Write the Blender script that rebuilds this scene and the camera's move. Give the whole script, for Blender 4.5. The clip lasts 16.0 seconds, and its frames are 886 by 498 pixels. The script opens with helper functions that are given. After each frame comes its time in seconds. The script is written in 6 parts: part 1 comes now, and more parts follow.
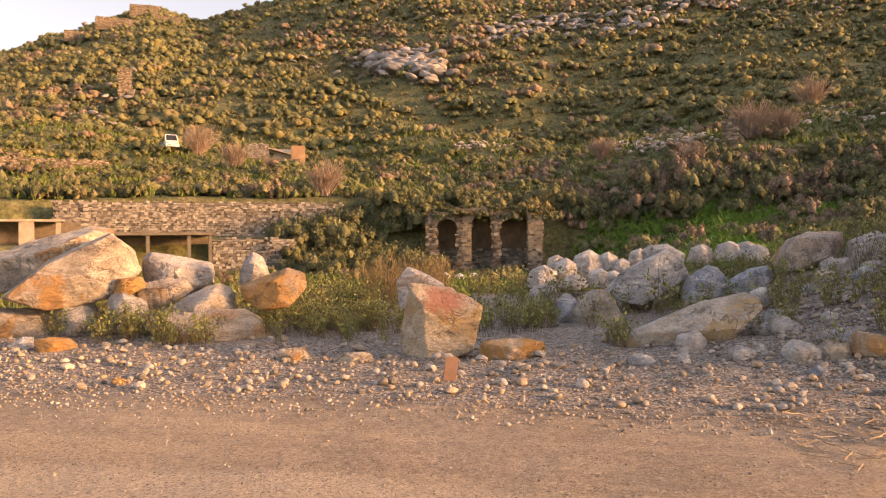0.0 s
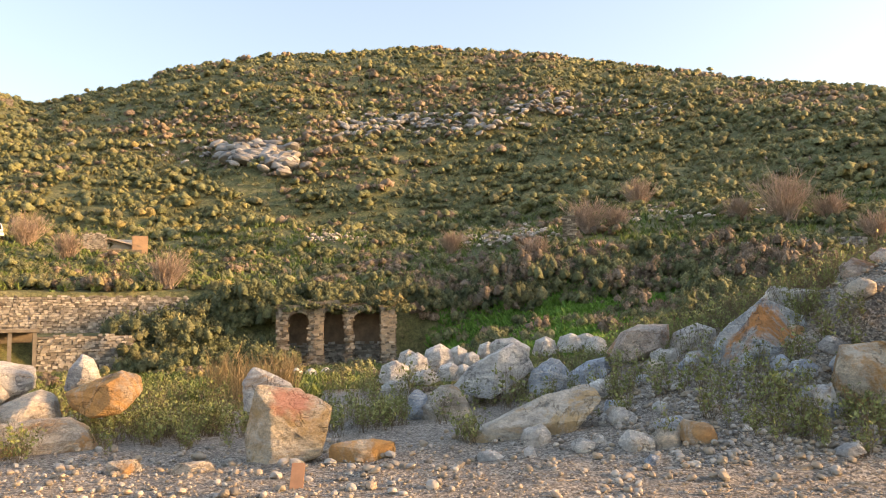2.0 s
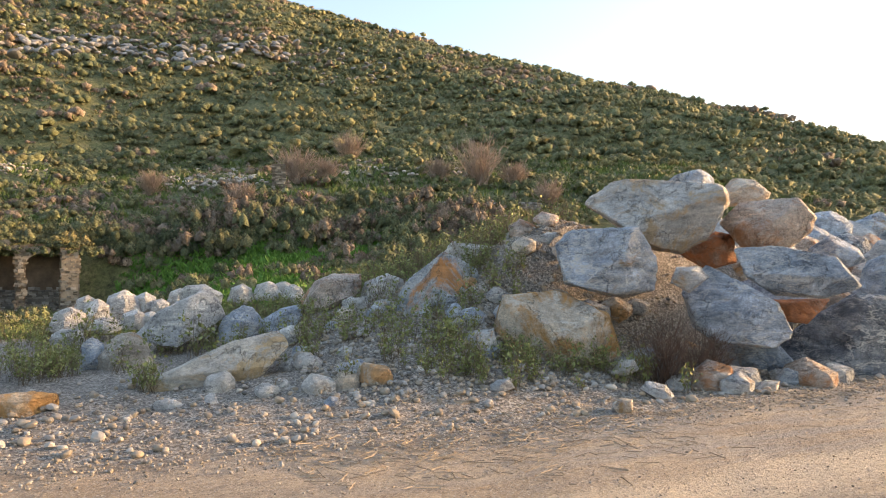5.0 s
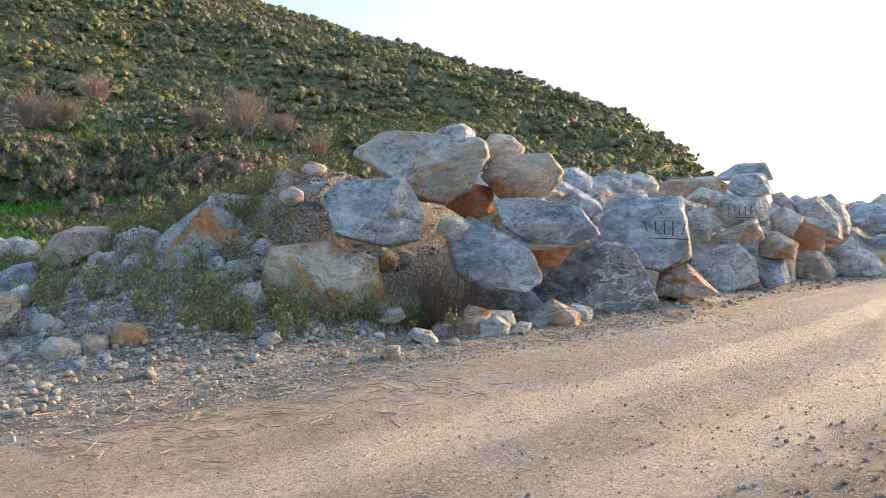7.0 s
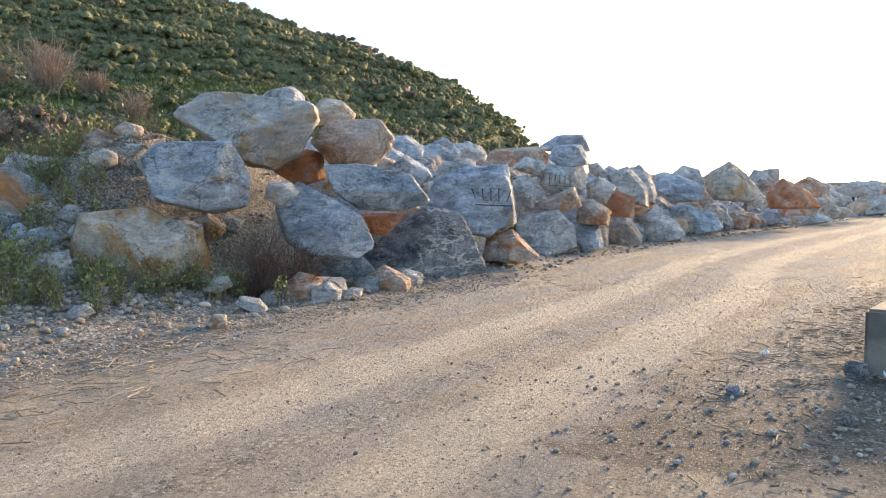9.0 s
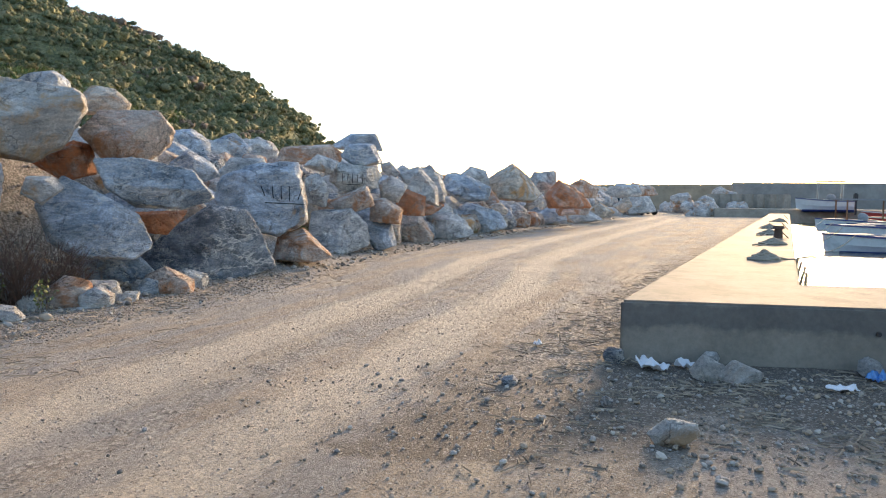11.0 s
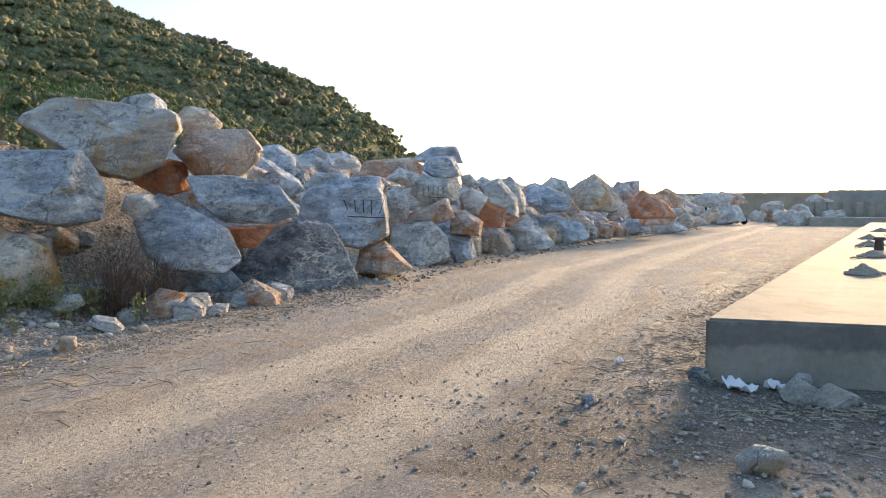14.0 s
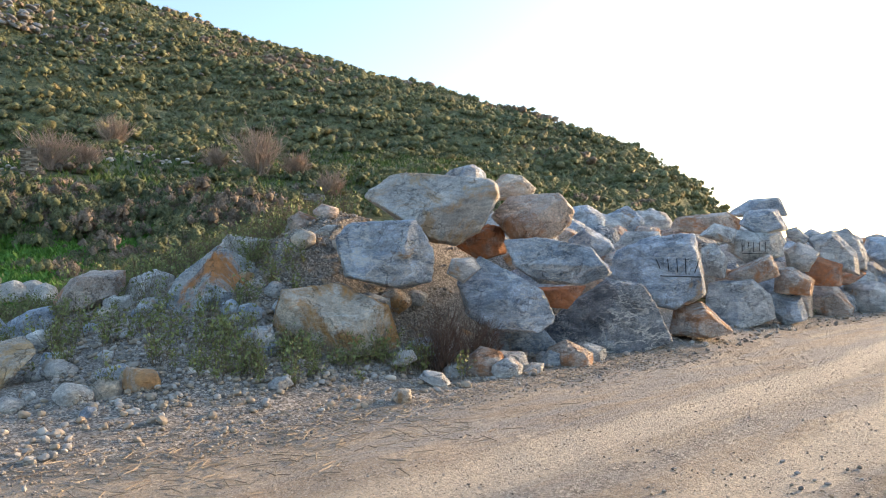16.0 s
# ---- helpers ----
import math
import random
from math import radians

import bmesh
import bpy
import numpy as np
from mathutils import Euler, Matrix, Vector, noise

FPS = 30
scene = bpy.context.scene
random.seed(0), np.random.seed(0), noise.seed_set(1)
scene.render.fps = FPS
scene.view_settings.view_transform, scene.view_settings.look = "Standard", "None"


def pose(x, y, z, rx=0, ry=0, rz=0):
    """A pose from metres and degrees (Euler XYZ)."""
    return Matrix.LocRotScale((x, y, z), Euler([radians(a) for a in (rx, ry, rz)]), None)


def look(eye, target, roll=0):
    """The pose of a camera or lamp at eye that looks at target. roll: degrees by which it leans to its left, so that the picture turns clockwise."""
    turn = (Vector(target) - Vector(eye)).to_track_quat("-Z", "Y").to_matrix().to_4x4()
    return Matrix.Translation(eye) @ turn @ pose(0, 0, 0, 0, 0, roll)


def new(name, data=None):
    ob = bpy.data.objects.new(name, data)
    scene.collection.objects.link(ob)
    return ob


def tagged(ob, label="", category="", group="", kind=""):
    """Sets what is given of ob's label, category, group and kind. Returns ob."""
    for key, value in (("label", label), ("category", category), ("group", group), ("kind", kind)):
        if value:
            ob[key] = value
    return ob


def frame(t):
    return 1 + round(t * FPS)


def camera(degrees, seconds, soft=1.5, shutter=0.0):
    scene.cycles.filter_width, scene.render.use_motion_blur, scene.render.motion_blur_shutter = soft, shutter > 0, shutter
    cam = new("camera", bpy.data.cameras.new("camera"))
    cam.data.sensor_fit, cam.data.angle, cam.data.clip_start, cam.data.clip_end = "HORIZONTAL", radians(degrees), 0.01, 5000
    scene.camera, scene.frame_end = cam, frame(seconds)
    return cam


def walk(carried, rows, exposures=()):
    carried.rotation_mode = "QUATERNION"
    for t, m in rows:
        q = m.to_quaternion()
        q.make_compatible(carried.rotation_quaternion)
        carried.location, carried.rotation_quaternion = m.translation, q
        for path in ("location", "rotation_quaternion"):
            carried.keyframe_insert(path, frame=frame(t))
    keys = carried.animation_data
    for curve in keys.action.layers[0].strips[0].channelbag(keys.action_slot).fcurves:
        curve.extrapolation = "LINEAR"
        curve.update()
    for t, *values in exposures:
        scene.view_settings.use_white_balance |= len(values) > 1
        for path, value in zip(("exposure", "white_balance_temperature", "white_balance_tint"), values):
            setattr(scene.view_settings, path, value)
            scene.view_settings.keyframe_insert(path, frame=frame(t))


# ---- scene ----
cam = camera(61.3, 16.0, soft=1.1)

def view(x, y, z, heading, pitch, lean):
    """A camera pose from its place, its heading clockwise from north (+y), its pitch and its lean."""
    a, p = radians(heading), radians(pitch)
    way = Vector((math.sin(a) * math.cos(p), math.cos(a) * math.cos(p), math.sin(p)))
    eye = Vector((x, y, z))
    return look(eye, eye + way, lean)


walk(cam, [
    (0, view(-0.002, 0.000, 1.577, 0.00, -0.99, -0.33)),
    (0.5, view(0.009, -0.047, 1.606, 2.15, 0.83, -0.97)),
    (1, view(0.035, -0.038, 1.637, 6.35, 2.97, -1.73)),
    (1.5, view(0.035, -0.038, 1.657, 9.56, 5.06, -1.41)),
    (2, view(0.047, -0.048, 1.660, 11.26, 5.86, -1.09)),
    (2.5, view(0.062, -0.051, 1.654, 12.98, 5.60, -1.14)),
    (3, view(0.081, -0.068, 1.655, 15.16, 5.37, -0.94)),
    (3.5, view(0.121, -0.089, 1.651, 18.73, 5.23, -0.52)),
    (4, view(0.159, -0.114, 1.637, 23.77, 4.45, -0.27)),
    (4.5, view(0.193, -0.133, 1.625, 28.54, 3.24, 0.02)),
    (5, view(0.225, -0.164, 1.619, 33.25, 1.91, 0.26)),
    (5.2, view(0.225, -0.164, 1.619, 35.60, 1.19, 0.26)),
    (7.3, view(0.332, -0.053, 1.563, 52.74, -2.01, -0.16)),
    (7.5, view(0.332, -0.053, 1.563, 54.01, -2.37, -0.16)),
    (8, view(0.331, -0.074, 1.523, 57.25, -3.05, -0.30)),
    (8.5, view(0.343, -0.084, 1.520, 60.46, -3.60, -0.10)),
    (9, view(0.350, -0.103, 1.516, 63.47, -3.94, 0.05)),
    (9.5, view(0.373, -0.117, 1.511, 67.37, -4.09, 0.29)),
    (10, view(0.389, -0.140, 1.502, 71.59, -4.11, 0.65)),
    (10.2, view(0.389, -0.140, 1.502, 73.31, -4.11, 0.65)),
    (12.3, view(0.463, -0.306, 1.567, 82.71, -3.76, 0.60)),
    (12.5, view(0.463, -0.306, 1.567, 82.38, -3.84, 0.60)),
    (13, view(0.439, -0.281, 1.571, 80.43, -4.17, 0.37)),
    (13.5, view(0.395, -0.263, 1.585, 77.03, -4.19, -0.06)),
    (14, view(0.400, -0.215, 1.585, 72.75, -3.28, 0.20)),
    (14.5, view(0.385, -0.190, 1.595, 68.25, -1.72, 0.05)),
    (15, view(0.356, -0.150, 1.612, 62.69, 0.22, 0.02)),
    (15.5, view(0.357, -0.110, 1.632, 55.96, 1.43, -0.64)),
    (16, view(0.340, -0.128, 1.641, 49.69, 1.21, -0.68)),
], exposures=[(0.0, 2.11, 12300, 36), (0.8, 2.16, 10800, 26), (1.5, 2.37, 9600, 17), (3.5, 2.42, 9700, 20), (5.0, 2.37, 8500, 14), (9.0, 2.22, 6920, 8), (12.5, 1.98, 6820, 8), (14.5, 2.12, 6920, 8), (16.0, 2.22, 7000, 8)])

# ---------------------------------------------------------------- world and sun
SUN_AZ, SUN_EL = 103.0, 11.0
world = bpy.data.worlds.new("world")
scene.world = world
world.use_nodes = True
wn = world.node_tree
sky = wn.nodes.new("ShaderNodeTexSky")
sky.sky_type = "NISHITA"
sky.sun_disc = False
sky.sun_elevation, sky.sun_rotation = radians(SUN_EL), radians(SUN_AZ)
sky.air_density, sky.dust_density, sky.ozone_density = 1.0, 1.6, 1.5
wn.nodes["Background"].inputs["Strength"].default_value = 0.074
veil = wn.nodes.new("ShaderNodeMix")
veil.data_type, veil.blend_type = "RGBA", "ADD"
veil.inputs[0].default_value = 1.0
veil.inputs[7].default_value = (0.35, 0.65, 1.3, 1)  # thin high haze all over the sky
wn.links.new(sky.outputs[0], veil.inputs[6])
wn.links.new(veil.outputs[2], wn.nodes["Background"].inputs[0])
sun = new("sun", bpy.data.lights.new("sun", "SUN"))
sun.data.energy, sun.data.angle, sun.data.color = 1.75, radians(9.0), (1.0, 0.70, 0.42)
sun_from = Vector((math.sin(radians(SUN_AZ)) * math.cos(radians(SUN_EL)), math.cos(radians(SUN_AZ)) * math.cos(radians(SUN_EL)), math.sin(radians(SUN_EL))))
sun.matrix_world = look(sun_from * 200, (0, 0, 0))

# ---------------------------------------------------------------- materials


class Nodes:
    """A small builder for procedural materials."""

    def __init__(self, name):
        self.mat = bpy.data.materials.new(name)
        self.mat.use_nodes = True
        self.tree = self.mat.node_tree
        self.bsdf = self.tree.nodes["Principled BSDF"]
        self.coord = self.tree.nodes.new("ShaderNodeTexCoord")

    def node(self, kind, **inputs):
        n = self.tree.nodes.new(kind)
        for key, value in inputs.items():
            key = key.replace("_", " ")
            if isinstance(value, bpy.types.NodeSocket):
                self.tree.links.new(value, n.inputs[key])
            else:
                n.inputs[key].default_value = value
        return n

    def place(self, scale=(1, 1, 1), random_shift=True, source="Object", turn=False):
        n = self.node("ShaderNodeMapping", Vector=self.coord.outputs[source], Scale=scale)
        if random_shift:
            info = self.tree.nodes.new("ShaderNodeObjectInfo")
            mul = self.tree.nodes.new("ShaderNodeMath")
            mul.operation = "MULTIPLY"
            mul.inputs[1].default_value = 57.0
            self.tree.links.new(info.outputs["Random"], mul.inputs[0])
            self.tree.links.new(mul.outputs[0], n.inputs["Location"])
            if turn:
                spin = self.tree.nodes.new("ShaderNodeCombineXYZ")
                for i, k in enumerate((23.0, 41.0, 9.0)):
                    s = self.tree.nodes.new("ShaderNodeMath")
                    s.operation = "SINE"
                    s.inputs[0].default_value = 0
                    m = self.tree.nodes.new("ShaderNodeMath")
                    m.operation = "MULTIPLY"
                    m.inputs[1].default_value = k
                    self.tree.links.new(info.outputs["Random"], m.inputs[0])
                    self.tree.links.new(m.outputs[0], s.inputs[0])
                    self.tree.links.new(s.outputs[0], spin.inputs[i])
                self.tree.links.new(spin.outputs[0], n.inputs["Rotation"])
        return n.outputs[0]

    def noise(self, where, scale, detail=4.0, rough=0.6, distort=0.0):
        n = self.node("ShaderNodeTexNoise", Vector=where, Scale=scale, Detail=detail, Roughness=rough, Distortion=distort)
        return n.outputs["Fac"]

    def ramp(self, fac, *stops, smooth=False):
        n = self.node("ShaderNodeValToRGB", Fac=fac)
        r = n.color_ramp
        if smooth:
            r.interpolation = "EASE"
        while len(r.elements) < len(stops):
            r.elements.new(0.5)
        for e, (p, c) in zip(r.elements, stops):
            e.position = p
            e.color = (c, c, c, 1) if isinstance(c, (int, float)) else (*c, 1)
        return n.outputs[0]

    def mix(self, fac, a, b, how="MIX"):
        n = self.tree.nodes.new("ShaderNodeMix")
        n.data_type, n.blend_type = "RGBA", how
        for sock, v in ((n.inputs[0], fac), (n.inputs[6], a), (n.inputs[7], b)):
            if isinstance(v, bpy.types.NodeSocket):
                self.tree.links.new(v, sock)
            elif isinstance(v, (int, float)):
                sock.default_value = v if sock == n.inputs[0] else (v, v, v, 1)
            else:
                sock.default_value = (*v, 1)
        return n.outputs[2]

    def math(self, how, a, b=0.0):
        n = self.tree.nodes.new("ShaderNodeMath")
        n.operation = how
        for sock, v in ((n.inputs[0], a), (n.inputs[1], b)):
            if isinstance(v, bpy.types.NodeSocket):
                self.tree.links.new(v, sock)
            else:
                sock.default_value = v
        return n.outputs[0]

    def done(self, colour, rough=0.85, bump=None, strength=0.5, distance=0.02, **more):
        for key, v in {"Base Color": colour, "Roughness": rough, **more}.items():
            if isinstance(v, bpy.types.NodeSocket):
                self.tree.links.new(v, self.bsdf.inputs[key])
            elif isinstance(v, tuple):
                self.bsdf.inputs[key].default_value = (*v, 1)
            else:
                self.bsdf.inputs[key].default_value = v
        if bump is not None:
            b = self.node("ShaderNodeBump", Height=bump, Strength=strength, Distance=distance)
            self.tree.links.new(b.outputs[0], self.bsdf.inputs["Normal"])
        return self.mat


def rock_material(name, dark, light, stain, stain_amount, vein=0.35, lift=2.3, paint=None):
    """Limestone: mottled body, bedding streaks, white calcite veins, iron stain in patches, dust."""
    gain = min(lift, 0.74 / max(light))
    dark, light, stain = (tuple(min(v * g, 0.8) for v in c) for c, g in ((dark, gain), (light, gain), (stain, min(gain, 1.5))))
    n = Nodes(name)
    w = n.place()
    streak = n.place((0.75, 0.75, 1.9), turn=True)
    body = n.ramp(n.noise(streak, 2.0, 12, 0.78, 0.9), (0.38, dark), (0.52, tuple((1.4 * p + q) / 2.4 for p, q in zip(dark, light))), (0.64, light))
    body = n.mix(0.7, body, n.ramp(n.noise(w, 30, 6, 0.85), (0.34, 0.5), (0.66, 1.65)), "MULTIPLY")
    body = n.mix(0.8, body, n.ramp(n.noise(w, 1.3, 6, 0.7, 0.6), (0.38, 0.7), (0.62, 1.5)), "MULTIPLY")
    for scale, width, much, patch_scale in ((2.4, 0.022, 1.0, 0.8), (6.5, 0.035, 0.85, 1.6), (15.0, 0.05, 0.6, 2.4)):
        wob = n.node("ShaderNodeTexNoise", Vector=streak, Scale=scale * 0.4, Detail=6.0, Roughness=0.65)
        v = n.noise(n.mix(0.4, streak, wob.outputs["Color"]), scale, 4, 0.6)
        line = n.ramp(n.math("ABSOLUTE", n.math("SUBTRACT", v, 0.5)), (0.0, 1.0), (width, 0.0))
        patch = n.ramp(n.noise(w, patch_scale, 4, 0.6), (0.4, 0.0), (0.58, 1.0))
        body = n.mix(n.math("MULTIPLY", n.math("MULTIPLY", line, patch), min(vein * 1.8, 1.0) * much), body, (0.80, 0.77, 0.72))
    s = n.ramp(n.noise(w, 1.0, 9, 0.7, 0.8), (0.66 - 0.25 * stain_amount, 0.0), (0.74 - 0.24 * stain_amount, 1.0))
    tone = n.mix(n.ramp(n.noise(w, 5, 8, 0.75), (0.38, 0.0), (0.62, 1.0)), stain, tuple(0.6 * c + 0.02 for c in stain))
    body = n.mix(n.math("MULTIPLY", s, 0.92), body, tone)
    c1 = n.noise(n.mix(0.3, w, n.node("ShaderNodeTexNoise", Vector=w, Scale=2.0, Detail=6.0).outputs["Color"]), 1.7, 5, 0.6)
    crack = n.ramp(n.math("ABSOLUTE", n.math("SUBTRACT", c1, 0.47)), (0.0, 0.3), (0.009, 1.0))
    body = n.mix(0.6, body, crack, "MULTIPLY")
    if paint:
        spot = n.node("ShaderNodeVectorMath", Vector=n.coord.outputs["Object"])
        spot.operation = "DISTANCE"
        spot.inputs[1].default_value = paint
        near = n.math("ADD", spot.outputs["Value"], n.math("MULTIPLY", n.math("SUBTRACT", n.noise(w, 7, 6, 0.7), 0.5), 0.5))
        body = n.mix(n.ramp(near, (0.2, 0.7), (0.36, 0.0)), body, (0.60, 0.20, 0.14))
    h = n.math("ADD", n.noise(streak, 4.0, 12, 0.8, 0.6), n.math("MULTIPLY", crack, 0.6))
    return n.done(body, 0.86, h, 1.0, 0.12)


GREY = rock_material("limestone_grey", (0.16, 0.16, 0.165), (0.42, 0.40, 0.37), (0.40, 0.24, 0.12), 0.30)
TAN = rock_material("limestone_tan", (0.22, 0.19, 0.16), (0.52, 0.43, 0.33), (0.50, 0.27, 0.11), 0.55)
ORANGE = rock_material("limestone_orange", (0.24, 0.19, 0.15), (0.56, 0.42, 0.28), (0.58, 0.30, 0.10), 0.85, 0.15)
BLUE = rock_material("limestone_blue", (0.085, 0.105, 0.135), (0.30, 0.325, 0.355), (0.36, 0.24, 0.14), 0.22, 0.5)
BLUEST = rock_material("limestone_blue_stained", (0.14, 0.17, 0.20), (0.44, 0.46, 0.47), (0.55, 0.22, 0.06), 0.42, 0.4)
DARK = rock_material("limestone_slate", (0.04, 0.048, 0.06), (0.15, 0.16, 0.175), (0.30, 0.22, 0.16), 0.10, 0.7, lift=1.9)
PALE = rock_material("limestone_pale", (0.34, 0.32, 0.30), (0.66, 0.62, 0.56), (0.50, 0.34, 0.20), 0.30)
BROWN = rock_material("limestone_brown", (0.17, 0.13, 0.11), (0.40, 0.32, 0.26), (0.40, 0.18, 0.08), 0.60)
RED = rock_material("limestone_red", (0.20, 0.12, 0.09), (0.42, 0.27, 0.19), (0.46, 0.17, 0.07), 0.9, 0.1)
BIG = rock_material("limestone_big", (0.25, 0.245, 0.24), (0.54, 0.50, 0.45), (0.52, 0.36, 0.21), 0.62, 0.3)
FLAT = rock_material("limestone_banded", (0.07, 0.09, 0.115), (0.24, 0.26, 0.28), (0.30, 0.20, 0.12), 0.15, 0.6)
SLAB = rock_material("limestone_cream", (0.28, 0.26, 0.23), (0.55, 0.49, 0.40), (0.55, 0.38, 0.20), 0.60)
STAND = rock_material("limestone_split", (0.34, 0.27, 0.19), (0.62, 0.50, 0.35), (0.56, 0.37, 0.18), 0.7, paint=(0.1, -0.15, 0.42))
ORPALE = rock_material("limestone_veined_orange", (0.38, 0.31, 0.24), (0.68, 0.58, 0.46), (0.62, 0.30, 0.08), 0.8, 0.5)
WHITER = rock_material("limestone_streaked", (0.14, 0.15, 0.17), (0.50, 0.48, 0.45), (0.40, 0.28, 0.18), 0.20, 0.9)

# ---------------------------------------------------------------- shapes


def mesh_object(name, verts, faces, material=None, smooth=True):
    """A mesh from arrays of corners and of triangles or quads."""
    verts, faces = np.asarray(verts, np.float32), np.asarray(faces, np.int32)
    me = bpy.data.meshes.new(name)
    me.vertices.add(len(verts))
    me.vertices.foreach_set("co", verts.ravel())
    k = faces.shape[1]
    me.loops.add(faces.size)
    me.loops.foreach_set("vertex_index", faces.ravel())
    me.polygons.add(len(faces))
    me.polygons.foreach_set("loop_start", np.arange(0, faces.size, k, dtype=np.int32))
    me.polygons.foreach_set("loop_total", np.full(len(faces), k, np.int32))
    me.polygons.foreach_set("use_smooth", np.full(len(faces), smooth))
    me.update(calc_edges=True)
    for m in (material if isinstance(material, (list, tuple)) else [material]):
        if m:
            me.materials.append(m)
    return new(name, me)


def part(name, bm, material, parent=None, label="", smooth=False):
    """Links a bmesh as one mesh object under a thing or a part."""
    me = bpy.data.meshes.new(name)
    bmesh.ops.recalc_face_normals(bm, faces=bm.faces)
    bm.to_mesh(me)
    bm.free()
    if smooth:
        me.polygons.foreach_set("use_smooth", [True] * len(me.polygons))
    me.materials.append(material)
    ob = new(name, me)
    ob.parent = parent
    if label:
        tagged(ob, label)
    return ob


BALLS = {}


def ball(level):
    """Directions and triangles of an evenly divided ball."""
    if level not in BALLS:
        bm = bmesh.new()
        bmesh.ops.create_icosphere(bm, subdivisions=level, radius=1)
        v = np.array([x.co for x in bm.verts])
        BALLS[level] = (v / np.linalg.norm(v, axis=1)[:, None], np.array([[x.index for x in f.verts] for f in bm.faces]))
        bm.free()
    return BALLS[level]


def ripple(p, rng, scale, octaves=4, fall=0.5):
    """Cheap smooth noise: sums of waves in random directions."""
    out, amp = np.zeros(len(p)), 1.0
    for k in range(octaves):
        f = scale * 2.0 ** k
        for _ in range(5):
            d = rng.normal(size=3)
            d /= np.linalg.norm(d)
            out += amp / 5 * np.sin(p @ d * f * (0.7 + 0.6 * rng.random()) + rng.random() * 6.283 + 1.5 * np.sin(p @ np.roll(d, 1) * f * 0.7))
        amp *= fall
    return out


def boulder_mesh(rng, deep, cuts, level, edge=110, front=()):
    """A quarried block: a solid cut by planes, its edges worn, its faces rough and bedded."""
    way, tris = ball(level)
    planes = []
    for a, d in cuts:
        a = radians(a)
        t = radians(rng.uniform(2, 9))
        planes.append((np.array([math.cos(a) * math.cos(t), math.sin(t), math.sin(a) * math.cos(t)]), max(d, 0.03) * math.cos(t)))
        most = math.atan(1.25 * max(d, 0.03) / deep)
        t = most * (rng.uniform(0.3, 1.0) if math.sin(a) > -0.35 and not front else rng.uniform(0.05, 0.3))
        planes.append((np.array([math.cos(a) * math.cos(t), -math.sin(t), math.sin(a) * math.cos(t)]), max(d * math.cos(t) - 0.05 * deep * math.sin(t), 0.02)))
    ridge = rng.uniform(-0.25, 0.25)
    faces = [(tilt, rise, -1, d) for tilt, rise, d in front] + [(0.3, 0.2, 1, 0.46), (-0.4, 0.1, 1, 0.46)]
    for tilt, rise, s, d in faces if front else ((ridge + rng.uniform(0.35, 0.75), rng.uniform(-0.05, 0.4), -1, 0.42), (ridge - rng.uniform(0.35, 0.75), rng.uniform(-0.05, 0.4), -1, 0.42),
                             (rng.uniform(-0.3, 0.3), rng.uniform(0.5, 1.1), -1, 0.44), (rng.uniform(-0.3, 0.3), rng.uniform(-0.7, -0.3), -1, 0.46), (0.3, 0.2, 1, 0.46), (-0.4, 0.1, 1, 0.46)):
        n = np.array([tilt, s, rise])
        planes.append((n / np.linalg.norm(n), deep * d * (1.0 if front else rng.uniform(0.95, 1.1))))
    normal = np.array([p[0] for p in planes])
    dist = np.array([p[1] for p in planes])
    reach = np.maximum(way @ normal.T / dist, 1e-6)
    radius = (reach ** edge).sum(1) ** (-1 / edge) * 1.01
    p = way * radius[:, None]
    size = float(np.mean(radius))
    for _ in range(14):
        n = rng.normal(size=3)
        n /= np.linalg.norm(n)
        most = (p @ n).max()
        limit = most - size * rng.uniform(0.02, 0.08)
        over = p @ n - limit
        p = p - np.outer(np.maximum(over, 0) * 0.9, n)
    for _ in range(0 if front else 3):
        n = rng.normal(size=3)
        n[1] = -abs(n[1]) - 0.55
        n /= np.linalg.norm(n)
        over = p @ n - ((p @ n).max() - size * rng.uniform(0.05, 0.2))
        p = p - np.outer(np.maximum(over, 0) * 0.97, n)
    bed = rng.normal(size=3) * (0.8, 0.6, 1.0)
    bed /= np.linalg.norm(bed)
    lift = 0.02 * ripple(p / size, rng, 2.1, 6, 0.68)
    ledge = ripple(p / size, rng, 1.7, 4, 0.55) + 0.8 * (p @ bed) / size
    lift += 0.035 * (np.floor(ledge * 2.2) / 2.2 - 0.8 * (p @ bed) / size) * 0.6
    lift += 0.02 * np.abs(np.sin(p @ bed / size * rng.uniform(7, 12) + 1.2 * ripple(p / size, rng, 1.5, 2)))
    lift += 0.02 * np.abs(ripple(p / size, rng, 9, 4, 0.8))
    chip = ripple(p / size, rng, 3.5, 3, 0.6)
    lift -= 0.15 * np.clip(chip - 0.35, 0, 1)
    crack = np.abs(ripple(p / size, rng, 2.0, 3, 0.5))
    lift -= 0.03 * np.clip(1 - crack / 0.05, 0, 1)
    return p * (1 + lift / np.maximum(radius / size, 0.5))[:, None], tris


LOOK = {}


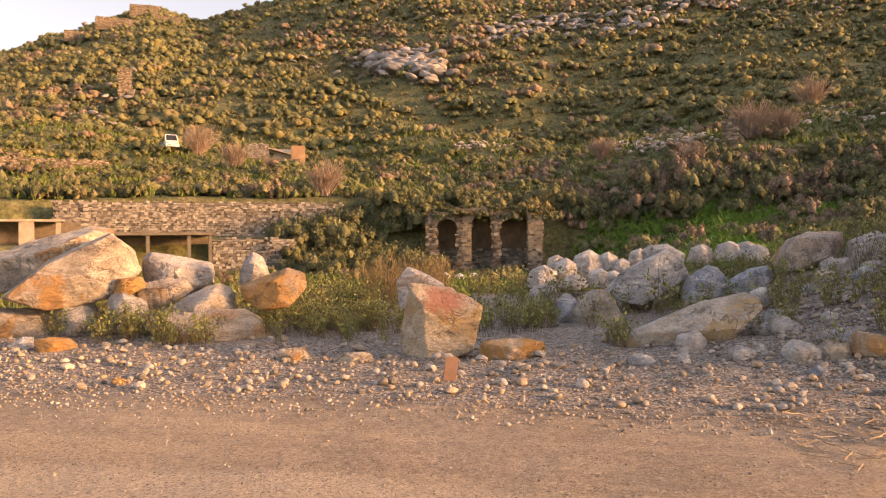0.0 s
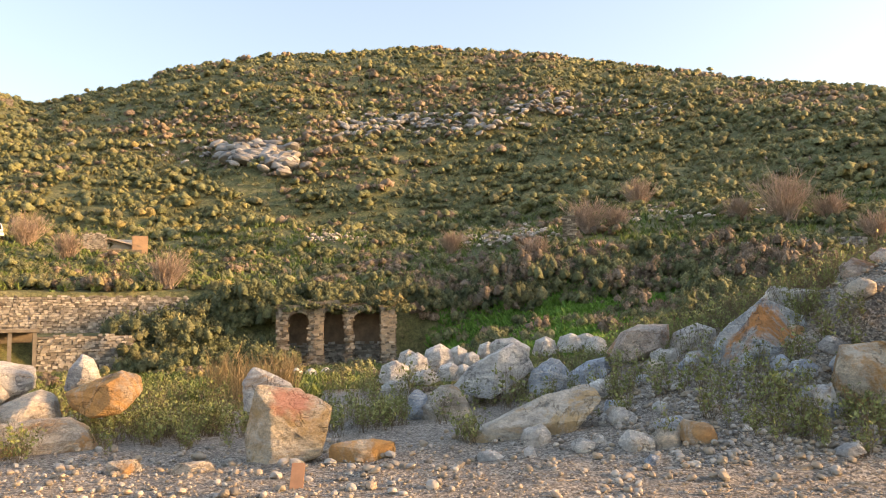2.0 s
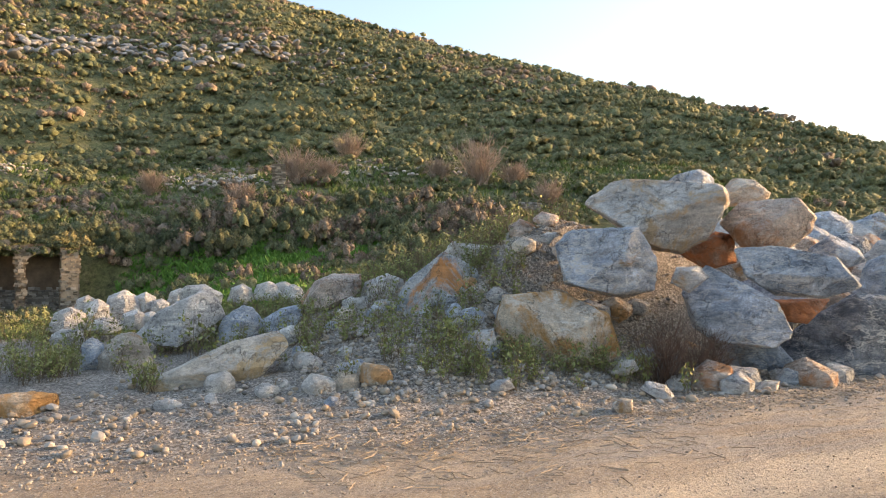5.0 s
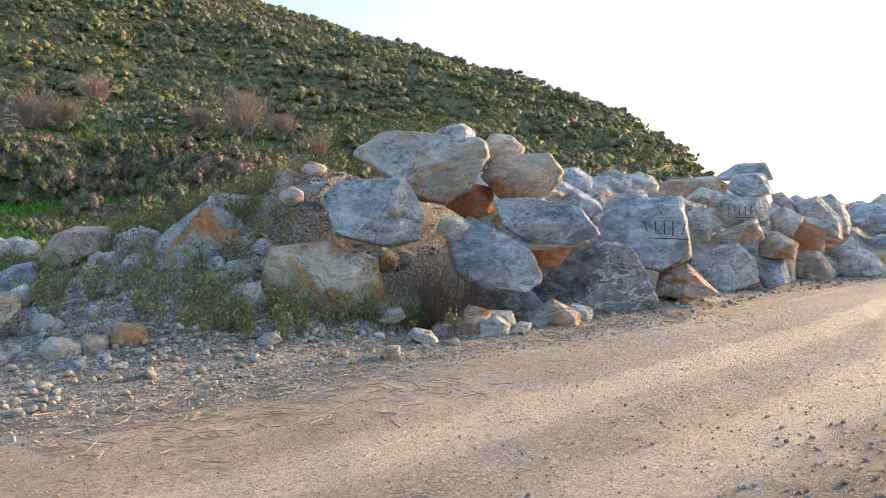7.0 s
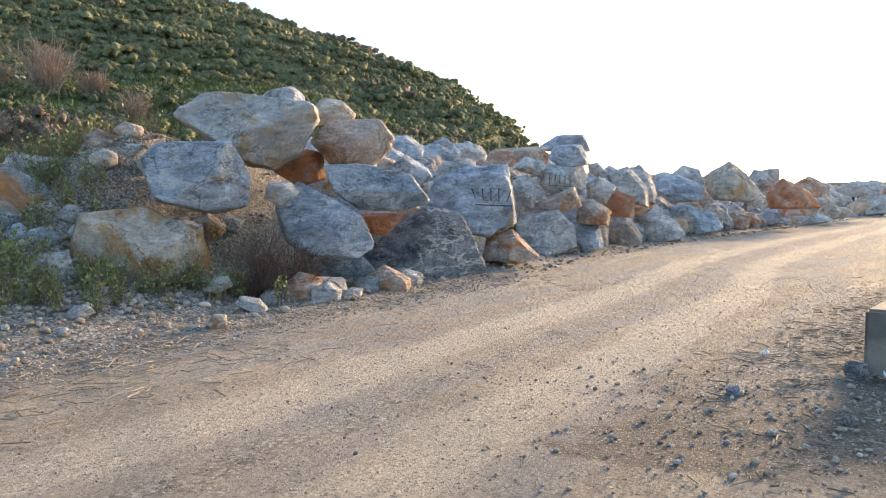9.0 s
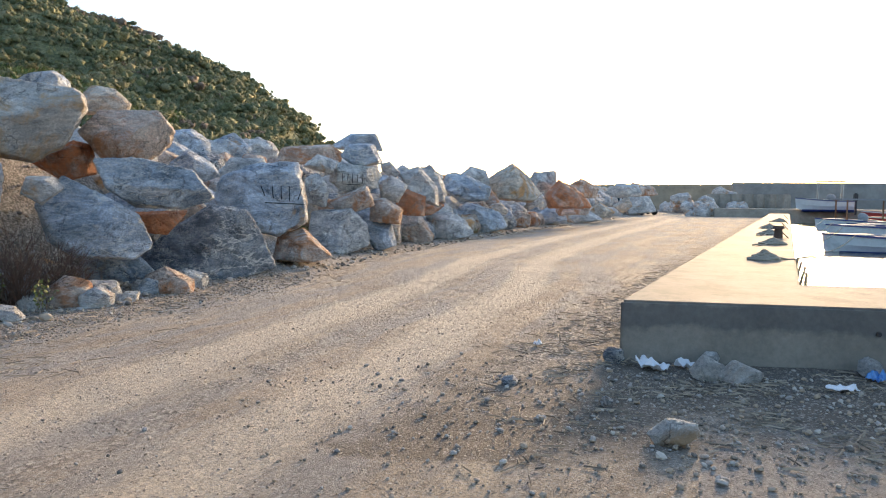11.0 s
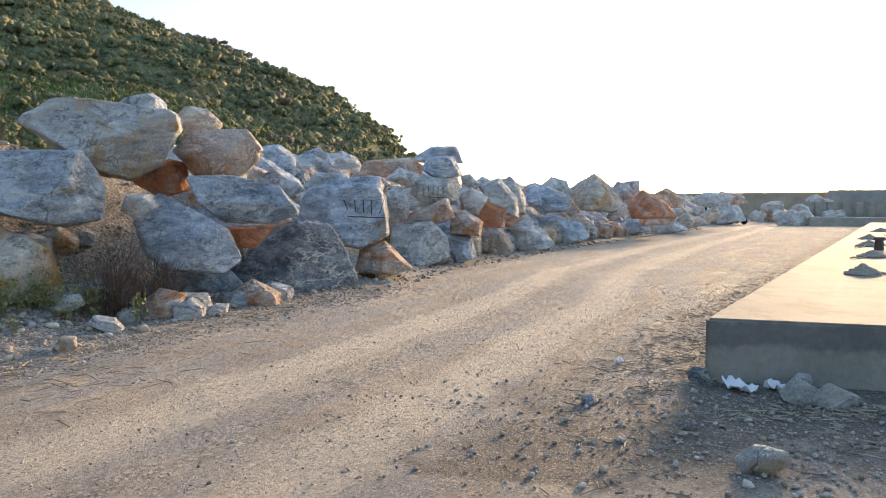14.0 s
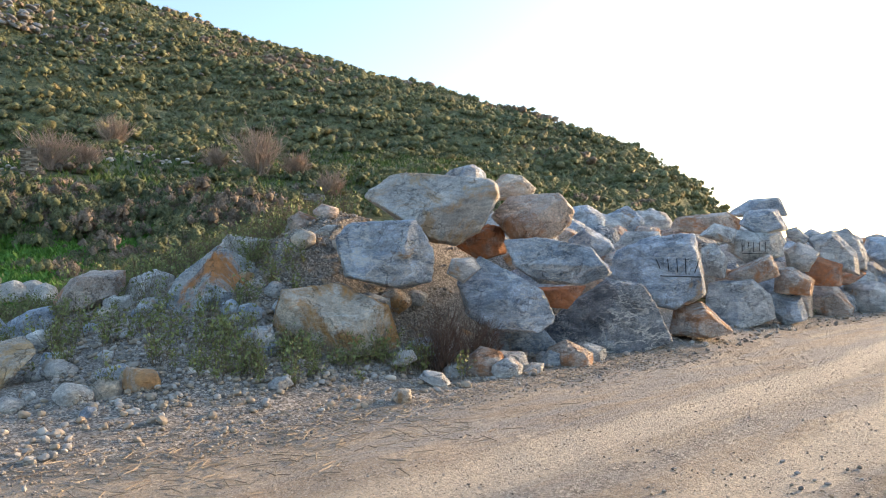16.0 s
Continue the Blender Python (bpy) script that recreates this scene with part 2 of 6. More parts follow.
def boulder(x, y, z, az, deep, material, seed, *cuts, label="", level=0, front=()):
    rng = np.random.default_rng(seed + 11)
    pairs = list(zip(cuts[::2], cuts[1::2]))
    v, tris = boulder_mesh(rng, deep, pairs, level or (6 if max(pairs, key=lambda c: c[1])[1] > 0.62 and math.hypot(x, y) < 17 else 5), front=front)
    ob = mesh_object("boulder", v, tris, material, smooth=False)
    ob.matrix_world = pose(x, y, z, 0, 0, -az)
    tone = material.name.replace("limestone_", "").replace("_", " ")
    return tagged(ob, label or f"{tone} limestone boulder dumped beside the dirt road", "boulder", "boulders of the bank")

# ---------------------------------------------------------------- ground
ROAD_EDGE = [(-60, 14), (-4.6, 7.8), (-1, 7.4), (3.4, 6.4), (5.9, 6.2), (10, 5.8), (12.9, 5.4), (18.6, 5.4), (30, 3.7), (46, 0.6), (71, -4), (97, -9), (200, -30)]


def road_edge(x):
    return np.interp(x, [p[0] for p in ROAD_EDGE], [p[1] for p in ROAD_EDGE])


SKY_AZ = [-75, -40, -30.5, -27.2, -24.3, -21.2, -19.5, -17.5, -14.4, -12.6, -8.3, -0.8, 8.9, 12.5, 19.5, 24, 31.7, 36.7, 40.2, 46.7, 49.7, 55, 60, 64, 66.7, 69.0, 70.2, 71.5]
SKY_EL = [2, 7, 11.4, 13.0, 14.3, 15.6, 15.3, 15.0, 16.2, 16.8, 18.6, 20.1, 20.8, 20.8, 20.0, 19.0, 17.4, 16.1, 15.2, 13.9, 13.0, 11.4, 10.1, 8.4, 6.8, 5.2, 3.6, 0.0]
KNOT_AZ = [-60, -8, -4, 9, 12, 20, 35, 55, 66, 70, 72]
KNOTS = {20: [-.3, -.3, -.3, -.3, -.2, 0, .3, .3, .3, .2, 0], 30: [-.5, -.5, -.5, -.5, -.4, -.2, .2, .2, .2, .2, -.5],
         47.5: [-.9, -.9, -.9, -.9, 0, 1.8, 2.5, 1.3, .6, .2, -2], 49: [1.1, 1.1, -1, -1, .3, 2.2, 2.8, 1.5, .6, .2, -2],
         51.5: [1.2, 1.2, -1, -1, 1.2, 2.8, 3.4, 1.8, .8, .2, -3], 53.5: [1.3, 1.3, 3.4, 3.4, 2.6, 3.6, 3.9, 2.1, .9, .2, -3],
         58: [1.4, 1.4, 4, 4, 4, 5.4, 5.6, 3.4, 1.3, .2, -3], 60: [4.2, 4.2, 4.4, 4.6, 4.6, 6.2, 6.3, 4.2, 1.6, .2, -3],
         80: [8, 8, 9, 9, 9.5, 11.6, 12, 10, 5, 1, -3], 115: [16, 16, 18, 18, 18.5, 20, 21, 17, 10, 3, -3]}


def hill_height(az, r):
    """Height of the land towards a heading (degrees) at a distance."""
    az, r = np.broadcast_arrays(np.asarray(az, float), np.asarray(r, float))
    az = np.where(az > 180, az - 360, az)
    near = sorted(KNOTS)
    z = np.zeros(r.shape)
    levels = [np.interp(az, KNOT_AZ, KNOTS[k]) for k in near]
    prev_r, prev_z = 13.0, np.zeros(r.shape)
    for k, lev in zip(near, levels):
        u = np.clip((r - prev_r) / (k - prev_r), 0, 1)
        z = np.where(r > prev_r, prev_z + (lev - prev_z) * u, z)
        prev_r, prev_z = k, lev
    far = np.interp(az, [-60, -22, -15, 0, 30, 50, 62, 70], [430, 430, 320, 300, 290, 240, 190, 150])
    top = far * np.tan(np.radians(np.interp(az, SKY_AZ, SKY_EL))) + 1.6
    u = np.clip((r - 115) / (far - 115), 0, 3)
    up = prev_z + (top - prev_z) * (1.28 * u - 0.28 * u * u)
    over = np.maximum(top - 0.45 * (r - far), -3)
    z = np.where(r > 115, np.where(u < 1, up, over), z)
    return np.where((az > 72) | (az < -100), 0.0, z)


def quay_line(x):
    return -0.5 - 0.247 * (x - 7.6)


def wave(x, y, s):
    return np.sin(x * s + 1.3 * np.sin(y * s * 0.7)) * np.sin(y * s * 1.1 + 1.7 * np.sin(x * s * 0.6))


def ground_height(x, y):
    """Height of the ground anywhere: hill, field, rubble slope, road and harbour bed."""
    x, y = np.asarray(x, float), np.asarray(y, float)
    r, az = np.hypot(x, y), np.degrees(np.arctan2(x, y))
    z = hill_height(az, r)
    rough = np.clip((r - 45) / 60, 0, 1)
    z = z + rough * (1.4 * wave(x, y, 0.09) + 0.7 * wave(x + 9, y - 4, 0.23)) * np.clip((72 - az) / 10, 0, 1) * (az > -90)
    beyond = y - road_edge(x)
    land = (beyond < 13) | (x < 16) | (az < 72)
    z = np.where(land, z, -3.0)
    # rubble slope and the core of the rock bank north of the road
    slope = np.interp(az, [2, 7, 14, 20, 24, 30, 38, 43, 55, 62, 70], [0, 0.2, 0.32, 0.5, 0.85, 1.15, 2.0, 2.5, 1.9, 1.5, 1.3])
    inner = np.interp(az, [14, 26, 34, 40, 46, 60], [7.0, 5.6, 4.4, 1.5, 1.5, 2.0])
    start = np.interp(az, [30, 36, 40, 46, 52], [0.5, 1.2, 2.2, 2.2, 1.9])
    foot = 0.4 * np.clip((beyond - 0.5) / 1.8, 0, 1) * np.clip((52 - az) / 5, 0, 1) * np.clip((az - 24) / 8, 0, 1)
    bank = np.maximum(foot, slope * np.clip((beyond - start) / inner, 0, 1) ** 1.15) * np.clip((14 - beyond) / 3, 0, 1)
    bank = np.where((x > 0.3) & (r < 105), bank, 0)
    z = np.maximum(z, 0) * (bank > 0) + z * (bank <= 0) + bank
    verge = np.clip(beyond / 1.5, 0, 1) * np.clip((6 - beyond) / 3, 0, 1)
    z = z + verge * (0.05 + 0.035 * wave(x, y, 2.1) + 0.02 * wave(x, y, 5.3))
    # wheel tracks and small waves in the dirt road
    flat = (beyond < 0.3) & (r < 130)
    z = z + flat * (0.012 * wave(x, y, 1.3) + 0.006 * wave(x + 3, y, 4.1))
    for off in (2.8, 4.5):
        z = z - flat * 0.022 * np.exp(-((beyond + off) / 0.35) ** 2)
    harbour = (x > 8.4) & (y < quay_line(x) - 0.75)
    z = np.where(harbour, -3.0, z)
    return z


def zone(x, y):
    """Share of gravel, of grass and of bright grass on the ground."""
    r, az = np.hypot(x, y), np.degrees(np.arctan2(x, y))
    beyond = y - road_edge(x)
    gravel = np.clip((beyond + 0.6) / 0.9, 0, 1) * (r < 26)
    gravel = np.maximum(gravel, 0.55 * np.exp(-((beyond + 3.6) / 0.4) ** 2) * (beyond < 0))
    gravel = np.maximum(gravel, 0.62 * np.exp(-((y - quay_line(x) - 0.6) / 0.8) ** 2) * np.clip((x - 4) / 3, 0, 1))
    grass = np.clip((r - 16) / 8, 0, 1) * (beyond > 2) * (az < 73)
    lush = np.exp(-((az - 20) / 9) ** 2) * np.clip((r - 30) / 6, 0, 1) * np.clip((56 - r) / 6, 0, 1)
    return gravel, grass, lush


def build_ground():
    az = np.radians(np.concatenate([np.arange(-46, 122, 0.42), np.arange(122, 314, 4.0)]))
    r = np.concatenate([[0.3, 0.8, 1.3, 1.8, 2.3], np.arange(2.8, 20, 0.17), np.arange(20, 45, 0.55), np.arange(45, 62, 0.5), np.arange(62, 125, 1.2), np.arange(125, 480, 5), np.geomspace(480, 4000, 12)])
    A, Rr = np.meshgrid(az, r, indexing="ij")
    X, Y = Rr * np.sin(A), Rr * np.cos(A)
    Z = ground_height(X, Y)
    na, nr = X.shape
    verts = np.stack([X, Y, Z], -1).reshape(-1, 3)
    i = np.arange(na)[:, None] * nr + np.arange(nr - 1)[None]
    j = (np.arange(na)[:, None] + 1) % na * nr + np.arange(nr - 1)[None]
    faces = np.stack([i, j, j + 1, i + 1], -1).reshape(-1, 4)[:, ::-1]
    n = Nodes("earth")
    w = n.place(random_shift=False)
    zone_node = n.tree.nodes.new("ShaderNodeAttribute")
    zone_node.attribute_name = "zone"
    sep = n.node("ShaderNodeSeparateColor", Color=zone_node.outputs["Color"])
    dirt = n.ramp(n.noise(w, 0.55, 8, 0.65, 0.3), (0.3, (0.31, 0.24, 0.175)), (0.7, (0.54, 0.435, 0.325)))
    dirt = n.mix(0.8, dirt, n.ramp(n.noise(w, 7, 10, 0.8), (0.3, 0.5), (0.7, 1.35)), "MULTIPLY")
    lanes = n.tree.nodes.new("ShaderNodeAttribute")
    lanes.attribute_name = "lanes"
    lane = n.node("ShaderNodeSeparateColor", Color=lanes.outputs["Color"])
    along = n.node("ShaderNodeSeparateXYZ", Vector=n.coord.outputs["Object"])
    lane_way = n.node("ShaderNodeCombineXYZ", X=n.math("MULTIPLY", along.outputs["X"], 0.16), Y=lane.outputs[2], Z=0.0).outputs[0]
    greys = n.mix(n.noise(w, 40, 6, 0.8), (0.17, 0.16, 0.15), (0.46, 0.435, 0.41))
    dirt = n.mix(n.ramp(n.noise(lane_way, 1.5, 9, 0.66, 0.5), (0.45, 0.0), (0.56, 0.8)), dirt, n.mix(n.ramp(n.math("MULTIPLY", along.outputs["X"], 0.1), (0.1, 0.0), (0.5, 1.0)), dirt, greys))
    dirt = n.mix(n.ramp(n.noise(lane_way, 1.1, 8, 0.66, 0.3), (0.36, 0.8), (0.46, 0.0)), dirt, n.mix(n.noise(w, 12, 8, 0.8), (0.40, 0.31, 0.21), (0.66, 0.54, 0.40)))
    worn = n.math("ADD", lane.outputs[0], n.math("MULTIPLY", n.math("SUBTRACT", n.noise(lane_way, 2.2, 8, 0.7), 0.5), 1.6))
    dirt = n.mix(n.ramp(worn, (0.35, 0.0), (0.75, 0.9)), dirt, n.mix(n.noise(w, 12, 8, 0.8), (0.46, 0.375, 0.28), (0.70, 0.60, 0.47)))
    dirt = n.mix(0.75, dirt, n.ramp(n.noise(w, 26, 9, 0.85), (0.36, 0.45), (0.64, 1.5)), "MULTIPLY")
    # dark soil in patches; the quay's shade is painted in with it
    soil_shade = n.math("ADD", lane.outputs[1], n.math("MULTIPLY", n.math("SUBTRACT", n.noise(w, 1.3, 9, 0.78), 0.5), 2.6))
    dirt = n.mix(n.ramp(soil_shade, (0.3, 0.0), (0.75, 0.9)), dirt, n.mix(n.noise(w, 14, 8, 0.8), (0.07, 0.055, 0.042), (0.21, 0.165, 0.125)))
    chips = n.node("ShaderNodeTexVoronoi", Vector=w, Scale=28.0, Randomness=1.0)
    csep = n.node("ShaderNodeSeparateColor", Color=chips.outputs["Color"])
    chip = n.math("MULTIPLY", n.ramp(csep.outputs[1], (0.86, 0.0), (0.88, 0.85)), n.ramp(chips.outputs["Distance"], (0.28, 1.0), (0.36, 0.0)))
    dirt = n.mix(chip, dirt, n.ramp(csep.outputs[0], (0.0, (0.06, 0.055, 0.05)), (0.5, (0.25, 0.22, 0.19)), (1.0, (0.66, 0.61, 0.55))))
    grit = n.node("ShaderNodeTexVoronoi", Vector=w, Scale=75.0, Randomness=1.0)
    gsep = n.node("ShaderNodeSeparateColor", Color=grit.outputs["Color"])
    dirt = n.mix(n.ramp(gsep.outputs[1], (0.72, 0.0), (0.8, 0.7)), dirt, n.ramp(gsep.outputs[0], (0.0, (0.10, 0.085, 0.075)), (1.0, (0.58, 0.52, 0.45))))
    cell = n.node("ShaderNodeTexVoronoi", Vector=w, Scale=42.0, Randomness=1.0)
    sep2 = n.node("ShaderNodeSeparateColor", Color=cell.outputs["Color"])
    stones = n.ramp(sep2.outputs[0], (0.0, (0.13, 0.113, 0.096)), (0.6, (0.34, 0.295, 0.25)), (1.0, (0.62, 0.555, 0.48)))
    stones = n.mix(0.6, stones, n.ramp(n.noise(w, 2, 6, 0.7), (0.3, 0.55), (0.7, 1.2)), "MULTIPLY")
    edge = n.math("ADD", sep.outputs[0], n.math("MULTIPLY", n.math("SUBTRACT", n.noise(w, 3, 6, 0.7), 0.5), 1.3))
    col = n.mix(n.ramp(edge, (0.35, 0.0), (0.65, 1.0)), dirt, stones)
    turf = n.ramp(n.noise(w, 0.8, 10, 0.8), (0.3, (0.065, 0.075, 0.03)), (0.5, (0.13, 0.135, 0.055)), (0.68, (0.26, 0.225, 0.115)))
    turf = n.mix(0.9, turf, n.ramp(n.noise(w, 2.2, 8, 0.88), (0.38, 0.3), (0.62, 1.7)), "MULTIPLY")
    gedge = n.math("ADD", sep.outputs[1], n.math("MULTIPLY", n.math("SUBTRACT", n.noise(w, 1.2, 6, 0.7), 0.5), 0.8))
    col = n.mix(n.ramp(gedge, (0.4, 0.0), (0.6, 1.0)), col, turf)
    lush = n.ramp(n.noise(w, 1.5, 6, 0.7), (0.3, (0.045, 0.11, 0.015)), (0.7, (0.12, 0.24, 0.04)))
    ledge = n.math("ADD", sep.outputs[2], n.math("MULTIPLY", n.math("SUBTRACT", n.noise(w, 0.6, 6, 0.7), 0.5), 0.7))
    col = n.mix(n.ramp(ledge, (0.42, 0.0), (0.6, 0.9)), col, lush)
    h = n.math("ADD", n.math("ADD", n.noise(w, 30, 8, 0.85), n.math("MULTIPLY", n.noise(w, 3, 6, 0.7), 2.0)), n.math("MULTIPLY", chip, 0.8))
    earth = n.done(col, 0.95, h, 0.95, 0.035)
    ob = mesh_object("ground", verts, faces, earth)
    g = np.stack([*zone(X, Y), np.ones_like(X)], -1).reshape(-1, 4).astype(np.float32)
    ob.data.color_attributes.new("zone", "FLOAT_COLOR", "POINT").data.foreach_set("color", g.ravel())
    beyond = Y - road_edge(X)
    ruts = np.exp(-((beyond + 2.8) / 0.45) ** 2) + np.exp(-((beyond + 4.5) / 0.45) ** 2) + 0.4 * np.exp(-((beyond + 6.4) / 0.7) ** 2)
    # dark soil at quay and road edge, plus painted shade west of the quay
    soil = np.exp(-((Y - quay_line(X) - 0.4) / 0.9) ** 2) * (X > 4.5) + np.clip((X - 4.2) / 2.5, 0, 1) * np.clip((0.9 - Y) / 1.8, 0, 1) * np.clip((8.6 - X) / 0.6, 0, 1) + 0.55 * np.exp(-((beyond + 0.1) / 0.5) ** 2)
    lanes = np.stack([ruts * (beyond < 0.2), np.clip(soil, 0, 1), beyond, np.ones_like(X)], -1).reshape(-1, 4).astype(np.float32)
    ob.data.color_attributes.new("lanes", "FLOAT_COLOR", "POINT").data.foreach_set("color", lanes.ravel())
    return tagged(ob, "packed dirt road, gravel verge, field and scrub hillside", "ground", kind="structure")


ground = build_ground()


def on_ground(x, y):
    return float(ground_height(x, y))

# ---------------------------------------------------------------- boulders of the bank
boulder(-6.05, 12.44, 1.06, -26, 2.08, TAN, 0, -110, 0.78, -81, 0.53, -45, 0.71, 20, 0.87, 50, 0.77, 117, 0.33, 129, 0.39, label="large weathered limestone boulder with orange iron stain", front=((-0.3, 0.6, 0.36), (0.6, 0.3, 0.40), (0.0, -0.3, 0.44)))
boulder(-7.31, 13.58, 1.17, -28, 2.31, TAN, 1, -80, 0.45, -56, 0.48, -24, 0.90, 80, 0.78, 108, 0.39, 123, 0.52, 179, 1.19, label="large pale limestone boulder leaning in the pile")
boulder(-4.68, 13.22, 0.95, -20, 1.05, GREY, 2, -177, 0.59, -96, 0.41, -63, 0.43, -1, 0.60, 79, 0.29, 122, 0.57)
boulder(-4.67, 12.51, 0.65, -20, 0.89, TAN, 3, -98, 0.29, -56, 0.23, 28, 0.42, 87, 0.25, 101, 0.23, 179, 0.45)
boulder(-3.89, 12.05, 0.48, -18, 1.14, TAN, 4, -143, 0.60, -89, 0.33, -48, 0.48, 12, 0.52, 68, 0.42, 110, 0.25, 120, 0.24)
boulder(-3.50, 11.55, 0.19, -17, 0.86, TAN, 5, -179, 0.79, -95, 0.27, -89, 0.23, 24, 0.66, 62, 0.41, 91, 0.25, label="flat-topped pale limestone block on the gravel verge", front=((0.0, 0.9, 0.28), (0.05, -0.1, 0.42), (-0.7, 0.2, 0.7)))
boulder(-5.02, 11.86, 0.49, -23, 0.69, GREY, 6, -164, 0.28, -79, 0.23, 16, 0.29, 57, 0.21, 104, 0.24, 159, 0.30)
boulder(-5.84, 11.89, 0.29, -26, 0.65, GREY, 7, -134, 0.38, -84, 0.30, 3, 0.33, 32, 0.34, 96, 0.31, 179, 0.33)
boulder(-6.57, 11.84, 0.23, -29, 0.81, TAN, 8, -99, 0.30, -86, 0.26, -12, 0.66, 59, 0.36, 85, 0.23, 94, 0.29, 179, 0.63)
boulder(-5.33, 10.27, 0.11, -27, 0.38, ORANGE, 9, -172, 0.26, -94, 0.11, -8, 0.26, 51, 0.16, 84, 0.10, 99, 0.12, label="low rust-orange rock at the verge")
boulder(-5.93, 10.50, 0.08, -29, 0.32, GREY, 10, -165, 0.15, -91, 0.10, -5, 0.14, 83, 0.11, 125, 0.09)
boulder(-3.23, 12.78, 1.03, -14, 0.46, GREY, 11, -91, 0.27, -53, 0.25, 25, 0.21, 62, 0.25, 140, 0.20, 170, 0.22, label="upright grey limestone shard")
boulder(-2.72, 12.05, 0.72, -13, 0.88, ORANGE, 12, -156, 0.49, -115, 0.36, -84, 0.31, -42, 0.35, 10, 0.51, 73, 0.40, 111, 0.26, label="pale boulder with a bright orange iron-stained face")
boulder(-5.04, 12.00, 0.80, -23, 0.53, ORANGE, 13, -104, 0.16, -61, 0.12, 36, 0.23, 95, 0.14, 169, 0.22)
boulder(-5.27, 11.92, 0.56, -24, 0.34, ORANGE, 14, -99, 0.12, -34, 0.10, 88, 0.12, 131, 0.07)
boulder(-0.06, 9.55, 0.46, 0, 0.64, STAND, 15, -92, 0.51, -70, 0.49, -13, 0.50, 58, 0.48, 82, 0.47, 166, 0.47, -173, 0.52, label="standing split limestone block with tan broken face and faded red paint", front=((0.1, 0.12, 0.36), (-1.1, 0.1, 0.46), (0.25, 1.2, 0.46)))
boulder(-0.33, 10.82, 0.80, -2, 0.56, GREY, 16, -177, 0.33, -101, 0.31, 0, 0.37, 61, 0.23, 67, 0.24, 145, 0.35)
boulder(0.86, 9.19, 0.15, 5, 0.44, ORANGE, 17, -179, 0.41, -94, 0.18, -82, 0.17, 5, 0.42, 78, 0.19, 93, 0.15, 98, 0.17, label="brick-shaped orange stone block lying flat")
boulder(2.44, 12.10, 0.29, 11, 0.87, TAN, 18, -89, 0.38, -41, 0.47, 21, 0.40, 46, 0.40, 99, 0.38, 132, 0.34, -172, 0.43)
boulder(2.00, 12.15, 0.34, 9, 0.28, BLUE, 19, -107, 0.35, -33, 0.17, -3, 0.16, 76, 0.32, 137, 0.23, 176, 0.15)
boulder(3.18, 9.69, 0.41, 19, 0.90, SLAB, 20, -140, 0.90, -84, 0.39, -65, 0.33, -44, 0.47, 22, 0.91, 104, 0.25, 115, 0.21, label="long tilted limestone slab with a pale cream flank", front=((0.0, 1.1, 0.24), (0.1, -0.25, 0.4), (-0.8, 0.2, 0.75)))
boulder(4.59, 10.72, 0.68, 23, 0.40, GREY, 21, -150, 0.13, -56, 0.13, 19, 0.16, 91, 0.14, 115, 0.14)
boulder(3.54, 13.02, 0.81, 15, 1.23, GREY, 22, -105, 0.49, -93, 0.43, -58, 0.34, 20, 0.68, 58, 0.62, 118, 0.30, 138, 0.39, label="pointed grey boulder with white calcite streaks", front=((-0.6, 0.5, 0.32), (0.5, 0.25, 0.36)))
boulder(4.01, 13.66, 1.22, 16, 0.60, PALE, 23, -167, 0.36, -90, 0.20, -13, 0.40, 60, 0.21, 96, 0.19, 125, 0.27)
boulder(1.93, 14.58, 0.43, 8, 0.53, GREY, 24, -94, 0.18, 8, 0.30, 88, 0.18, 123, 0.20, 166, 0.27)
boulder(4.41, 12.56, 0.71, 19, 0.79, BLUE, 25, -127, 0.39, -79, 0.33, -3, 0.38, 39, 0.35, 78, 0.35, 123, 0.28, 162, 0.34)
boulder(5.12, 12.54, 0.79, 22, 0.87, BLUE, 26, -155, 0.43, -83, 0.22, -49, 0.24, 20, 0.40, 102, 0.20, 123, 0.18)
boulder(6.14, 12.65, 1.29, 26, 1.15, BROWN, 27, -117, 0.45, -83, 0.31, -50, 0.33, 0, 0.56, 89, 0.33, 113, 0.29, 142, 0.35, label="brownish limestone boulder bedded in the rubble slope")
boulder(7.03, 12.32, 1.34, 30, 0.98, PALE, 28, -101, 0.28, -75, 0.25, 0, 0.41, 70, 0.30, 113, 0.23, 160, 0.34)
boulder(2.35, 8.68, 0.08, 15, 0.21, GREY, 29, -111, 0.08, -88, 0.11, 57, 0.09, 88, 0.09, 131, 0.19)
boulder(2.74, 8.49, 0.13, 18, 0.12, GREY, 30, -178, 0.08, -115, 0.12, -63, 0.12, 21, 0.07, 80, 0.13, 144, 0.11)
boulder(3.77, 9.35, 0.14, 22, 0.38, GREY, 31, -96, 0.17, -77, 0.13, -4, 0.21, 59, 0.20, 126, 0.09, 138, 0.09)
boulder(3.86, 7.67, 0.10, 27, 0.24, BLUE, 32, -158, 0.09, -85, 0.12, 7, 0.09, 81, 0.12, 135, 0.10)
boulder(4.11, 7.75, 0.09, 28, 0.24, TAN, 33, -163, 0.11, -82, 0.10, 0, 0.12, 68, 0.09, 130, 0.10)
boulder(4.06, 10.15, 0.25, 22, 0.33, GREY, 34, -147, 0.16, -77, 0.11, 9, 0.17, 96, 0.12, 153, 0.14)
boulder(4.01, 10.67, 0.07, 21, 1.01, GREY, 35, -154, 0.72, -87, 0.31, -71, 0.31, 8, 0.72, 66, 0.47, 108, 0.22)
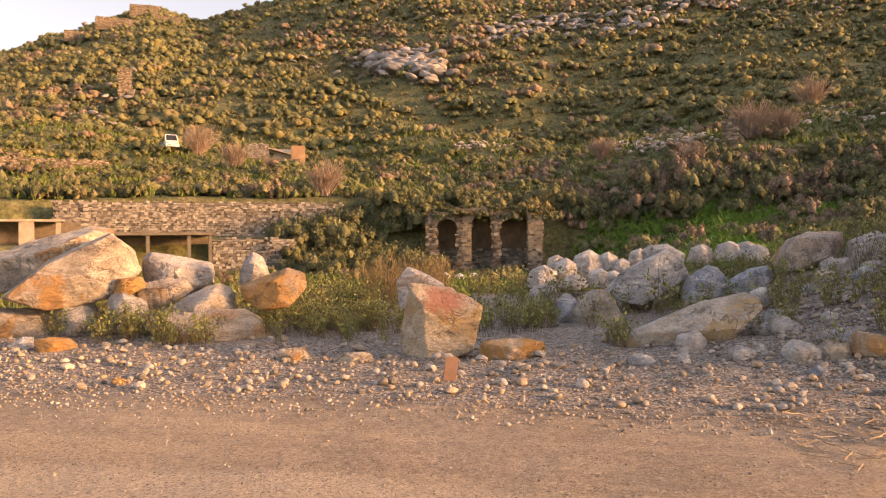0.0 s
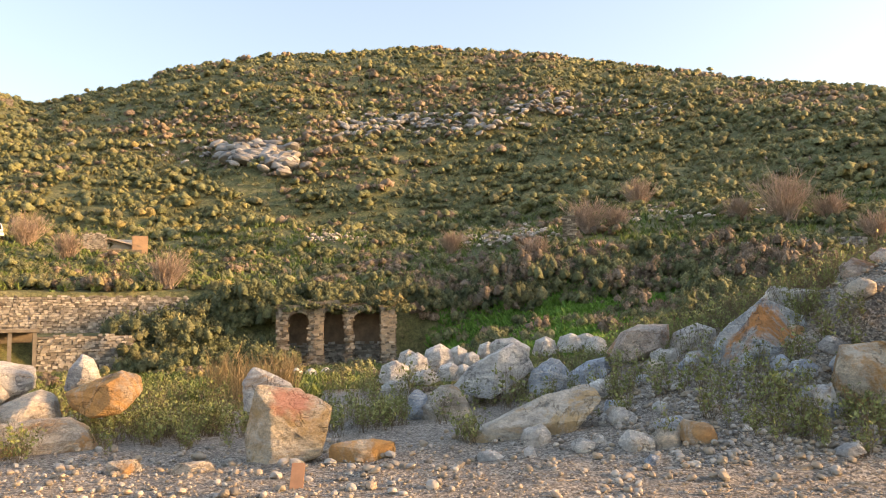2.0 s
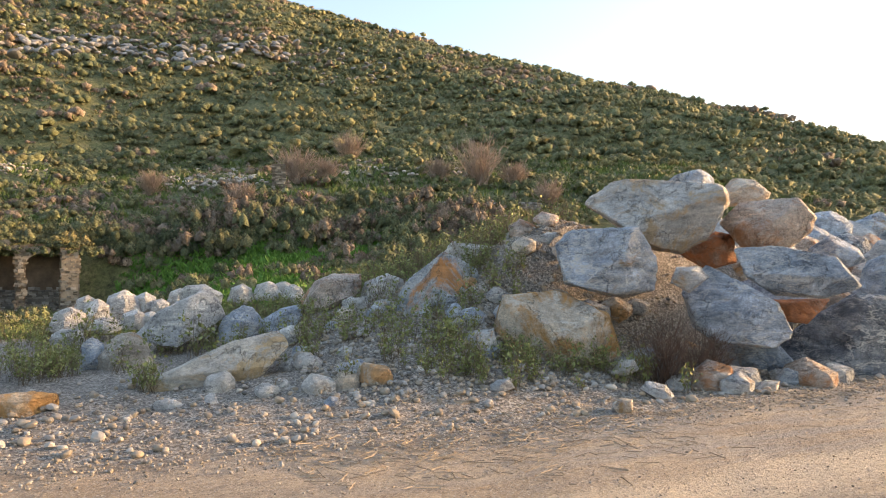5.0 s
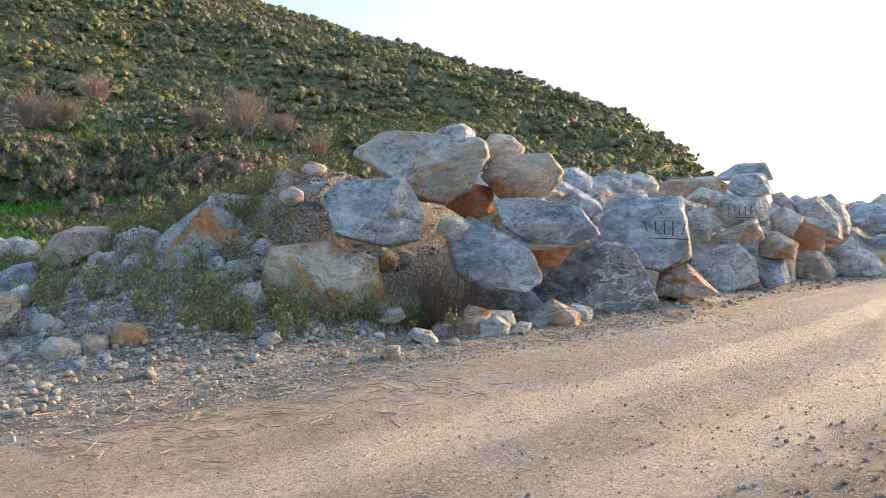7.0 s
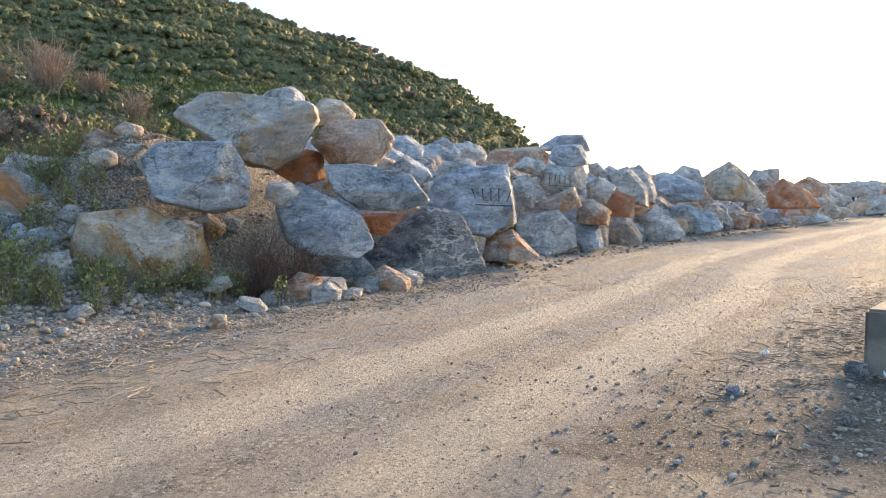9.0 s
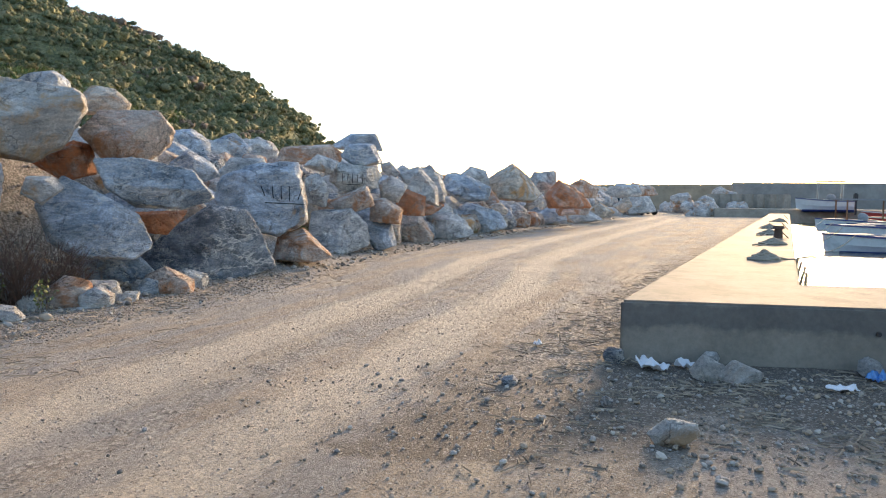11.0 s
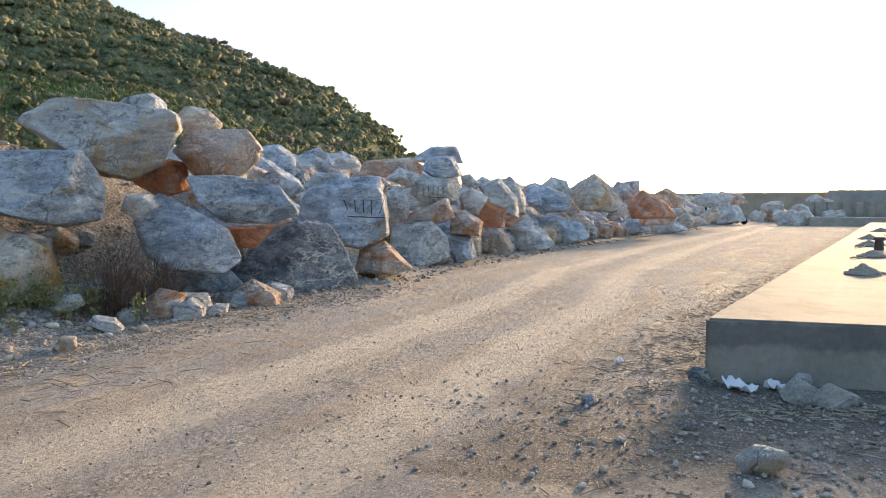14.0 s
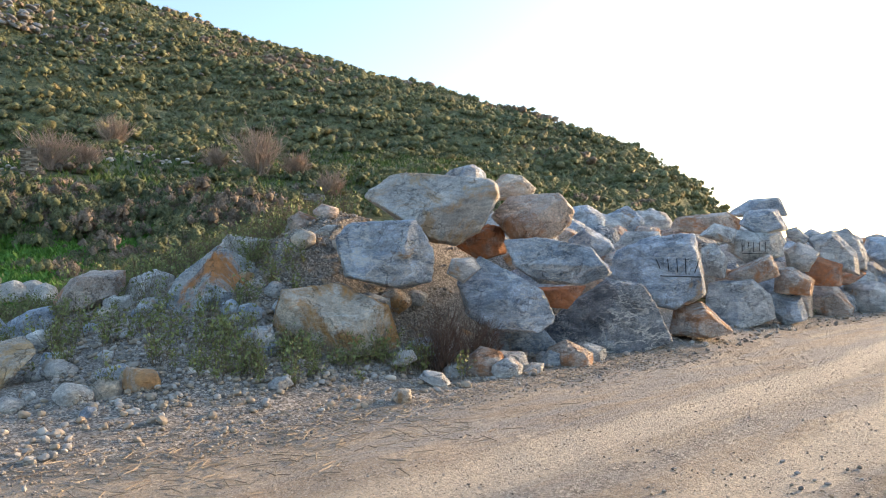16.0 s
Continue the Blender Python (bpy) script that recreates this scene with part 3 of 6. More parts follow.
boulder(-1.87, 9.28, 0.09, -11, 0.23, TAN, 36, -104, 0.10, -74, 0.10, 30, 0.17, 91, 0.10, 167, 0.19)
boulder(-1.11, 9.12, 0.07, -7, 0.20, TAN, 37, -103, 0.11, -92, 0.08, -38, 0.30, 65, 0.16, 91, 0.09, 163, 0.35)
boulder(-3.49, 7.99, 0.04, -24, 0.10, TAN, 38, -149, 0.06, -95, 0.04, -16, 0.08, 73, 0.04, 124, 0.05)
boulder(2.21, 16.62, 0.64, 8, 0.67, PALE, 39, -124, 0.32, -90, 0.23, -66, 0.27, 15, 0.33, 64, 0.26, 109, 0.25, 159, 0.30)
boulder(2.75, 16.87, 0.77, 9, 0.57, PALE, 40, -132, 0.32, -90, 0.26, -59, 0.29, 11, 0.28, 57, 0.27, 114, 0.26, 164, 0.26)
boulder(3.30, 17.07, 0.86, 11, 0.72, PALE, 41, -132, 0.41, -90, 0.33, -58, 0.37, 11, 0.35, 57, 0.35, 115, 0.34, 165, 0.33)
boulder(2.61, 17.21, 0.92, 9, 0.47, PALE, 42, -127, 0.24, -90, 0.18, -63, 0.21, 13, 0.23, 61, 0.20, 111, 0.19, 162, 0.21)
boulder(3.75, 17.05, 0.93, 12, 0.52, PALE, 43, -133, 0.29, -90, 0.24, -58, 0.26, 11, 0.25, 56, 0.25, 115, 0.24, 165, 0.23)
boulder(2.82, 16.17, 0.55, 10, 0.52, PALE, 44, -115, 0.22, -90, 0.15, -72, 0.18, 21, 0.29, 72, 0.17, 103, 0.16, 152, 0.26)
boulder(3.40, 16.31, 0.63, 12, 0.56, PALE, 45, -124, 0.26, -90, 0.19, -65, 0.23, 15, 0.27, 64, 0.22, 109, 0.20, 160, 0.25)
boulder(2.03, 16.24, 0.55, 7, 0.41, PALE, 46, -114, 0.17, -90, 0.11, -74, 0.14, 22, 0.24, 73, 0.14, 102, 0.12, 150, 0.21)
boulder(4.01, 16.79, 0.88, 13, 0.40, PALE, 47, -128, 0.20, -90, 0.15, -62, 0.17, 13, 0.19, 61, 0.17, 112, 0.16, 162, 0.17)
boulder(3.69, 16.25, 0.66, 13, 0.40, PALE, 48, -124, 0.19, -90, 0.14, -65, 0.16, 15, 0.19, 64, 0.15, 109, 0.14, 160, 0.18)
boulder(4.49, 17.16, 1.06, 15, 0.48, PALE, 49, -128, 0.23, -90, 0.18, -62, 0.21, 13, 0.22, 61, 0.20, 111, 0.19, 162, 0.21)
boulder(5.84, 16.96, 1.11, 19, 0.60, PALE, 50, -130, 0.30, -90, 0.24, -60, 0.26, 12, 0.27, 59, 0.25, 113, 0.24, 163, 0.25)
boulder(6.48, 16.94, 1.18, 21, 0.73, PALE, 51, -122, 0.30, -90, 0.21, -66, 0.25, 16, 0.31, 65, 0.24, 108, 0.23, 159, 0.29)
boulder(6.83, 16.86, 1.24, 22, 0.49, PALE, 52, -129, 0.23, -90, 0.18, -61, 0.20, 13, 0.21, 60, 0.19, 112, 0.18, 163, 0.20)
boulder(6.95, 16.54, 1.12, 23, 0.60, PALE, 53, -128, 0.27, -89, 0.21, -62, 0.24, 13, 0.25, 61, 0.23, 111, 0.22, 162, 0.24)
boulder(6.96, 10.25, 1.32, 33, 0.97, BLUEST, 54, -110, 0.52, -90, 0.53, -43, 0.51, 12, 0.72, 64, 0.63, 127, 0.47, 163, 0.58, label="blue-grey limestone boulder with rust-orange streaks", front=((-0.75, 0.3, 0.36), (0.5, 0.4, 0.40), (0.1, -0.3, 0.5)))
boulder(7.85, 10.72, 1.96, 35, 0.70, PALE, 55, -120, 0.24, -71, 0.23, -24, 0.35, 83, 0.21, 134, 0.34)
boulder(7.82, 8.29, 0.86, 42, 1.41, ORPALE, 56, -141, 0.77, -99, 0.52, -88, 0.54, 18, 0.75, 64, 0.48, 95, 0.51, 164, 0.92, label="cream boulder veined and stained bright orange", front=((0.1, 0.95, 0.30), (-0.45, -0.15, 0.42), (0.6, 0.1, 0.44)))
boulder(8.60, 8.03, 1.83, 46, 1.30, BLUE, 57, -164, 0.71, -103, 0.50, -74, 0.62, -7, 0.75, 28, 0.66, 92, 0.49, 142, 0.75, label="dark grey boulder with a cream broken edge", front=((-0.35, 0.4, 0.36), (1.3, 0.0, 0.44), (0.1, -0.2, 0.44)))
boulder(9.83, 8.10, 2.61, 50, 1.68, BIG, 58, -124, 0.52, -100, 0.59, -58, 0.76, -29, 0.87, 16, 1.10, 84, 0.54, 124, 0.85, label="huge pale grey boulder crowning the rock pile", front=((-0.15, 0.85, 0.30), (0.3, -0.35, 0.42), (-0.9, 0.2, 0.55)))
boulder(10.92, 8.35, 3.24, 52, 0.70, BLUE, 59, -97, 0.18, 2, 0.42, 55, 0.30, 102, 0.17, 126, 0.23)
boulder(4.86, 7.71, 0.10, 31, 0.29, GREY, 60, -148, 0.15, -88, 0.12, -17, 0.16, 45, 0.12, 95, 0.13, 165, 0.14)
boulder(5.26, 7.13, 0.06, 35, 0.21, ORANGE, 61, -107, 0.07, -80, 0.07, 15, 0.13, 91, 0.07, 159, 0.12)
boulder(5.97, 7.30, 0.22, 38, 0.28, GREY, 62, -134, 0.17, -85, 0.06, -73, 0.07, 37, 0.15, 97, 0.08, 125, 0.07)
boulder(6.52, 8.49, 0.64, 36, 0.50, GREY, 63, -116, 0.20, -69, 0.17, 15, 0.25, 97, 0.17, 153, 0.21)
boulder(7.99, 7.10, 0.34, 47, 0.34, PALE, 64, -104, 0.12, -65, 0.10, 27, 0.16, 92, 0.11, 141, 0.11)
boulder(8.01, 6.55, 0.10, 49, 0.33, GREY, 65, -118, 0.09, -79, 0.12, 41, 0.12, 79, 0.09, 137, 0.18)
boulder(6.83, 6.04, 0.08, 47, 0.24, TAN, 66, -143, 0.10, -72, 0.08, 4, 0.11, 86, 0.09, 137, 0.09)
boulder(9.24, 6.56, 0.14, 54, 0.26, GREY, 67, -101, 0.10, -76, 0.08, -1, 0.23, 93, 0.08, 138, 0.15)
boulder(9.82, 6.15, 0.06, 57, 0.29, PALE, 68, -145, 0.14, -86, 0.08, -14, 0.14, 88, 0.09, 122, 0.09)
boulder(6.56, 10.43, 0.91, 31, 0.34, TAN, 69, -101, 0.12, -77, 0.10, 32, 0.19, 86, 0.11, 143, 0.16)
boulder(8.06, 8.81, 2.20, 41, 0.28, GREY, 70, -104, 0.09, -34, 0.10, 89, 0.09, 121, 0.07)
boulder(9.14, 6.93, 1.57, 52, 0.51, GREY, 71, -122, 0.19, -51, 0.16, 42, 0.22, 93, 0.17, 161, 0.23)
boulder(11.42, 7.14, 2.49, 57, 1.12, BROWN, 72, -140, 0.59, -96, 0.45, -55, 0.51, -15, 0.65, 40, 0.57, 92, 0.36, 136, 0.56, label="brown-stained boulder high on the rock pile", front=((-0.2, 0.7, 0.34), (0.5, -0.2, 0.42), (-0.7, -0.1, 0.5)))
boulder(11.97, 7.97, 3.10, 55, 0.67, TAN, 73, -153, 0.38, -85, 0.23, -27, 0.39, 48, 0.26, 81, 0.23, 140, 0.34)
boulder(11.09, 8.04, 2.05, 53, 0.76, RED, 74, -120, 0.31, -77, 0.31, 6, 0.40, 76, 0.34, 121, 0.24)
boulder(10.95, 6.35, 1.67, 59, 0.83, FLAT, 75, -158, 0.72, -123, 0.47, -94, 0.37, -72, 0.47, 37, 0.54, 78, 0.33, 92, 0.41, label="lens-shaped blue-grey slab lying across the pile", front=((0.05, 0.6, 0.34), (0.0, -0.45, 0.42)))
boulder(10.21, 6.92, 1.13, 54, 1.06, BLUE, 76, -164, 0.69, -126, 0.61, -92, 0.56, -56, 0.78, 24, 0.57, 60, 0.36, 141, 0.74, label="blue-grey boulder with pale veins", front=((-0.3, 0.75, 0.34), (0.55, 0.2, 0.42), (-0.2, -0.1, 0.45)))
boulder(12.78, 6.54, 0.60, 62, 1.80, DARK, 77, -141, 1.04, -89, 0.62, -75, 0.71, 24, 0.94, 84, 0.72, 123, 0.59, 130, 0.62, label="dark slate-grey boulder with bright calcite streaks at the road edge", front=((-0.5, 0.5, 0.30), (0.75, 0.15, 0.34), (0.1, 1.6, 0.5)))
boulder(14.85, 6.37, 1.45, 66, 1.34, BLUE, 78, -130, 0.70, -99, 0.70, -60, 0.84, 9, 0.79, 91, 0.74, 110, 0.72, 165, 0.96, label="grey boulder with black sprayed lettering", front=((0.1, 0.15, 0.38), (-0.9, 0.3, 0.5), (0.0, 1.1, 0.5)))
boulder(13.48, 7.14, 2.04, 61, 0.78, BLUE, 79, -121, 0.23, -69, 0.31, 30, 0.30, 58, 0.22, 127, 0.34)
boulder(15.29, 7.09, 2.08, 64, 0.76, GREY, 80, -100, 0.26, -73, 0.20, 21, 0.51, 89, 0.23, 138, 0.33)
boulder(11.39, 7.55, 0.29, 55, 1.02, BLUE, 81, -129, 0.52, -97, 0.33, -76, 0.34, 40, 0.48, 69, 0.38, 118, 0.30, 130, 0.35)
boulder(11.54, 6.76, 1.06, 58, 0.62, RED, 82, -151, 0.32, -97, 0.19, -40, 0.25, 92, 0.18)
boulder(14.95, 5.65, 0.47, 69, 1.06, BROWN, 83, -96, 0.32, -76, 0.36, 46, 0.33, 104, 0.36, 166, 0.51)
boulder(19.19, 6.28, 0.56, 71, 1.45, WHITER, 84, -154, 0.74, -100, 0.60, -70, 0.58, 8, 0.77, 46, 0.68, 96, 0.61, 173, 0.76, label="squared boulder with white streaked face", front=((0.8, 0.1, 0.34), (-0.55, 0.25, 0.38)))
boulder(20.67, 5.58, 0.41, 75, 0.92, BLUE, 85, -135, 0.36, -72, 0.40, 12, 0.42, 82, 0.38, 168, 0.44)
boulder(21.57, 8.02, 2.74, 69, 1.13, BROWN, 86, -101, 0.35, -88, 0.28, -13, 0.94, 57, 0.60, 94, 0.27, 142, 0.78)
boulder(21.09, 6.27, 2.69, 73, 1.08, BLUE, 87, -126, 0.38, -80, 0.33, 26, 0.47, 88, 0.33, 147, 0.48)
boulder(22.94, 6.97, 3.19, 73, 1.02, BLUE, 88, -120, 0.48, -91, 0.25, 20, 0.68, 91, 0.27, 121, 0.33)
boulder(19.71, 6.93, 2.36, 70, 0.81, GREY, 89, -107, 0.19, -18, 0.39, 72, 0.23, 128, 0.29)
boulder(20.64, 6.33, 2.01, 73, 1.30, PALE, 90, -125, 0.46, -75, 0.42, 14, 0.64, 83, 0.40, 167, 0.65, label="pale grey block with black sprayed lettering")
boulder(18.64, 6.67, 1.67, 70, 0.59, GREY, 91, -171, 0.28, -104, 0.39, -11, 0.31, 35, 0.28, 121, 0.40)
boulder(19.64, 6.05, 1.39, 73, 1.20, BROWN, 92, -126, 0.43, -70, 0.31, 25, 0.52, 114, 0.25)
boulder(20.74, 5.42, 1.12, 75, 0.89, BROWN, 93, -94, 0.35, -9, 0.47, 58, 0.29, 96, 0.37, 177, 0.45)
boulder(23.57, 5.09, 1.85, 78, 1.34, GREY, 94, -151, 0.40, -108, 0.45, 6, 0.54, 42, 0.40, 110, 0.63)
boulder(23.07, 5.95, 2.33, 75, 0.63, GREY, 95, -166, 0.24, -127, 0.17, -45, 0.29, 45, 0.19, 102, 0.26)
boulder(21.73, 5.50, 1.74, 75, 0.85, GREY, 96, -174, 0.38, -100, 0.37, -30, 0.35, 58, 0.33, 129, 0.36)
boulder(22.87, 5.24, 1.33, 77, 0.95, RED, 97, -152, 0.39, -92, 0.40, -3, 0.47, 69, 0.35, 142, 0.43)
boulder(30.64, 4.79, 1.91, 81, 1.63, BLUE, 98, -132, 0.64, -88, 0.57, -12, 1.02, 65, 0.46, 85, 0.51, 158, 0.95)
boulder(32.47, 4.70, 2.42, 81, 1.10, GREY, 99, -144, 0.51, -93, 0.38, 19, 0.52, 74, 0.37, 130, 0.46)
boulder(34.06, 3.15, 2.11, 85, 2.08, TAN, 100, -141, 0.94, -95, 0.74, -45, 1.14, 37, 0.71, 52, 0.68, 122, 0.85)
boulder(38.84, 2.29, 2.33, 86, 1.31, GREY, 101, -141, 0.69, -83, 0.50, 2, 0.77, 93, 0.53, 147, 0.57)
boulder(37.17, 0.92, 1.66, 88, 1.98, RED, 102, -160, 1.03, -89, 0.62, 33, 0.71, 61, 0.48, 139, 0.81)
boulder(43.02, 0.18, 2.03, 90, 1.57, BROWN, 103, -145, 0.67, -89, 0.50, -18, 0.82, 62, 0.47, 118, 0.58)
boulder(26.20, 5.41, 1.96, 78, 1.01, GREY, 104, -166, 0.56, -100, 0.58, 1, 0.60, 39, 0.50, 115, 0.63)
boulder(26.21, 5.51, 1.29, 78, 1.08, RED, 105, -165, 0.59, -92, 0.42, -52, 0.49, 48, 0.43, 117, 0.43)
boulder(32.30, 4.47, 0.61, 82, 1.84, BLUE, 106, -162, 1.01, -95, 0.63, -75, 0.68, 27, 0.95, 73, 0.54, 102, 0.71, 154, 0.95)
boulder(26.88, 4.83, 0.46, 79, 1.42, GREY, 107, -157, 0.81, -97, 0.50, -79, 0.47, 35, 0.68, 58, 0.54, 96, 0.50, 161, 0.82)
boulder(39.39, 3.49, 0.66, 85, 0.94, GREY, 108, -157, 0.45, -76, 0.61, 6, 0.49, 53, 0.49, 132, 0.57)
boulder(43.01, 1.89, 0.54, 87, 1.47, BLUE, 109, -150, 0.69, -77, 0.44, 23, 0.71, 91, 0.47, 121, 0.51)
boulder(47.03, 0.13, 0.42, 90, 1.46, GREY, 110, -133, 0.68, -82, 0.37, 60, 0.45, 108, 0.43)
boulder(49.02, -0.92, 0.74, 91, 1.58, TAN, 111, -115, 0.45, -64, 0.47, 57, 0.43, 127, 0.49)
boulder(72.16, -4.70, 1.05, 94, 2.74, GREY, 112, -163, 1.26, -81, 0.91, 28, 1.10, 84, 0.89, 126, 1.06)
boulder(40.81, 0.72, 0.90, 89, 1.08, BROWN, 113, -140, 0.73, -87, 0.28, -16, 0.88, 83, 0.31, 110, 0.36)
boulder(53.02, -2.44, 2.07, 93, 1.70, GREY, 114, -112, 0.63, -83, 0.46, 28, 1.00, 84, 0.48, 128, 0.70)
boulder(56.88, -2.60, 1.08, 93, 1.35, TAN, 115, -123, 0.53, -54, 0.49, 27, 0.58, 127, 0.38)
boulder(61.00, -4.01, 2.21, 94, 1.83, BROWN, 116, -143, 1.05, -86, 0.48, 30, 1.05, 81, 0.47, 126, 0.78)


# ---------------------------------------------------------------- harbour
n = Nodes("concrete")
w = n.place(random_shift=False)
c = n.ramp(n.noise(w, 0.9, 8, 0.68), (0.3, (0.15, 0.138, 0.122)), (0.7, (0.245, 0.225, 0.20)))
c = n.mix(0.5, c, n.ramp(n.noise(w, 16, 6, 0.7), (0.3, 0.65), (0.7, 1.2)), "MULTIPLY")
sep = n.node("ShaderNodeSeparateXYZ", Vector=n.coord.outputs["Object"])
# lighter low on the face, a darker ragged band just below the top
height_band = n.math("ADD", sep.outputs["Z"], n.math("MULTIPLY", n.math("SUBTRACT", n.noise(w, 2.2, 8, 0.7), 0.5), 0.35))
c = n.mix(0.8, c, n.ramp(height_band, (0.10, (1.35, 1.32, 1.25)), (0.3, (1.2, 1.18, 1.12)), (0.36, (0.62, 0.64, 0.68)), (0.54, (0.66, 0.68, 0.72)), (0.565, (1.0, 1.0, 1.0))), "MULTIPLY")
CONCRETE = n.done(c, 0.85, n.noise(w, 30, 6, 0.7), 0.35, 0.01)


def prism(points, z0, z1, bevel=0.02):
    """An upright block over a flat outline."""
    bm = bmesh.new()
    face = bm.faces.new([bm.verts.new((x, y, z0)) for x, y in points])
    made = bmesh.ops.extrude_face_region(bm, geom=[face])
    bmesh.ops.translate(bm, verts=[v for v in made["geom"] if isinstance(v, bmesh.types.BMVert)], vec=(0, 0, z1 - z0))
    if bevel:
        bmesh.ops.bevel(bm, geom=bm.edges[:], offset=bevel, segments=2, affect="EDGES")
    return bm


QUAY_TOP = 0.57
outline = [(7.62, -0.5), (7.9, -30), (9.9, -30), (9.47, -2.55), (58, -14.3), (58, -12.95)]
quay = part("quay", prism(outline, -3.2, QUAY_TOP, 0.025), CONCRETE)
tagged(quay, "weathered grey concrete quay with a sharp corner", "quay", kind="structure")
n = Nodes("harbour_water")
w = n.place((1.0, 2.2, 1), random_shift=False)
h = n.math("ADD", n.noise(w, 0.9, 4, 0.55, 0.6), n.math("MULTIPLY", n.noise(w, 4.5, 3, 0.6), 0.22))
WATER = n.done((0.02, 0.035, 0.035), 0.04, h, 0.5, 0.18, IOR=1.33)
bm = bmesh.new()
bmesh.ops.contextual_create(bm, geom=[bm.verts.new(p) for p in ((8.6, -3000, -0.42), (4000, -3000, -0.42), (4000, 900, -0.42), (90, 300, -0.42), (90, -12, -0.42), (8.6, -0.9, -0.42))])
water = part("water", bm, WATER)
tagged(water, "calm harbour water with small ripples", "water", kind="structure")

# filler blocks of the bank, heaped behind and between the named ones
rng = np.random.default_rng(5)
FILL = [GREY, BROWN, GREY, BROWN, BLUE, TAN, GREY, DARK]


def random_cuts(rng, w, h):
    """Cut planes of a blocky stone about w wide and h high."""
    out, a = [], rng.uniform(-20, 20)
    for k in range(6):
        t = radians(a)
        out += [a, 1 / math.hypot(math.cos(t) / (w / 2), math.sin(t) / (h / 2)) * rng.uniform(0.85, 1.1)]
        a += 60 + rng.uniform(-16, 16)
    return out


HEAPED = []


def heap_stone(px, py, pz, turn, deep, k, cuts, level):
    """A block of a heap, kept to be joined with its neighbours."""
    g = np.random.default_rng(k)
    v, t = boulder_mesh(g, deep, list(zip(cuts[::2], cuts[1::2])), level)
    m = np.array(pose(px, py, pz, 0, 0, -turn))
    HEAPED.append((v @ m[:3, :3].T + m[:3, 3], t))


def join_heap(name, material, label, category):
    base, vs, fs = 0, [], []
    for v, t in HEAPED:
        vs.append(v)
        fs.append(t + base)
        base += len(v)
    HEAPED.clear()
    return tagged(mesh_object(name, np.concatenate(vs), np.concatenate(fs), material), label, category, kind="stuff")


x = 13.0
k = 500
while x < 92:
    step = 0.85 + x * 0.006
    crest = np.interp(x, [13, 18, 26, 33, 46, 70, 92], [2.4, 3.0, 3.3, 2.9, 3.0, 2.9, 2.5])
    for row, (off, rise) in enumerate(((1.3, 0.3), (2.1, 0.75), (2.9, 1.25), (3.7, 1.75), (4.6, 2.25), (5.5, 2.75))):
        if rise > crest - 0.25 or (x < 22 and row < 2) or (x > 40 and row == 1):
            continue
        w, h = rng.uniform(0.9, 1.7), rng.uniform(0.75, 1.15)
        px, py = x + rng.uniform(-0.4, 0.4), float(road_edge(x)) + off + rng.uniform(-0.2, 0.3)
        pz, turn, deep = rise + rng.uniform(-0.12, 0.12) - 0.05, math.degrees(math.atan2(px, py)) + rng.uniform(-30, 30), rng.uniform(0.9, 1.3)
        cuts = random_cuts(rng, w, h)
        if x < 44:
            boulder(px, py, pz, turn, deep, FILL[k % 8], k, *cuts, level=4)
        else:
            heap_stone(px, py, pz, turn, deep, k, cuts, 3)
        k += 1
    x += step
HEAPSTONE = rock_material("limestone_heap", (0.15, 0.14, 0.14), (0.42, 0.38, 0.34), (0.42, 0.25, 0.14), 0.55)
join_heap("far_rock_bank", HEAPSTONE, "far end of the bank of quarried boulders along the road", "boulders")
# the heap of rock where the road ends below the breakwater
for _ in range(70):
    px, py = rng.uniform(72, 95), rng.uniform(-15.5, -9)
    rise = rng.uniform(0.1, 2.2) * (1 - abs(px - 83) / 16)
    s = rng.uniform(1.0, 1.9)
    heap_stone(px, py, rise, 95 + rng.uniform(-30, 30), s, k, random_cuts(rng, s, s * 0.8), 3)
    k += 1
join_heap("rock_heap", HEAPSTONE, "heap of brown-grey boulders below the breakwater", "boulders")

# ---------------------------------------------------------------- scrub on the hill


def leaf_material(name, dark, light, dry=None):
    n = Nodes(name)
    geo = n.tree.nodes.new("ShaderNodeNewGeometry")
    c = n.ramp(geo.outputs["Random Per Island"], (0.0, dark), (1.0, light))
    w = n.place(random_shift=False)
    patch = n.ramp(n.noise(w, 0.11, 5, 0.7), (0.35, 0.0), (0.68, 1.0))
    c = n.mix(n.math("MULTIPLY", patch, 0.4), c, dry or tuple(1.5 * v for v in light))
    return n.done(c, 0.75)


def shrub_material(name, dark, light, dry):
    """Small-leaved shrub: one tone a plant, leaf by leaf speckle, drier patches."""
    n = Nodes(name)
    plant = n.tree.nodes.new("ShaderNodeAttribute")
    plant.attribute_name = "plant"
    sep = n.node("ShaderNodeSeparateColor", Color=plant.outputs["Color"])
    geo = n.tree.nodes.new("ShaderNodeNewGeometry")
    own = n.math("ADD", n.math("MULTIPLY", sep.outputs[0], 0.75), n.math("MULTIPLY", geo.outputs["Random Per Island"], 0.25))
    c = n.ramp(own, (0.0, dark), (1.0, light))
    c = n.mix(n.math("MULTIPLY", n.ramp(sep.outputs[1], (0.72, 0.0), (1.0, 1.0)), 0.7), c, dry)
    w = n.place(random_shift=False)
    c = n.mix(0.9, c, n.ramp(n.noise(w, 4.5, 6, 0.8), (0.34, 0.45), (0.66, 1.55)), "MULTIPLY")
    return n.done(c, 0.8, n.noise(w, 3.5, 5, 0.75), 0.9, 0.25)


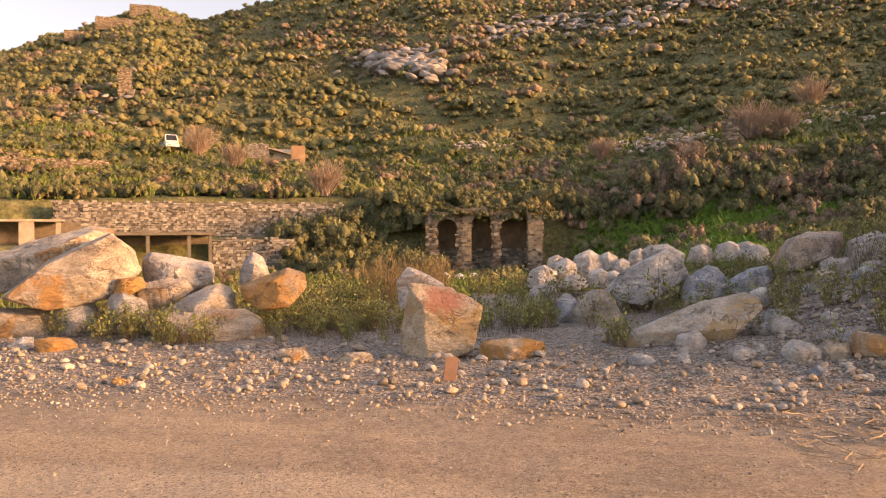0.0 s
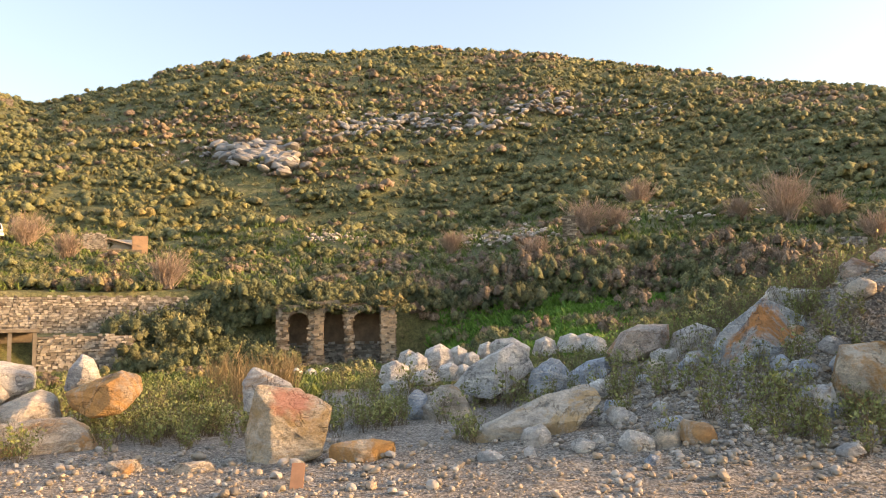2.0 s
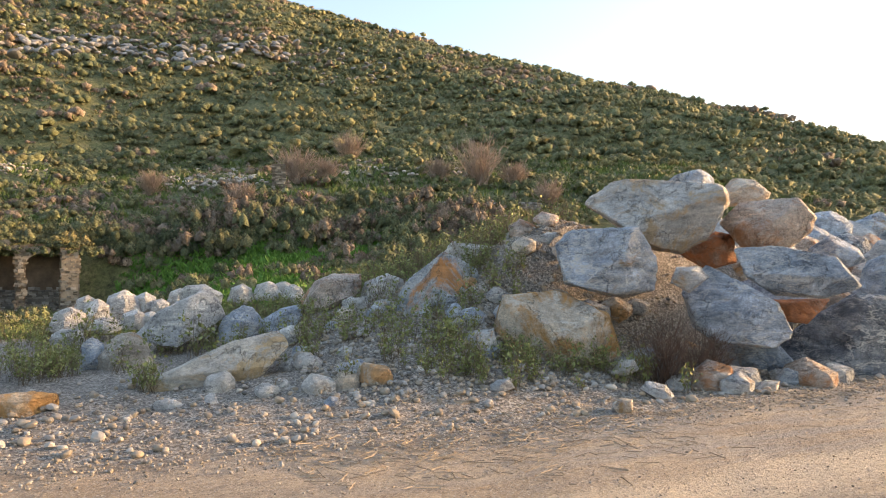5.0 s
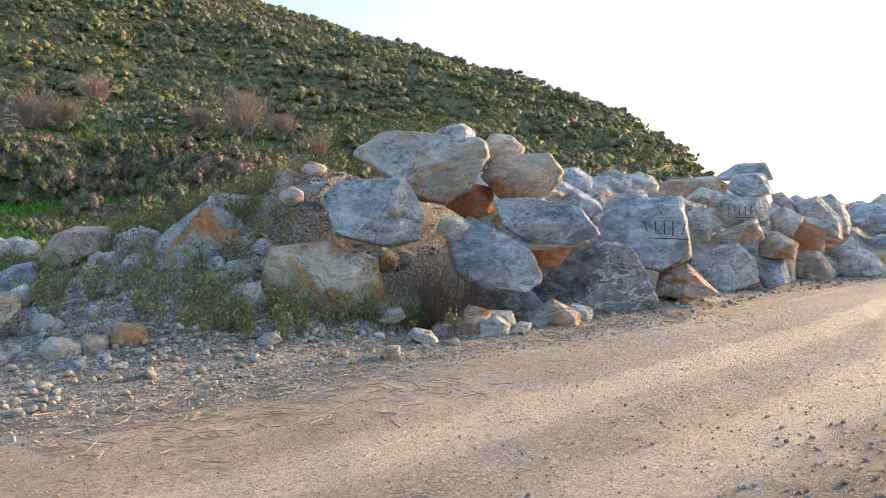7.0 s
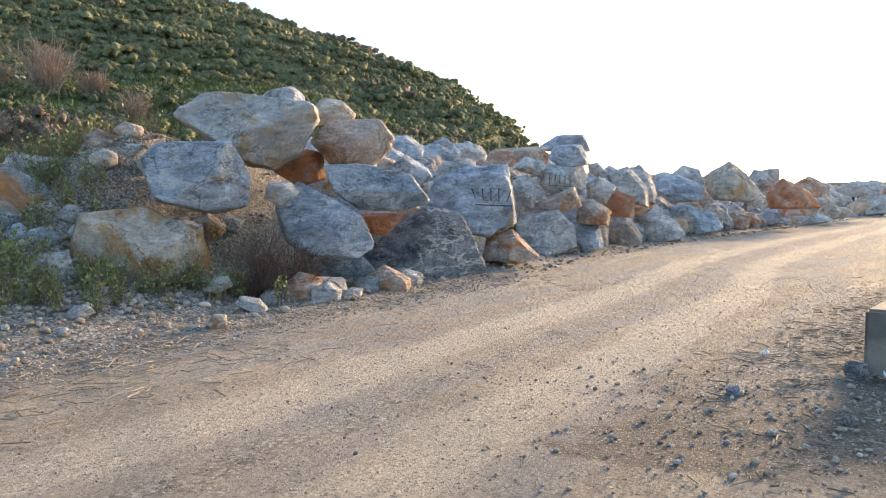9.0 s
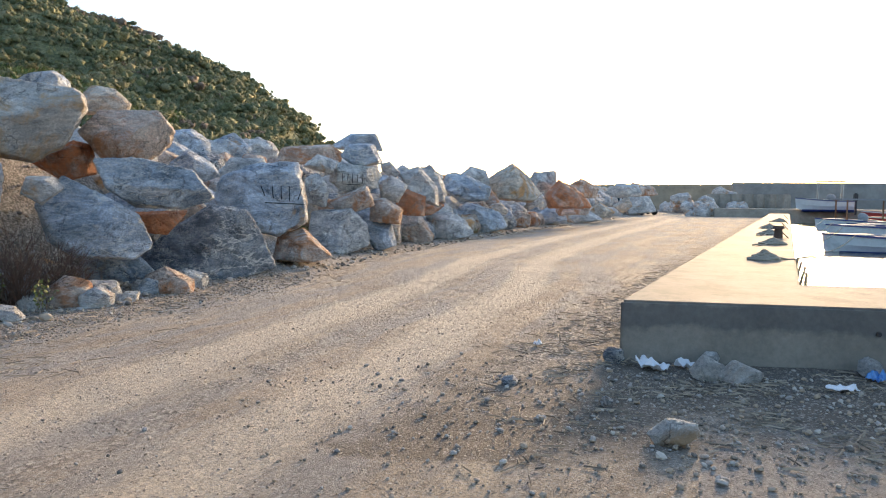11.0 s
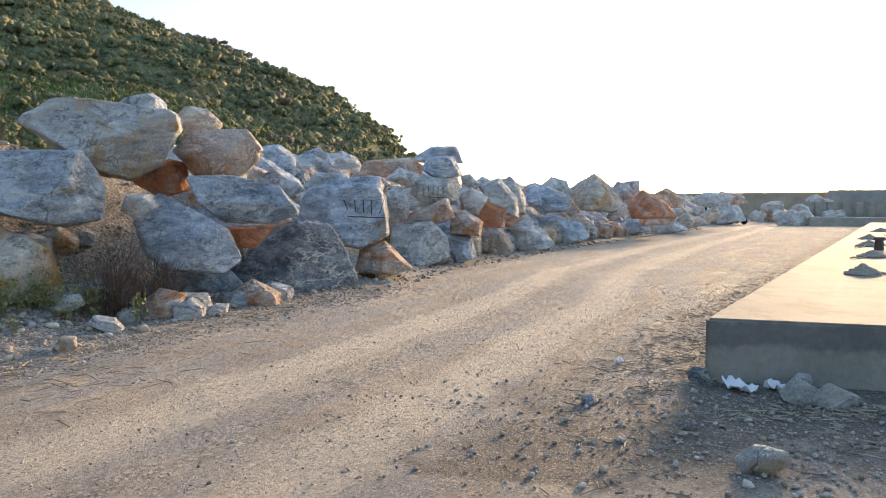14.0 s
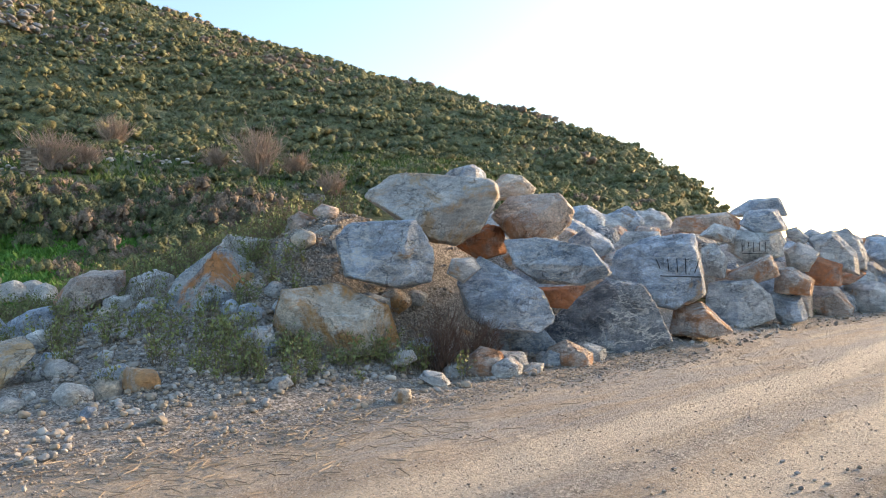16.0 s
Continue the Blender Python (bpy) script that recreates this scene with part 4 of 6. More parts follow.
LEAVES = [shrub_material("leaves_olive", (0.122, 0.134, 0.062), (0.220, 0.228, 0.106), (0.268, 0.222, 0.112)),
          shrub_material("leaves_dark", (0.071, 0.089, 0.041), (0.152, 0.168, 0.077), (0.183, 0.162, 0.081)),
          shrub_material("leaves_yellow", (0.171, 0.168, 0.069), (0.268, 0.240, 0.100), (0.305, 0.228, 0.094)),
          shrub_material("leaves_dry", (0.159, 0.120, 0.088), (0.305, 0.228, 0.163), (0.354, 0.252, 0.175))]
FRESH = leaf_material("leaves_fresh", (0.05, 0.085, 0.018), (0.14, 0.20, 0.05), (0.16, 0.19, 0.05))


def cards(rng, centre, size, out=None):
    """Two-triangle leaf tufts at each centre: corners (n,4,3)."""
    k = len(centre)
    d = rng.normal(size=(k, 3))
    if out is not None:
        d += 0.7 * np.asarray(out)
    d /= np.linalg.norm(d, axis=1)[:, None]
    s = np.cross(d, rng.normal(size=(k, 3)))
    s /= np.linalg.norm(s, axis=1)[:, None]
    size = np.broadcast_to(size, (k,))[:, None] * rng.uniform(0.6, 1.3, (k, 1))
    a, b = d * size, s * size * rng.uniform(0.35, 0.7, (k, 1))
    return np.stack([centre - a * 0.7, centre + b, centre + a, centre - b * rng.uniform(0.5, 1, (k, 1))], 1)


def bush_template(rng, tufts, leaf, lobes=5, around=5, rings=2, core=0.8):
    """A shrub of unit radius: many leafy lobes, each a broken core under tufts of leaves."""
    hub = rng.normal(size=(lobes, 3)) * (0.46, 0.46, 0.2) + (0, 0, 0.38)
    hub[:, 2] = np.clip(hub[:, 2], 0.15, 0.85)
    rad = rng.uniform(0.7, 1.15, lobes) * 0.95 / lobes ** 0.42
    pick = rng.integers(0, lobes, tufts)
    d = rng.normal(size=(tufts, 3))
    d /= np.linalg.norm(d, axis=1)[:, None]
    d[:, 2] = np.where(d[:, 2] < -0.2, -d[:, 2], d[:, 2])
    p = hub[pick] + d * (rad[pick] * rng.uniform(0.7, 1.15, tufts))[:, None]
    p[:, 2] = np.maximum(p[:, 2], 0.02)
    verts = [cards(rng, p, leaf, d).reshape(-1, 3)]
    faces = [np.arange(tufts * 4).reshape(-1, 4)]
    base = tufts * 4
    for c, r in zip(hub, rad * core):
        u = np.linspace(0, 2 * math.pi, around + 1)[:-1] + rng.uniform(0, 1)
        v = np.linspace(-0.8, 1.3, rings + 1)
        g = np.stack([np.cos(v)[:, None] * np.cos(u), np.cos(v)[:, None] * np.sin(u), np.sin(v)[:, None] * np.ones(around)], -1)
        g = c + g * r * rng.uniform(0.65, 1.15, (rings + 1, around, 1)) + rng.normal(size=(rings + 1, around, 3)) * 0.17 * r
        g[-1] += (c + (0, 0, r) - g[-1]) * 0.6
        g[..., 2] = np.maximum(g[..., 2], 0)
        k = np.arange((rings + 1) * around).reshape(rings + 1, around) + base
        verts.append(g.reshape(-1, 3))
        faces.append(np.stack([k[:-1], np.roll(k[:-1], -1, 1), np.roll(k[1:], -1, 1), k[1:]], 2).reshape(-1, 4))
        base += (rings + 1) * around
    return np.concatenate(verts), np.concatenate(faces)


def scatter(name, templates, places, sizes, materials, label, category, rng, flat=0.62, choose=None):
    """Many plants as one mesh."""
    verts, faces, base = [], [], 0
    kind = choose if choose is not None else rng.integers(0, len(materials), len(places))
    pick = rng.integers(0, len(templates), len(places))
    turn = rng.uniform(0, 6.283, len(places))
    for (px, py, pz), s, t, a in zip(places, sizes, pick, turn):
        q, f = templates[t]
        c, sn = math.cos(a) * s, math.sin(a) * s
        x, y, z = q[:, 0], q[:, 1], q[:, 2]
        verts.append(np.stack([px + c * x - sn * y, py + sn * x + c * y, pz + z * s * flat * 1.2 - 0.05 * s], -1))
        faces.append(f + base)
        base += len(q)
    counts = [len(f) for f in faces]
    corners = [len(v) for v in verts]
    ob = mesh_object(name, np.concatenate(verts), np.concatenate(faces), materials, smooth=True)
    ob.data.polygons.foreach_set("material_index", np.repeat(kind, counts).astype(np.int32))
    own = np.ones((len(places), 4), np.float32)
    own[:, :3] = rng.random((len(places), 3))
    ob.data.color_attributes.new("plant", "FLOAT_COLOR", "POINT").data.foreach_set("color", np.repeat(own, corners, 0).ravel())
    return tagged(ob, label, category, kind="stuff")


def hill_places(rng, count, r0, r1, az0, az1, keep=None):
    r = np.sqrt(rng.uniform(r0 ** 2, r1 ** 2, count))
    a = np.radians(rng.uniform(az0, az1, count))
    x, y = r * np.sin(a), r * np.cos(a)
    ok = np.ones(count, bool) if keep is None else keep(np.degrees(a), r, x, y)
    x, y = x[ok], y[ok]
    return np.stack([x, y, ground_height(x, y)], -1)


def skyline_far(az):
    return np.interp(az, [-60, -22, -15, 0, 30, 50, 62, 70], [430, 430, 320, 300, 290, 240, 190, 150])


def scrub_kinds(places, rng):
    """Mostly olive, with dark, yellow and dry patches."""
    v = wave(places[:, 0], places[:, 1], 0.05) + rng.normal(size=len(places)) * 0.55
    return np.where(v > 1.0, 2, np.where(v < -0.85, 3, np.where(rng.random(len(places)) < 0.36, 1, 0)))


rng = np.random.default_rng(21)
bare = lambda x, y: wave(x, y, 0.13) + 0.5 * wave(x, y, 0.31)
far_tpl = [bush_template(rng, 16, 0.15, 2, 5, 2, 0.9) for _ in range(9)]
slope_tpl = [bush_template(rng, 40, 0.1, 4, 5, 2, 0.85) for _ in range(9)]
mid_tpl = [bush_template(rng, 170, 0.085, 8, 5, 2, 0.82) for _ in range(6)]
near_tpl = [bush_template(rng, 400, 0.075, 14, 5, 2, 0.8) for _ in range(5)]
reach = lambda p: np.hypot(p[:, 0], p[:, 1])
pl = hill_places(rng, 26000, 180, 470, -40, 71, lambda a, r, x, y: (r < skyline_far(a) + 14) & (bare(x, y) < 1.1))
scatter("hill_scrub", far_tpl, pl, np.clip(rng.gamma(3.5, 0.34, len(pl)), 0.5, 2.1) * np.interp(reach(pl), [180, 300, 430], [1.0, 1.0, 1.25]), LEAVES,
        "dense olive-green maquis shrubs covering the hillside", "shrubs", rng, choose=scrub_kinds(pl, rng))
pl = hill_places(rng, 7600, 104, 184, -40, 71, lambda a, r, x, y: (r < skyline_far(a) + 14) & (bare(x, y) < 0.95))
scatter("slope_scrub", slope_tpl, pl, np.clip(rng.gamma(3.5, 0.33, len(pl)), 0.4, 2.2), LEAVES,
        "rounded olive and dark green shrubs on the lower hillside", "shrubs", rng, choose=scrub_kinds(pl, rng))
low_tpl = [bush_template(rng, 11, 0.16, 1, 4, 1, 0.7) for _ in range(5)]
pl = hill_places(rng, 19000, 66, 330, -40, 71, lambda a, r, x, y: r < skyline_far(a) + 6)
scatter("hill_undergrowth", low_tpl, pl, rng.uniform(0.5, 1.1, len(pl)), LEAVES, "low maquis filling the gaps between shrubs", "shrubs", rng, choose=scrub_kinds(pl, rng))
terrace = lambda a, r, x, y: (bare(x, y) < 0.55) & ~((r < 54) & (a < 10)) & ~((a > 10) & (a < 30) & (r < 54)) & ~((a > 11) & (a < 22) & (np.abs(r - 80) < 5)) & ~((a < -8) & (r < 61)) & ~((np.abs(a - 21) < 1.6) & (r < 76))
pl = hill_places(rng, 2000, 46, 112, -38, 70, terrace)
scatter("terrace_scrub", mid_tpl, pl, rng.uniform(0.7, 1.7, len(pl)), LEAVES, "mixed green and dry shrubs on the old terraces", "shrubs", rng, choose=scrub_kinds(pl, rng))


def bank_of(name, count, az0, az1, r0, r1, size, kinds, label, seed, tpl=near_tpl, mats=LEAVES):
    g = np.random.default_rng(seed)
    p = hill_places(g, count, r0, r1, az0, az1)
    return scatter(name, tpl, p, g.uniform(*size, len(p)), mats, label, "shrubs", g, flat=0.95, choose=np.array(kinds)[g.integers(0, len(kinds), len(p))])


bank_of("dark_thicket", 105, -11.2, -1.6, 45.5, 54, (0.9, 1.8), [1, 1, 0], "dark evergreen thicket beside the ruined arches", 31)
bank_of("ruin_overgrowth", 34, -1.5, 9, 53.5, 57, (0.8, 1.5), [0, 1, 1, 2], "shrubs growing over the ruined arches", 32)
bank_of("terrace_hedge", 150, 9, 40, 52.5, 61, (0.9, 1.9), [0, 1, 3, 1, 3], "dark and dry shrubs along the terrace edge", 33)
bank_of("slope_hedge", 55, 27, 44, 42, 54, (0.8, 1.6), [0, 1, 1, 3], "shrubs on the green slope", 34)
bank_of("wall_shrubs", 34, -30, -9, 60.5, 64, (0.6, 1.4), [0, 0, 2, 3], "shrubs along the top of the stone wall", 35)
bank_of("field_shrubs", 90, -30, 9, 33, 47, (0.25, 0.75), [0, 0, 2, 3, 1], "low shrubs scattered over the field", 37, mid_tpl)
bank_of("slope_shrubs", 95, 9, 32, 38, 55, (0.35, 1.1), [1, 0, 3, 1], "dark shrubs dotted over the green slope", 38, mid_tpl)
bank_of("back_shrubs", 40, 40, 66, 24, 44, (0.7, 1.5), [0, 1, 1], "olive shrubs behind the rock bank", 36)

g = np.random.default_rng(39)
pl = np.stack([g.uniform(-1.3, 7.4, 64), g.uniform(49.5, 51.6, 64), g.uniform(2.55, 3.5, 64)], -1)
scatter("arch_creepers", near_tpl, pl, g.uniform(0.35, 0.85, 64), LEAVES, "creepers and shrubs hanging over the arches", "shrubs", g, choose=np.array([0, 1, 1, 0, 2])[g.integers(0, 5, 64)])
pl = np.stack([g.uniform(-2.5, 9.5, 34), g.uniform(47.4, 49.2, 34), np.full(34, -1.0)], -1)
scatter("ruin_foot_shrubs", near_tpl, pl, g.uniform(0.4, 1.0, 34), LEAVES, "weeds and shrubs at the foot of the ruin", "shrubs", g, choose=np.array([0, 1, 3, 0])[g.integers(0, 4, 34)])

# grass of the bright slope and the field
def blades(rng, places, height, lean=0.5, width=0.02, per=9):
    """Tufts of narrow blades as one list of quads."""
    k = len(places) * per
    base = np.repeat(places, per, 0) + rng.normal(size=(k, 3)) * (0.07, 0.07, 0) * np.repeat(np.broadcast_to(height, len(places)), per)[:, None] * 3
    h = np.repeat(np.broadcast_to(height, len(places)), per) * rng.uniform(0.5, 1.2, k)
    d = rng.normal(size=(k, 3)) * lean
    d[:, 2] = 1
    tip = base + d * h[:, None]
    side = np.cross(d, rng.normal(size=(k, 3)))
    side *= (width * rng.uniform(0.6, 1.4, k) / np.linalg.norm(side, axis=1))[:, None]
    mid = base + d * (h * 0.55)[:, None] * (1, 1, 1.1)
    return np.stack([base - side * 0.6, mid - side, tip, mid + side], 1)


def stuff_quads(name, quads, material, label, category):
    v = quads.reshape(-1, 3)
    ob = mesh_object(name, v, np.arange(len(v)).reshape(-1, 4), material, smooth=False)
    return tagged(ob, label, category, kind="stuff")


rng = np.random.default_rng(41)
LUSH = leaf_material("grass_lush", (0.05, 0.13, 0.018), (0.14, 0.30, 0.045), (0.12, 0.27, 0.04))
STRAW = leaf_material("grass_dry", (0.20, 0.14, 0.07), (0.42, 0.31, 0.17), (0.36, 0.26, 0.13))
pl = hill_places(rng, 6200, 33, 56, 10, 36)
stuff_quads("lush_grass", blades(rng, pl, rng.uniform(0.2, 0.5, len(pl)), 0.5, 0.06, 8), LUSH, "bright green spring grass on the slope", "grass")
pl = hill_places(rng, 2600, 20, 47, -36, 12)
stuff_quads("field_grass", blades(rng, pl, rng.uniform(0.15, 0.4, len(pl)), 0.5, 0.035, 8), FRESH, "low yellow-green grass of the field", "grass")
pl = hill_places(rng, 8000, 60, 115, -36, 60)
stuff_quads("terrace_grass", blades(rng, pl, rng.uniform(0.3, 0.8, len(pl)), 0.5, 0.07, 7), FRESH, "green grass on the terraces", "grass")
pl = hill_places(rng, 11000, 112, 230, -38, 70, lambda a, r, x, y: r < skyline_far(a) - 4)
HEATH = leaf_material("heath_stalks", (0.07, 0.085, 0.035), (0.20, 0.20, 0.09), (0.23, 0.18, 0.09))
stuff_quads("hill_heath", blades(rng, pl, rng.uniform(0.5, 1.0, len(pl)), 0.6, 0.13, 6), HEATH, "low heath and dry grass between the hillside shrubs", "grass")


# rocks showing between the shrubs of the hill
def stone_template(rng, level=2):
    v, t = boulder_mesh(rng, 1.0, list(zip(*[iter(random_cuts(rng, 1.0, 0.8))] * 2)), level, 40)
    return v, t


def stones(name, places, sizes, material, label, category, seed, level=1, kinds=None, squash=0.7, sink=0.15):
    """Loose stones as one mesh."""
    g = np.random.default_rng(seed)
    tpl = [stone_template(g, level) for _ in range(10)]
    vs, fs, base = [], [], 0
    for p, s in zip(places, sizes):
        v, t = tpl[g.integers(0, 10)]
        m = np.array(Euler(g.uniform(-0.5, 0.5, 2).tolist() + [g.uniform(0, 6.28)]).to_matrix())
        vs.append((v * (s * g.uniform(0.7, 1.3), s * g.uniform(0.7, 1.1), s * squash)) @ m.T + p + (0, 0, s * squash * (0.5 - sink)))
        fs.append(t + base)
        base += len(v)
    ob = mesh_object(name, np.concatenate(vs), np.concatenate(fs), material, smooth=False)
    return tagged(ob, label, category, kind="stuff")


def stone_mix(name, *cols):
    n = Nodes(name)
    geo = n.tree.nodes.new("ShaderNodeNewGeometry")
    c = n.ramp(geo.outputs["Random Per Island"], *[(i / max(len(cols) - 1, 1), c) for i, c in enumerate(cols)])
    w = n.place(random_shift=False)
    c = n.mix(0.55, c, n.ramp(n.noise(w, 9, 6, 0.7), (0.3, 0.6), (0.7, 1.25)), "MULTIPLY")
    return n.done(c, 0.9, n.noise(w, 40, 5, 0.7), 0.4, 0.01)


OUTCROP = stone_mix("outcrop_stone", (0.16, 0.155, 0.15), (0.27, 0.26, 0.25), (0.40, 0.385, 0.37))
RUBBLE = stone_mix("rubble_stone", (0.26, 0.22, 0.18), (0.40, 0.35, 0.30), (0.58, 0.53, 0.47))
rng = np.random.default_rng(51)


def at_angle(az, el, r0=40.0):
    """Where a line of sight from the roadside, with this heading and rise, meets the land."""
    r = np.arange(r0, 460, 0.5)
    a = radians(az)
    z = ground_height(r * math.sin(a), r * math.cos(a))
    hit = np.argmax(z >= 1.6 + r * math.tan(radians(el)))
    return np.array([r[hit] * math.sin(a), r[hit] * math.cos(a), z[hit]])


def outcrop(cells, count, size, seed, label):
    """A band of bare rock on the hillside: heading, rise and spread of its centre."""
    g = np.random.default_rng(seed)
    p, s = [], []
    for _ in range(count):
        az, el, da, de = cells[g.integers(0, len(cells))]
        q = at_angle(az + g.normal() * da, el + g.normal() * de)
        p.append(q + (0, 0, 0.9 if size[1] > 1 else 0.35))
        s.append(g.uniform(*size))
    ob = stones("rock_outcrop", p, s, OUTCROP if size[1] > 1 else RUBBLE, label, "rock outcrop", seed, 2, squash=0.5, sink=0.15)
    return ob


outcrop([(-4.5, 12.6, 0.9, 0.35), (-2.0, 12.4, 0.9, 0.45), (-0.8, 11.9, 0.6, 0.3)], 150, (1.4, 3.6), 61, "pale grey limestone outcrop breaking through the scrub")
outcrop([(9, 15.2, 2.2, 0.5), (14, 15.2, 2.2, 0.5), (19, 16, 2, 0.5), (6, 14.6, 2, 0.4)], 230, (1.0, 2.4), 62, "long broken band of grey limestone on the hillside")
outcrop([(-8, 13.2, 3, 0.8), (25, 15, 3, 0.9), (0, 15.5, 4, 0.8), (-24, 9.5, 2, 0.9)], 160, (0.6, 1.6), 63, "scattered grey rocks among the hillside scrub")
outcrop([(14.5, 6.6, 1.6, 0.35), (17.5, 6.8, 1.4, 0.3), (16, 6.2, 1.5, 0.3)], 240, (0.3, 0.75), 64, "spill of pale collapsed terrace stones on the slope")
outcrop([(4, 7.0, 1.0, 0.25), (2.5, 6.6, 0.8, 0.2), (27, 7.6, 3, 0.3), (33, 7.6, 2.5, 0.3)], 160, (0.3, 0.8), 65, "broken pale terrace walling between shrubs")

# ---------------------------------------------------------------- ruins and walls of the hillside


def plain(name, colour, rough=0.6, metal=0.0, wear=0.35, scale=6.0):
    """A painted or simple surface with some wear."""
    n = Nodes(name)
    w = n.place()
    c = n.mix(wear, colour, n.ramp(n.noise(w, scale, 7, 0.7), (0.3, tuple(0.45 * v for v in colour)), (0.7, tuple(min(1.25 * v, 1) for v in colour))))
    return n.done(c, rough, n.noise(w, scale * 5, 4), 0.15, 0.005, Metallic=metal)


PLASTER = plain("old_plaster", (0.40, 0.31, 0.22), 0.9, 0, 0.8, 2.0)
MASONRY = stone_mix("masonry_stone", (0.12, 0.095, 0.07), (0.24, 0.195, 0.15), (0.40, 0.345, 0.28))
MORTAR = plain("old_mortar", (0.17, 0.14, 0.11), 0.95, 0, 0.8, 3.0)
WALLSTONE = stone_mix("dry_wall_stone", (0.13, 0.115, 0.10), (0.27, 0.245, 0.215), (0.46, 0.425, 0.375))
BRICKISH = plain("orange_plaster", (0.40, 0.26, 0.165), 0.9, 0, 0.6, 2.0)
SHEDCONC = plain("soot_grey_concrete", (0.17, 0.15, 0.125), 0.9, 0, 0.6, 2.0)
OLDCONC = plain("aged_concrete", (0.36, 0.32, 0.27), 0.9, 0, 0.6, 2.0)


def thing(name, m, label, category, group=""):
    ob = new(name)
    ob.matrix_world = m
    return tagged(ob, label, category, group)


def box(bm, x0, x1, y0, y1, z0, z1, bevel=0.0, jitter=0.0, rng=None):
    v = [bm.verts.new((x, y, z)) for x in (x0, x1) for y in (y0, y1) for z in (z0, z1)]
    f = [bm.faces.new([v[i] for i in q]) for q in ((0, 1, 3, 2), (4, 6, 7, 5), (0, 4, 5, 1), (2, 3, 7, 6), (0, 2, 6, 4), (1, 5, 7, 3))]
    if jitter:
        for p in v:
            p.co += Vector(rng.uniform(-jitter, jitter, 3).tolist())
    if bevel:
        edges = {e for q in f for e in q.edges}
        bmesh.ops.bevel(bm, geom=list(edges), offset=bevel, segments=2, affect="EDGES")
    return bm


def boxed(name, dims, material, parent=None, bevel=0.0, label=""):
    bm = bmesh.new()
    box(bm, *dims, bevel=bevel)
    return part(name, bm, material, parent, label)


def course_stones(rng, width, height, keep=lambda x, z: True, w=(0.13, 0.38), h=(0.1, 0.19), proud=0.07, ragged=0.25):
    """Rough stones in uneven courses over a face from x 0 to width: corners and quads."""
    vs, fs, z = [], [], 0.0
    cube = np.array([(x, y, q) for x in (-1, 1) for y in (-1, 1) for q in (-1, 1)], float) * 0.5
    quad = np.array([(0, 1, 3, 2), (4, 6, 7, 5), (0, 4, 5, 1), (2, 3, 7, 6), (0, 2, 6, 4), (1, 5, 7, 3)])
    while z < height:
        ch, x = rng.uniform(*h), -rng.uniform(0, 0.3)
        while x < width:
            cw = rng.uniform(*w)
            cx, cz = x + cw / 2, z + ch / 2
            if 0 < cx < width and keep(cx, cz) and cz < height - ragged * rng.random():
                size = np.array([cw * 0.93, 0.24, ch * rng.uniform(0.8, 0.98)])
                vs.append(cube * size + rng.normal(size=(8, 3)) * 0.018 + (cx, rng.uniform(-proud, 0.03), cz))
                fs.append(quad + 8 * (len(vs) - 1))
            x += cw
        z += ch
    return np.concatenate(vs), np.concatenate(fs)


def stone_wall(az0, az1, r, z0, z1, seed, label, thick=0.7, stone=WALLSTONE):
    """A dry stone wall between two headings at a distance."""
    g = np.random.default_rng(seed)
    a, b = radians(az0), radians(az1)
    p, q = Vector((math.sin(a), math.cos(a), 0)) * r, Vector((math.sin(b), math.cos(b), 0)) * r
    along = q - p
    ob = thing("stone_wall", Matrix.Translation(p + Vector((0, 0, z0))) @ Matrix.Rotation(math.atan2(along.y, along.x), 4, "Z"), label, "stone wall")
    boxed("wall_core", (0, along.length, 0.03, thick, -1.0, z1 - z0 - 0.14), MORTAR, ob)
    v, f = course_stones(g, along.length, z1 - z0)
    face = mesh_object("facing_stones", v, f, stone, smooth=False)
    face.parent = ob
    tagged(face, kind="stuff")
    return ob


stone_wall(-27.5, -7.6, 58, 1.0, 4.25, 71, "long terrace wall of pale rough stones with dry creepers")
stone_wall(-17.2, -11.1, 48, -1.2, 1.6, 72, "low retaining wall of pale squared stones")
stone_wall(22, 41, 64, 6.3, 7.9, 73, "terrace wall of grey stones half hidden by shrubs")
stone_wall(9.4, 15, 57, 3.2, 4.6, 74, "broken brown masonry wall beside the arches", stone=MASONRY)
stone_wall(-35, -24, 84, 7.2, 9.6, 75, "collapsed terrace wall of brown rubble", stone=MASONRY)


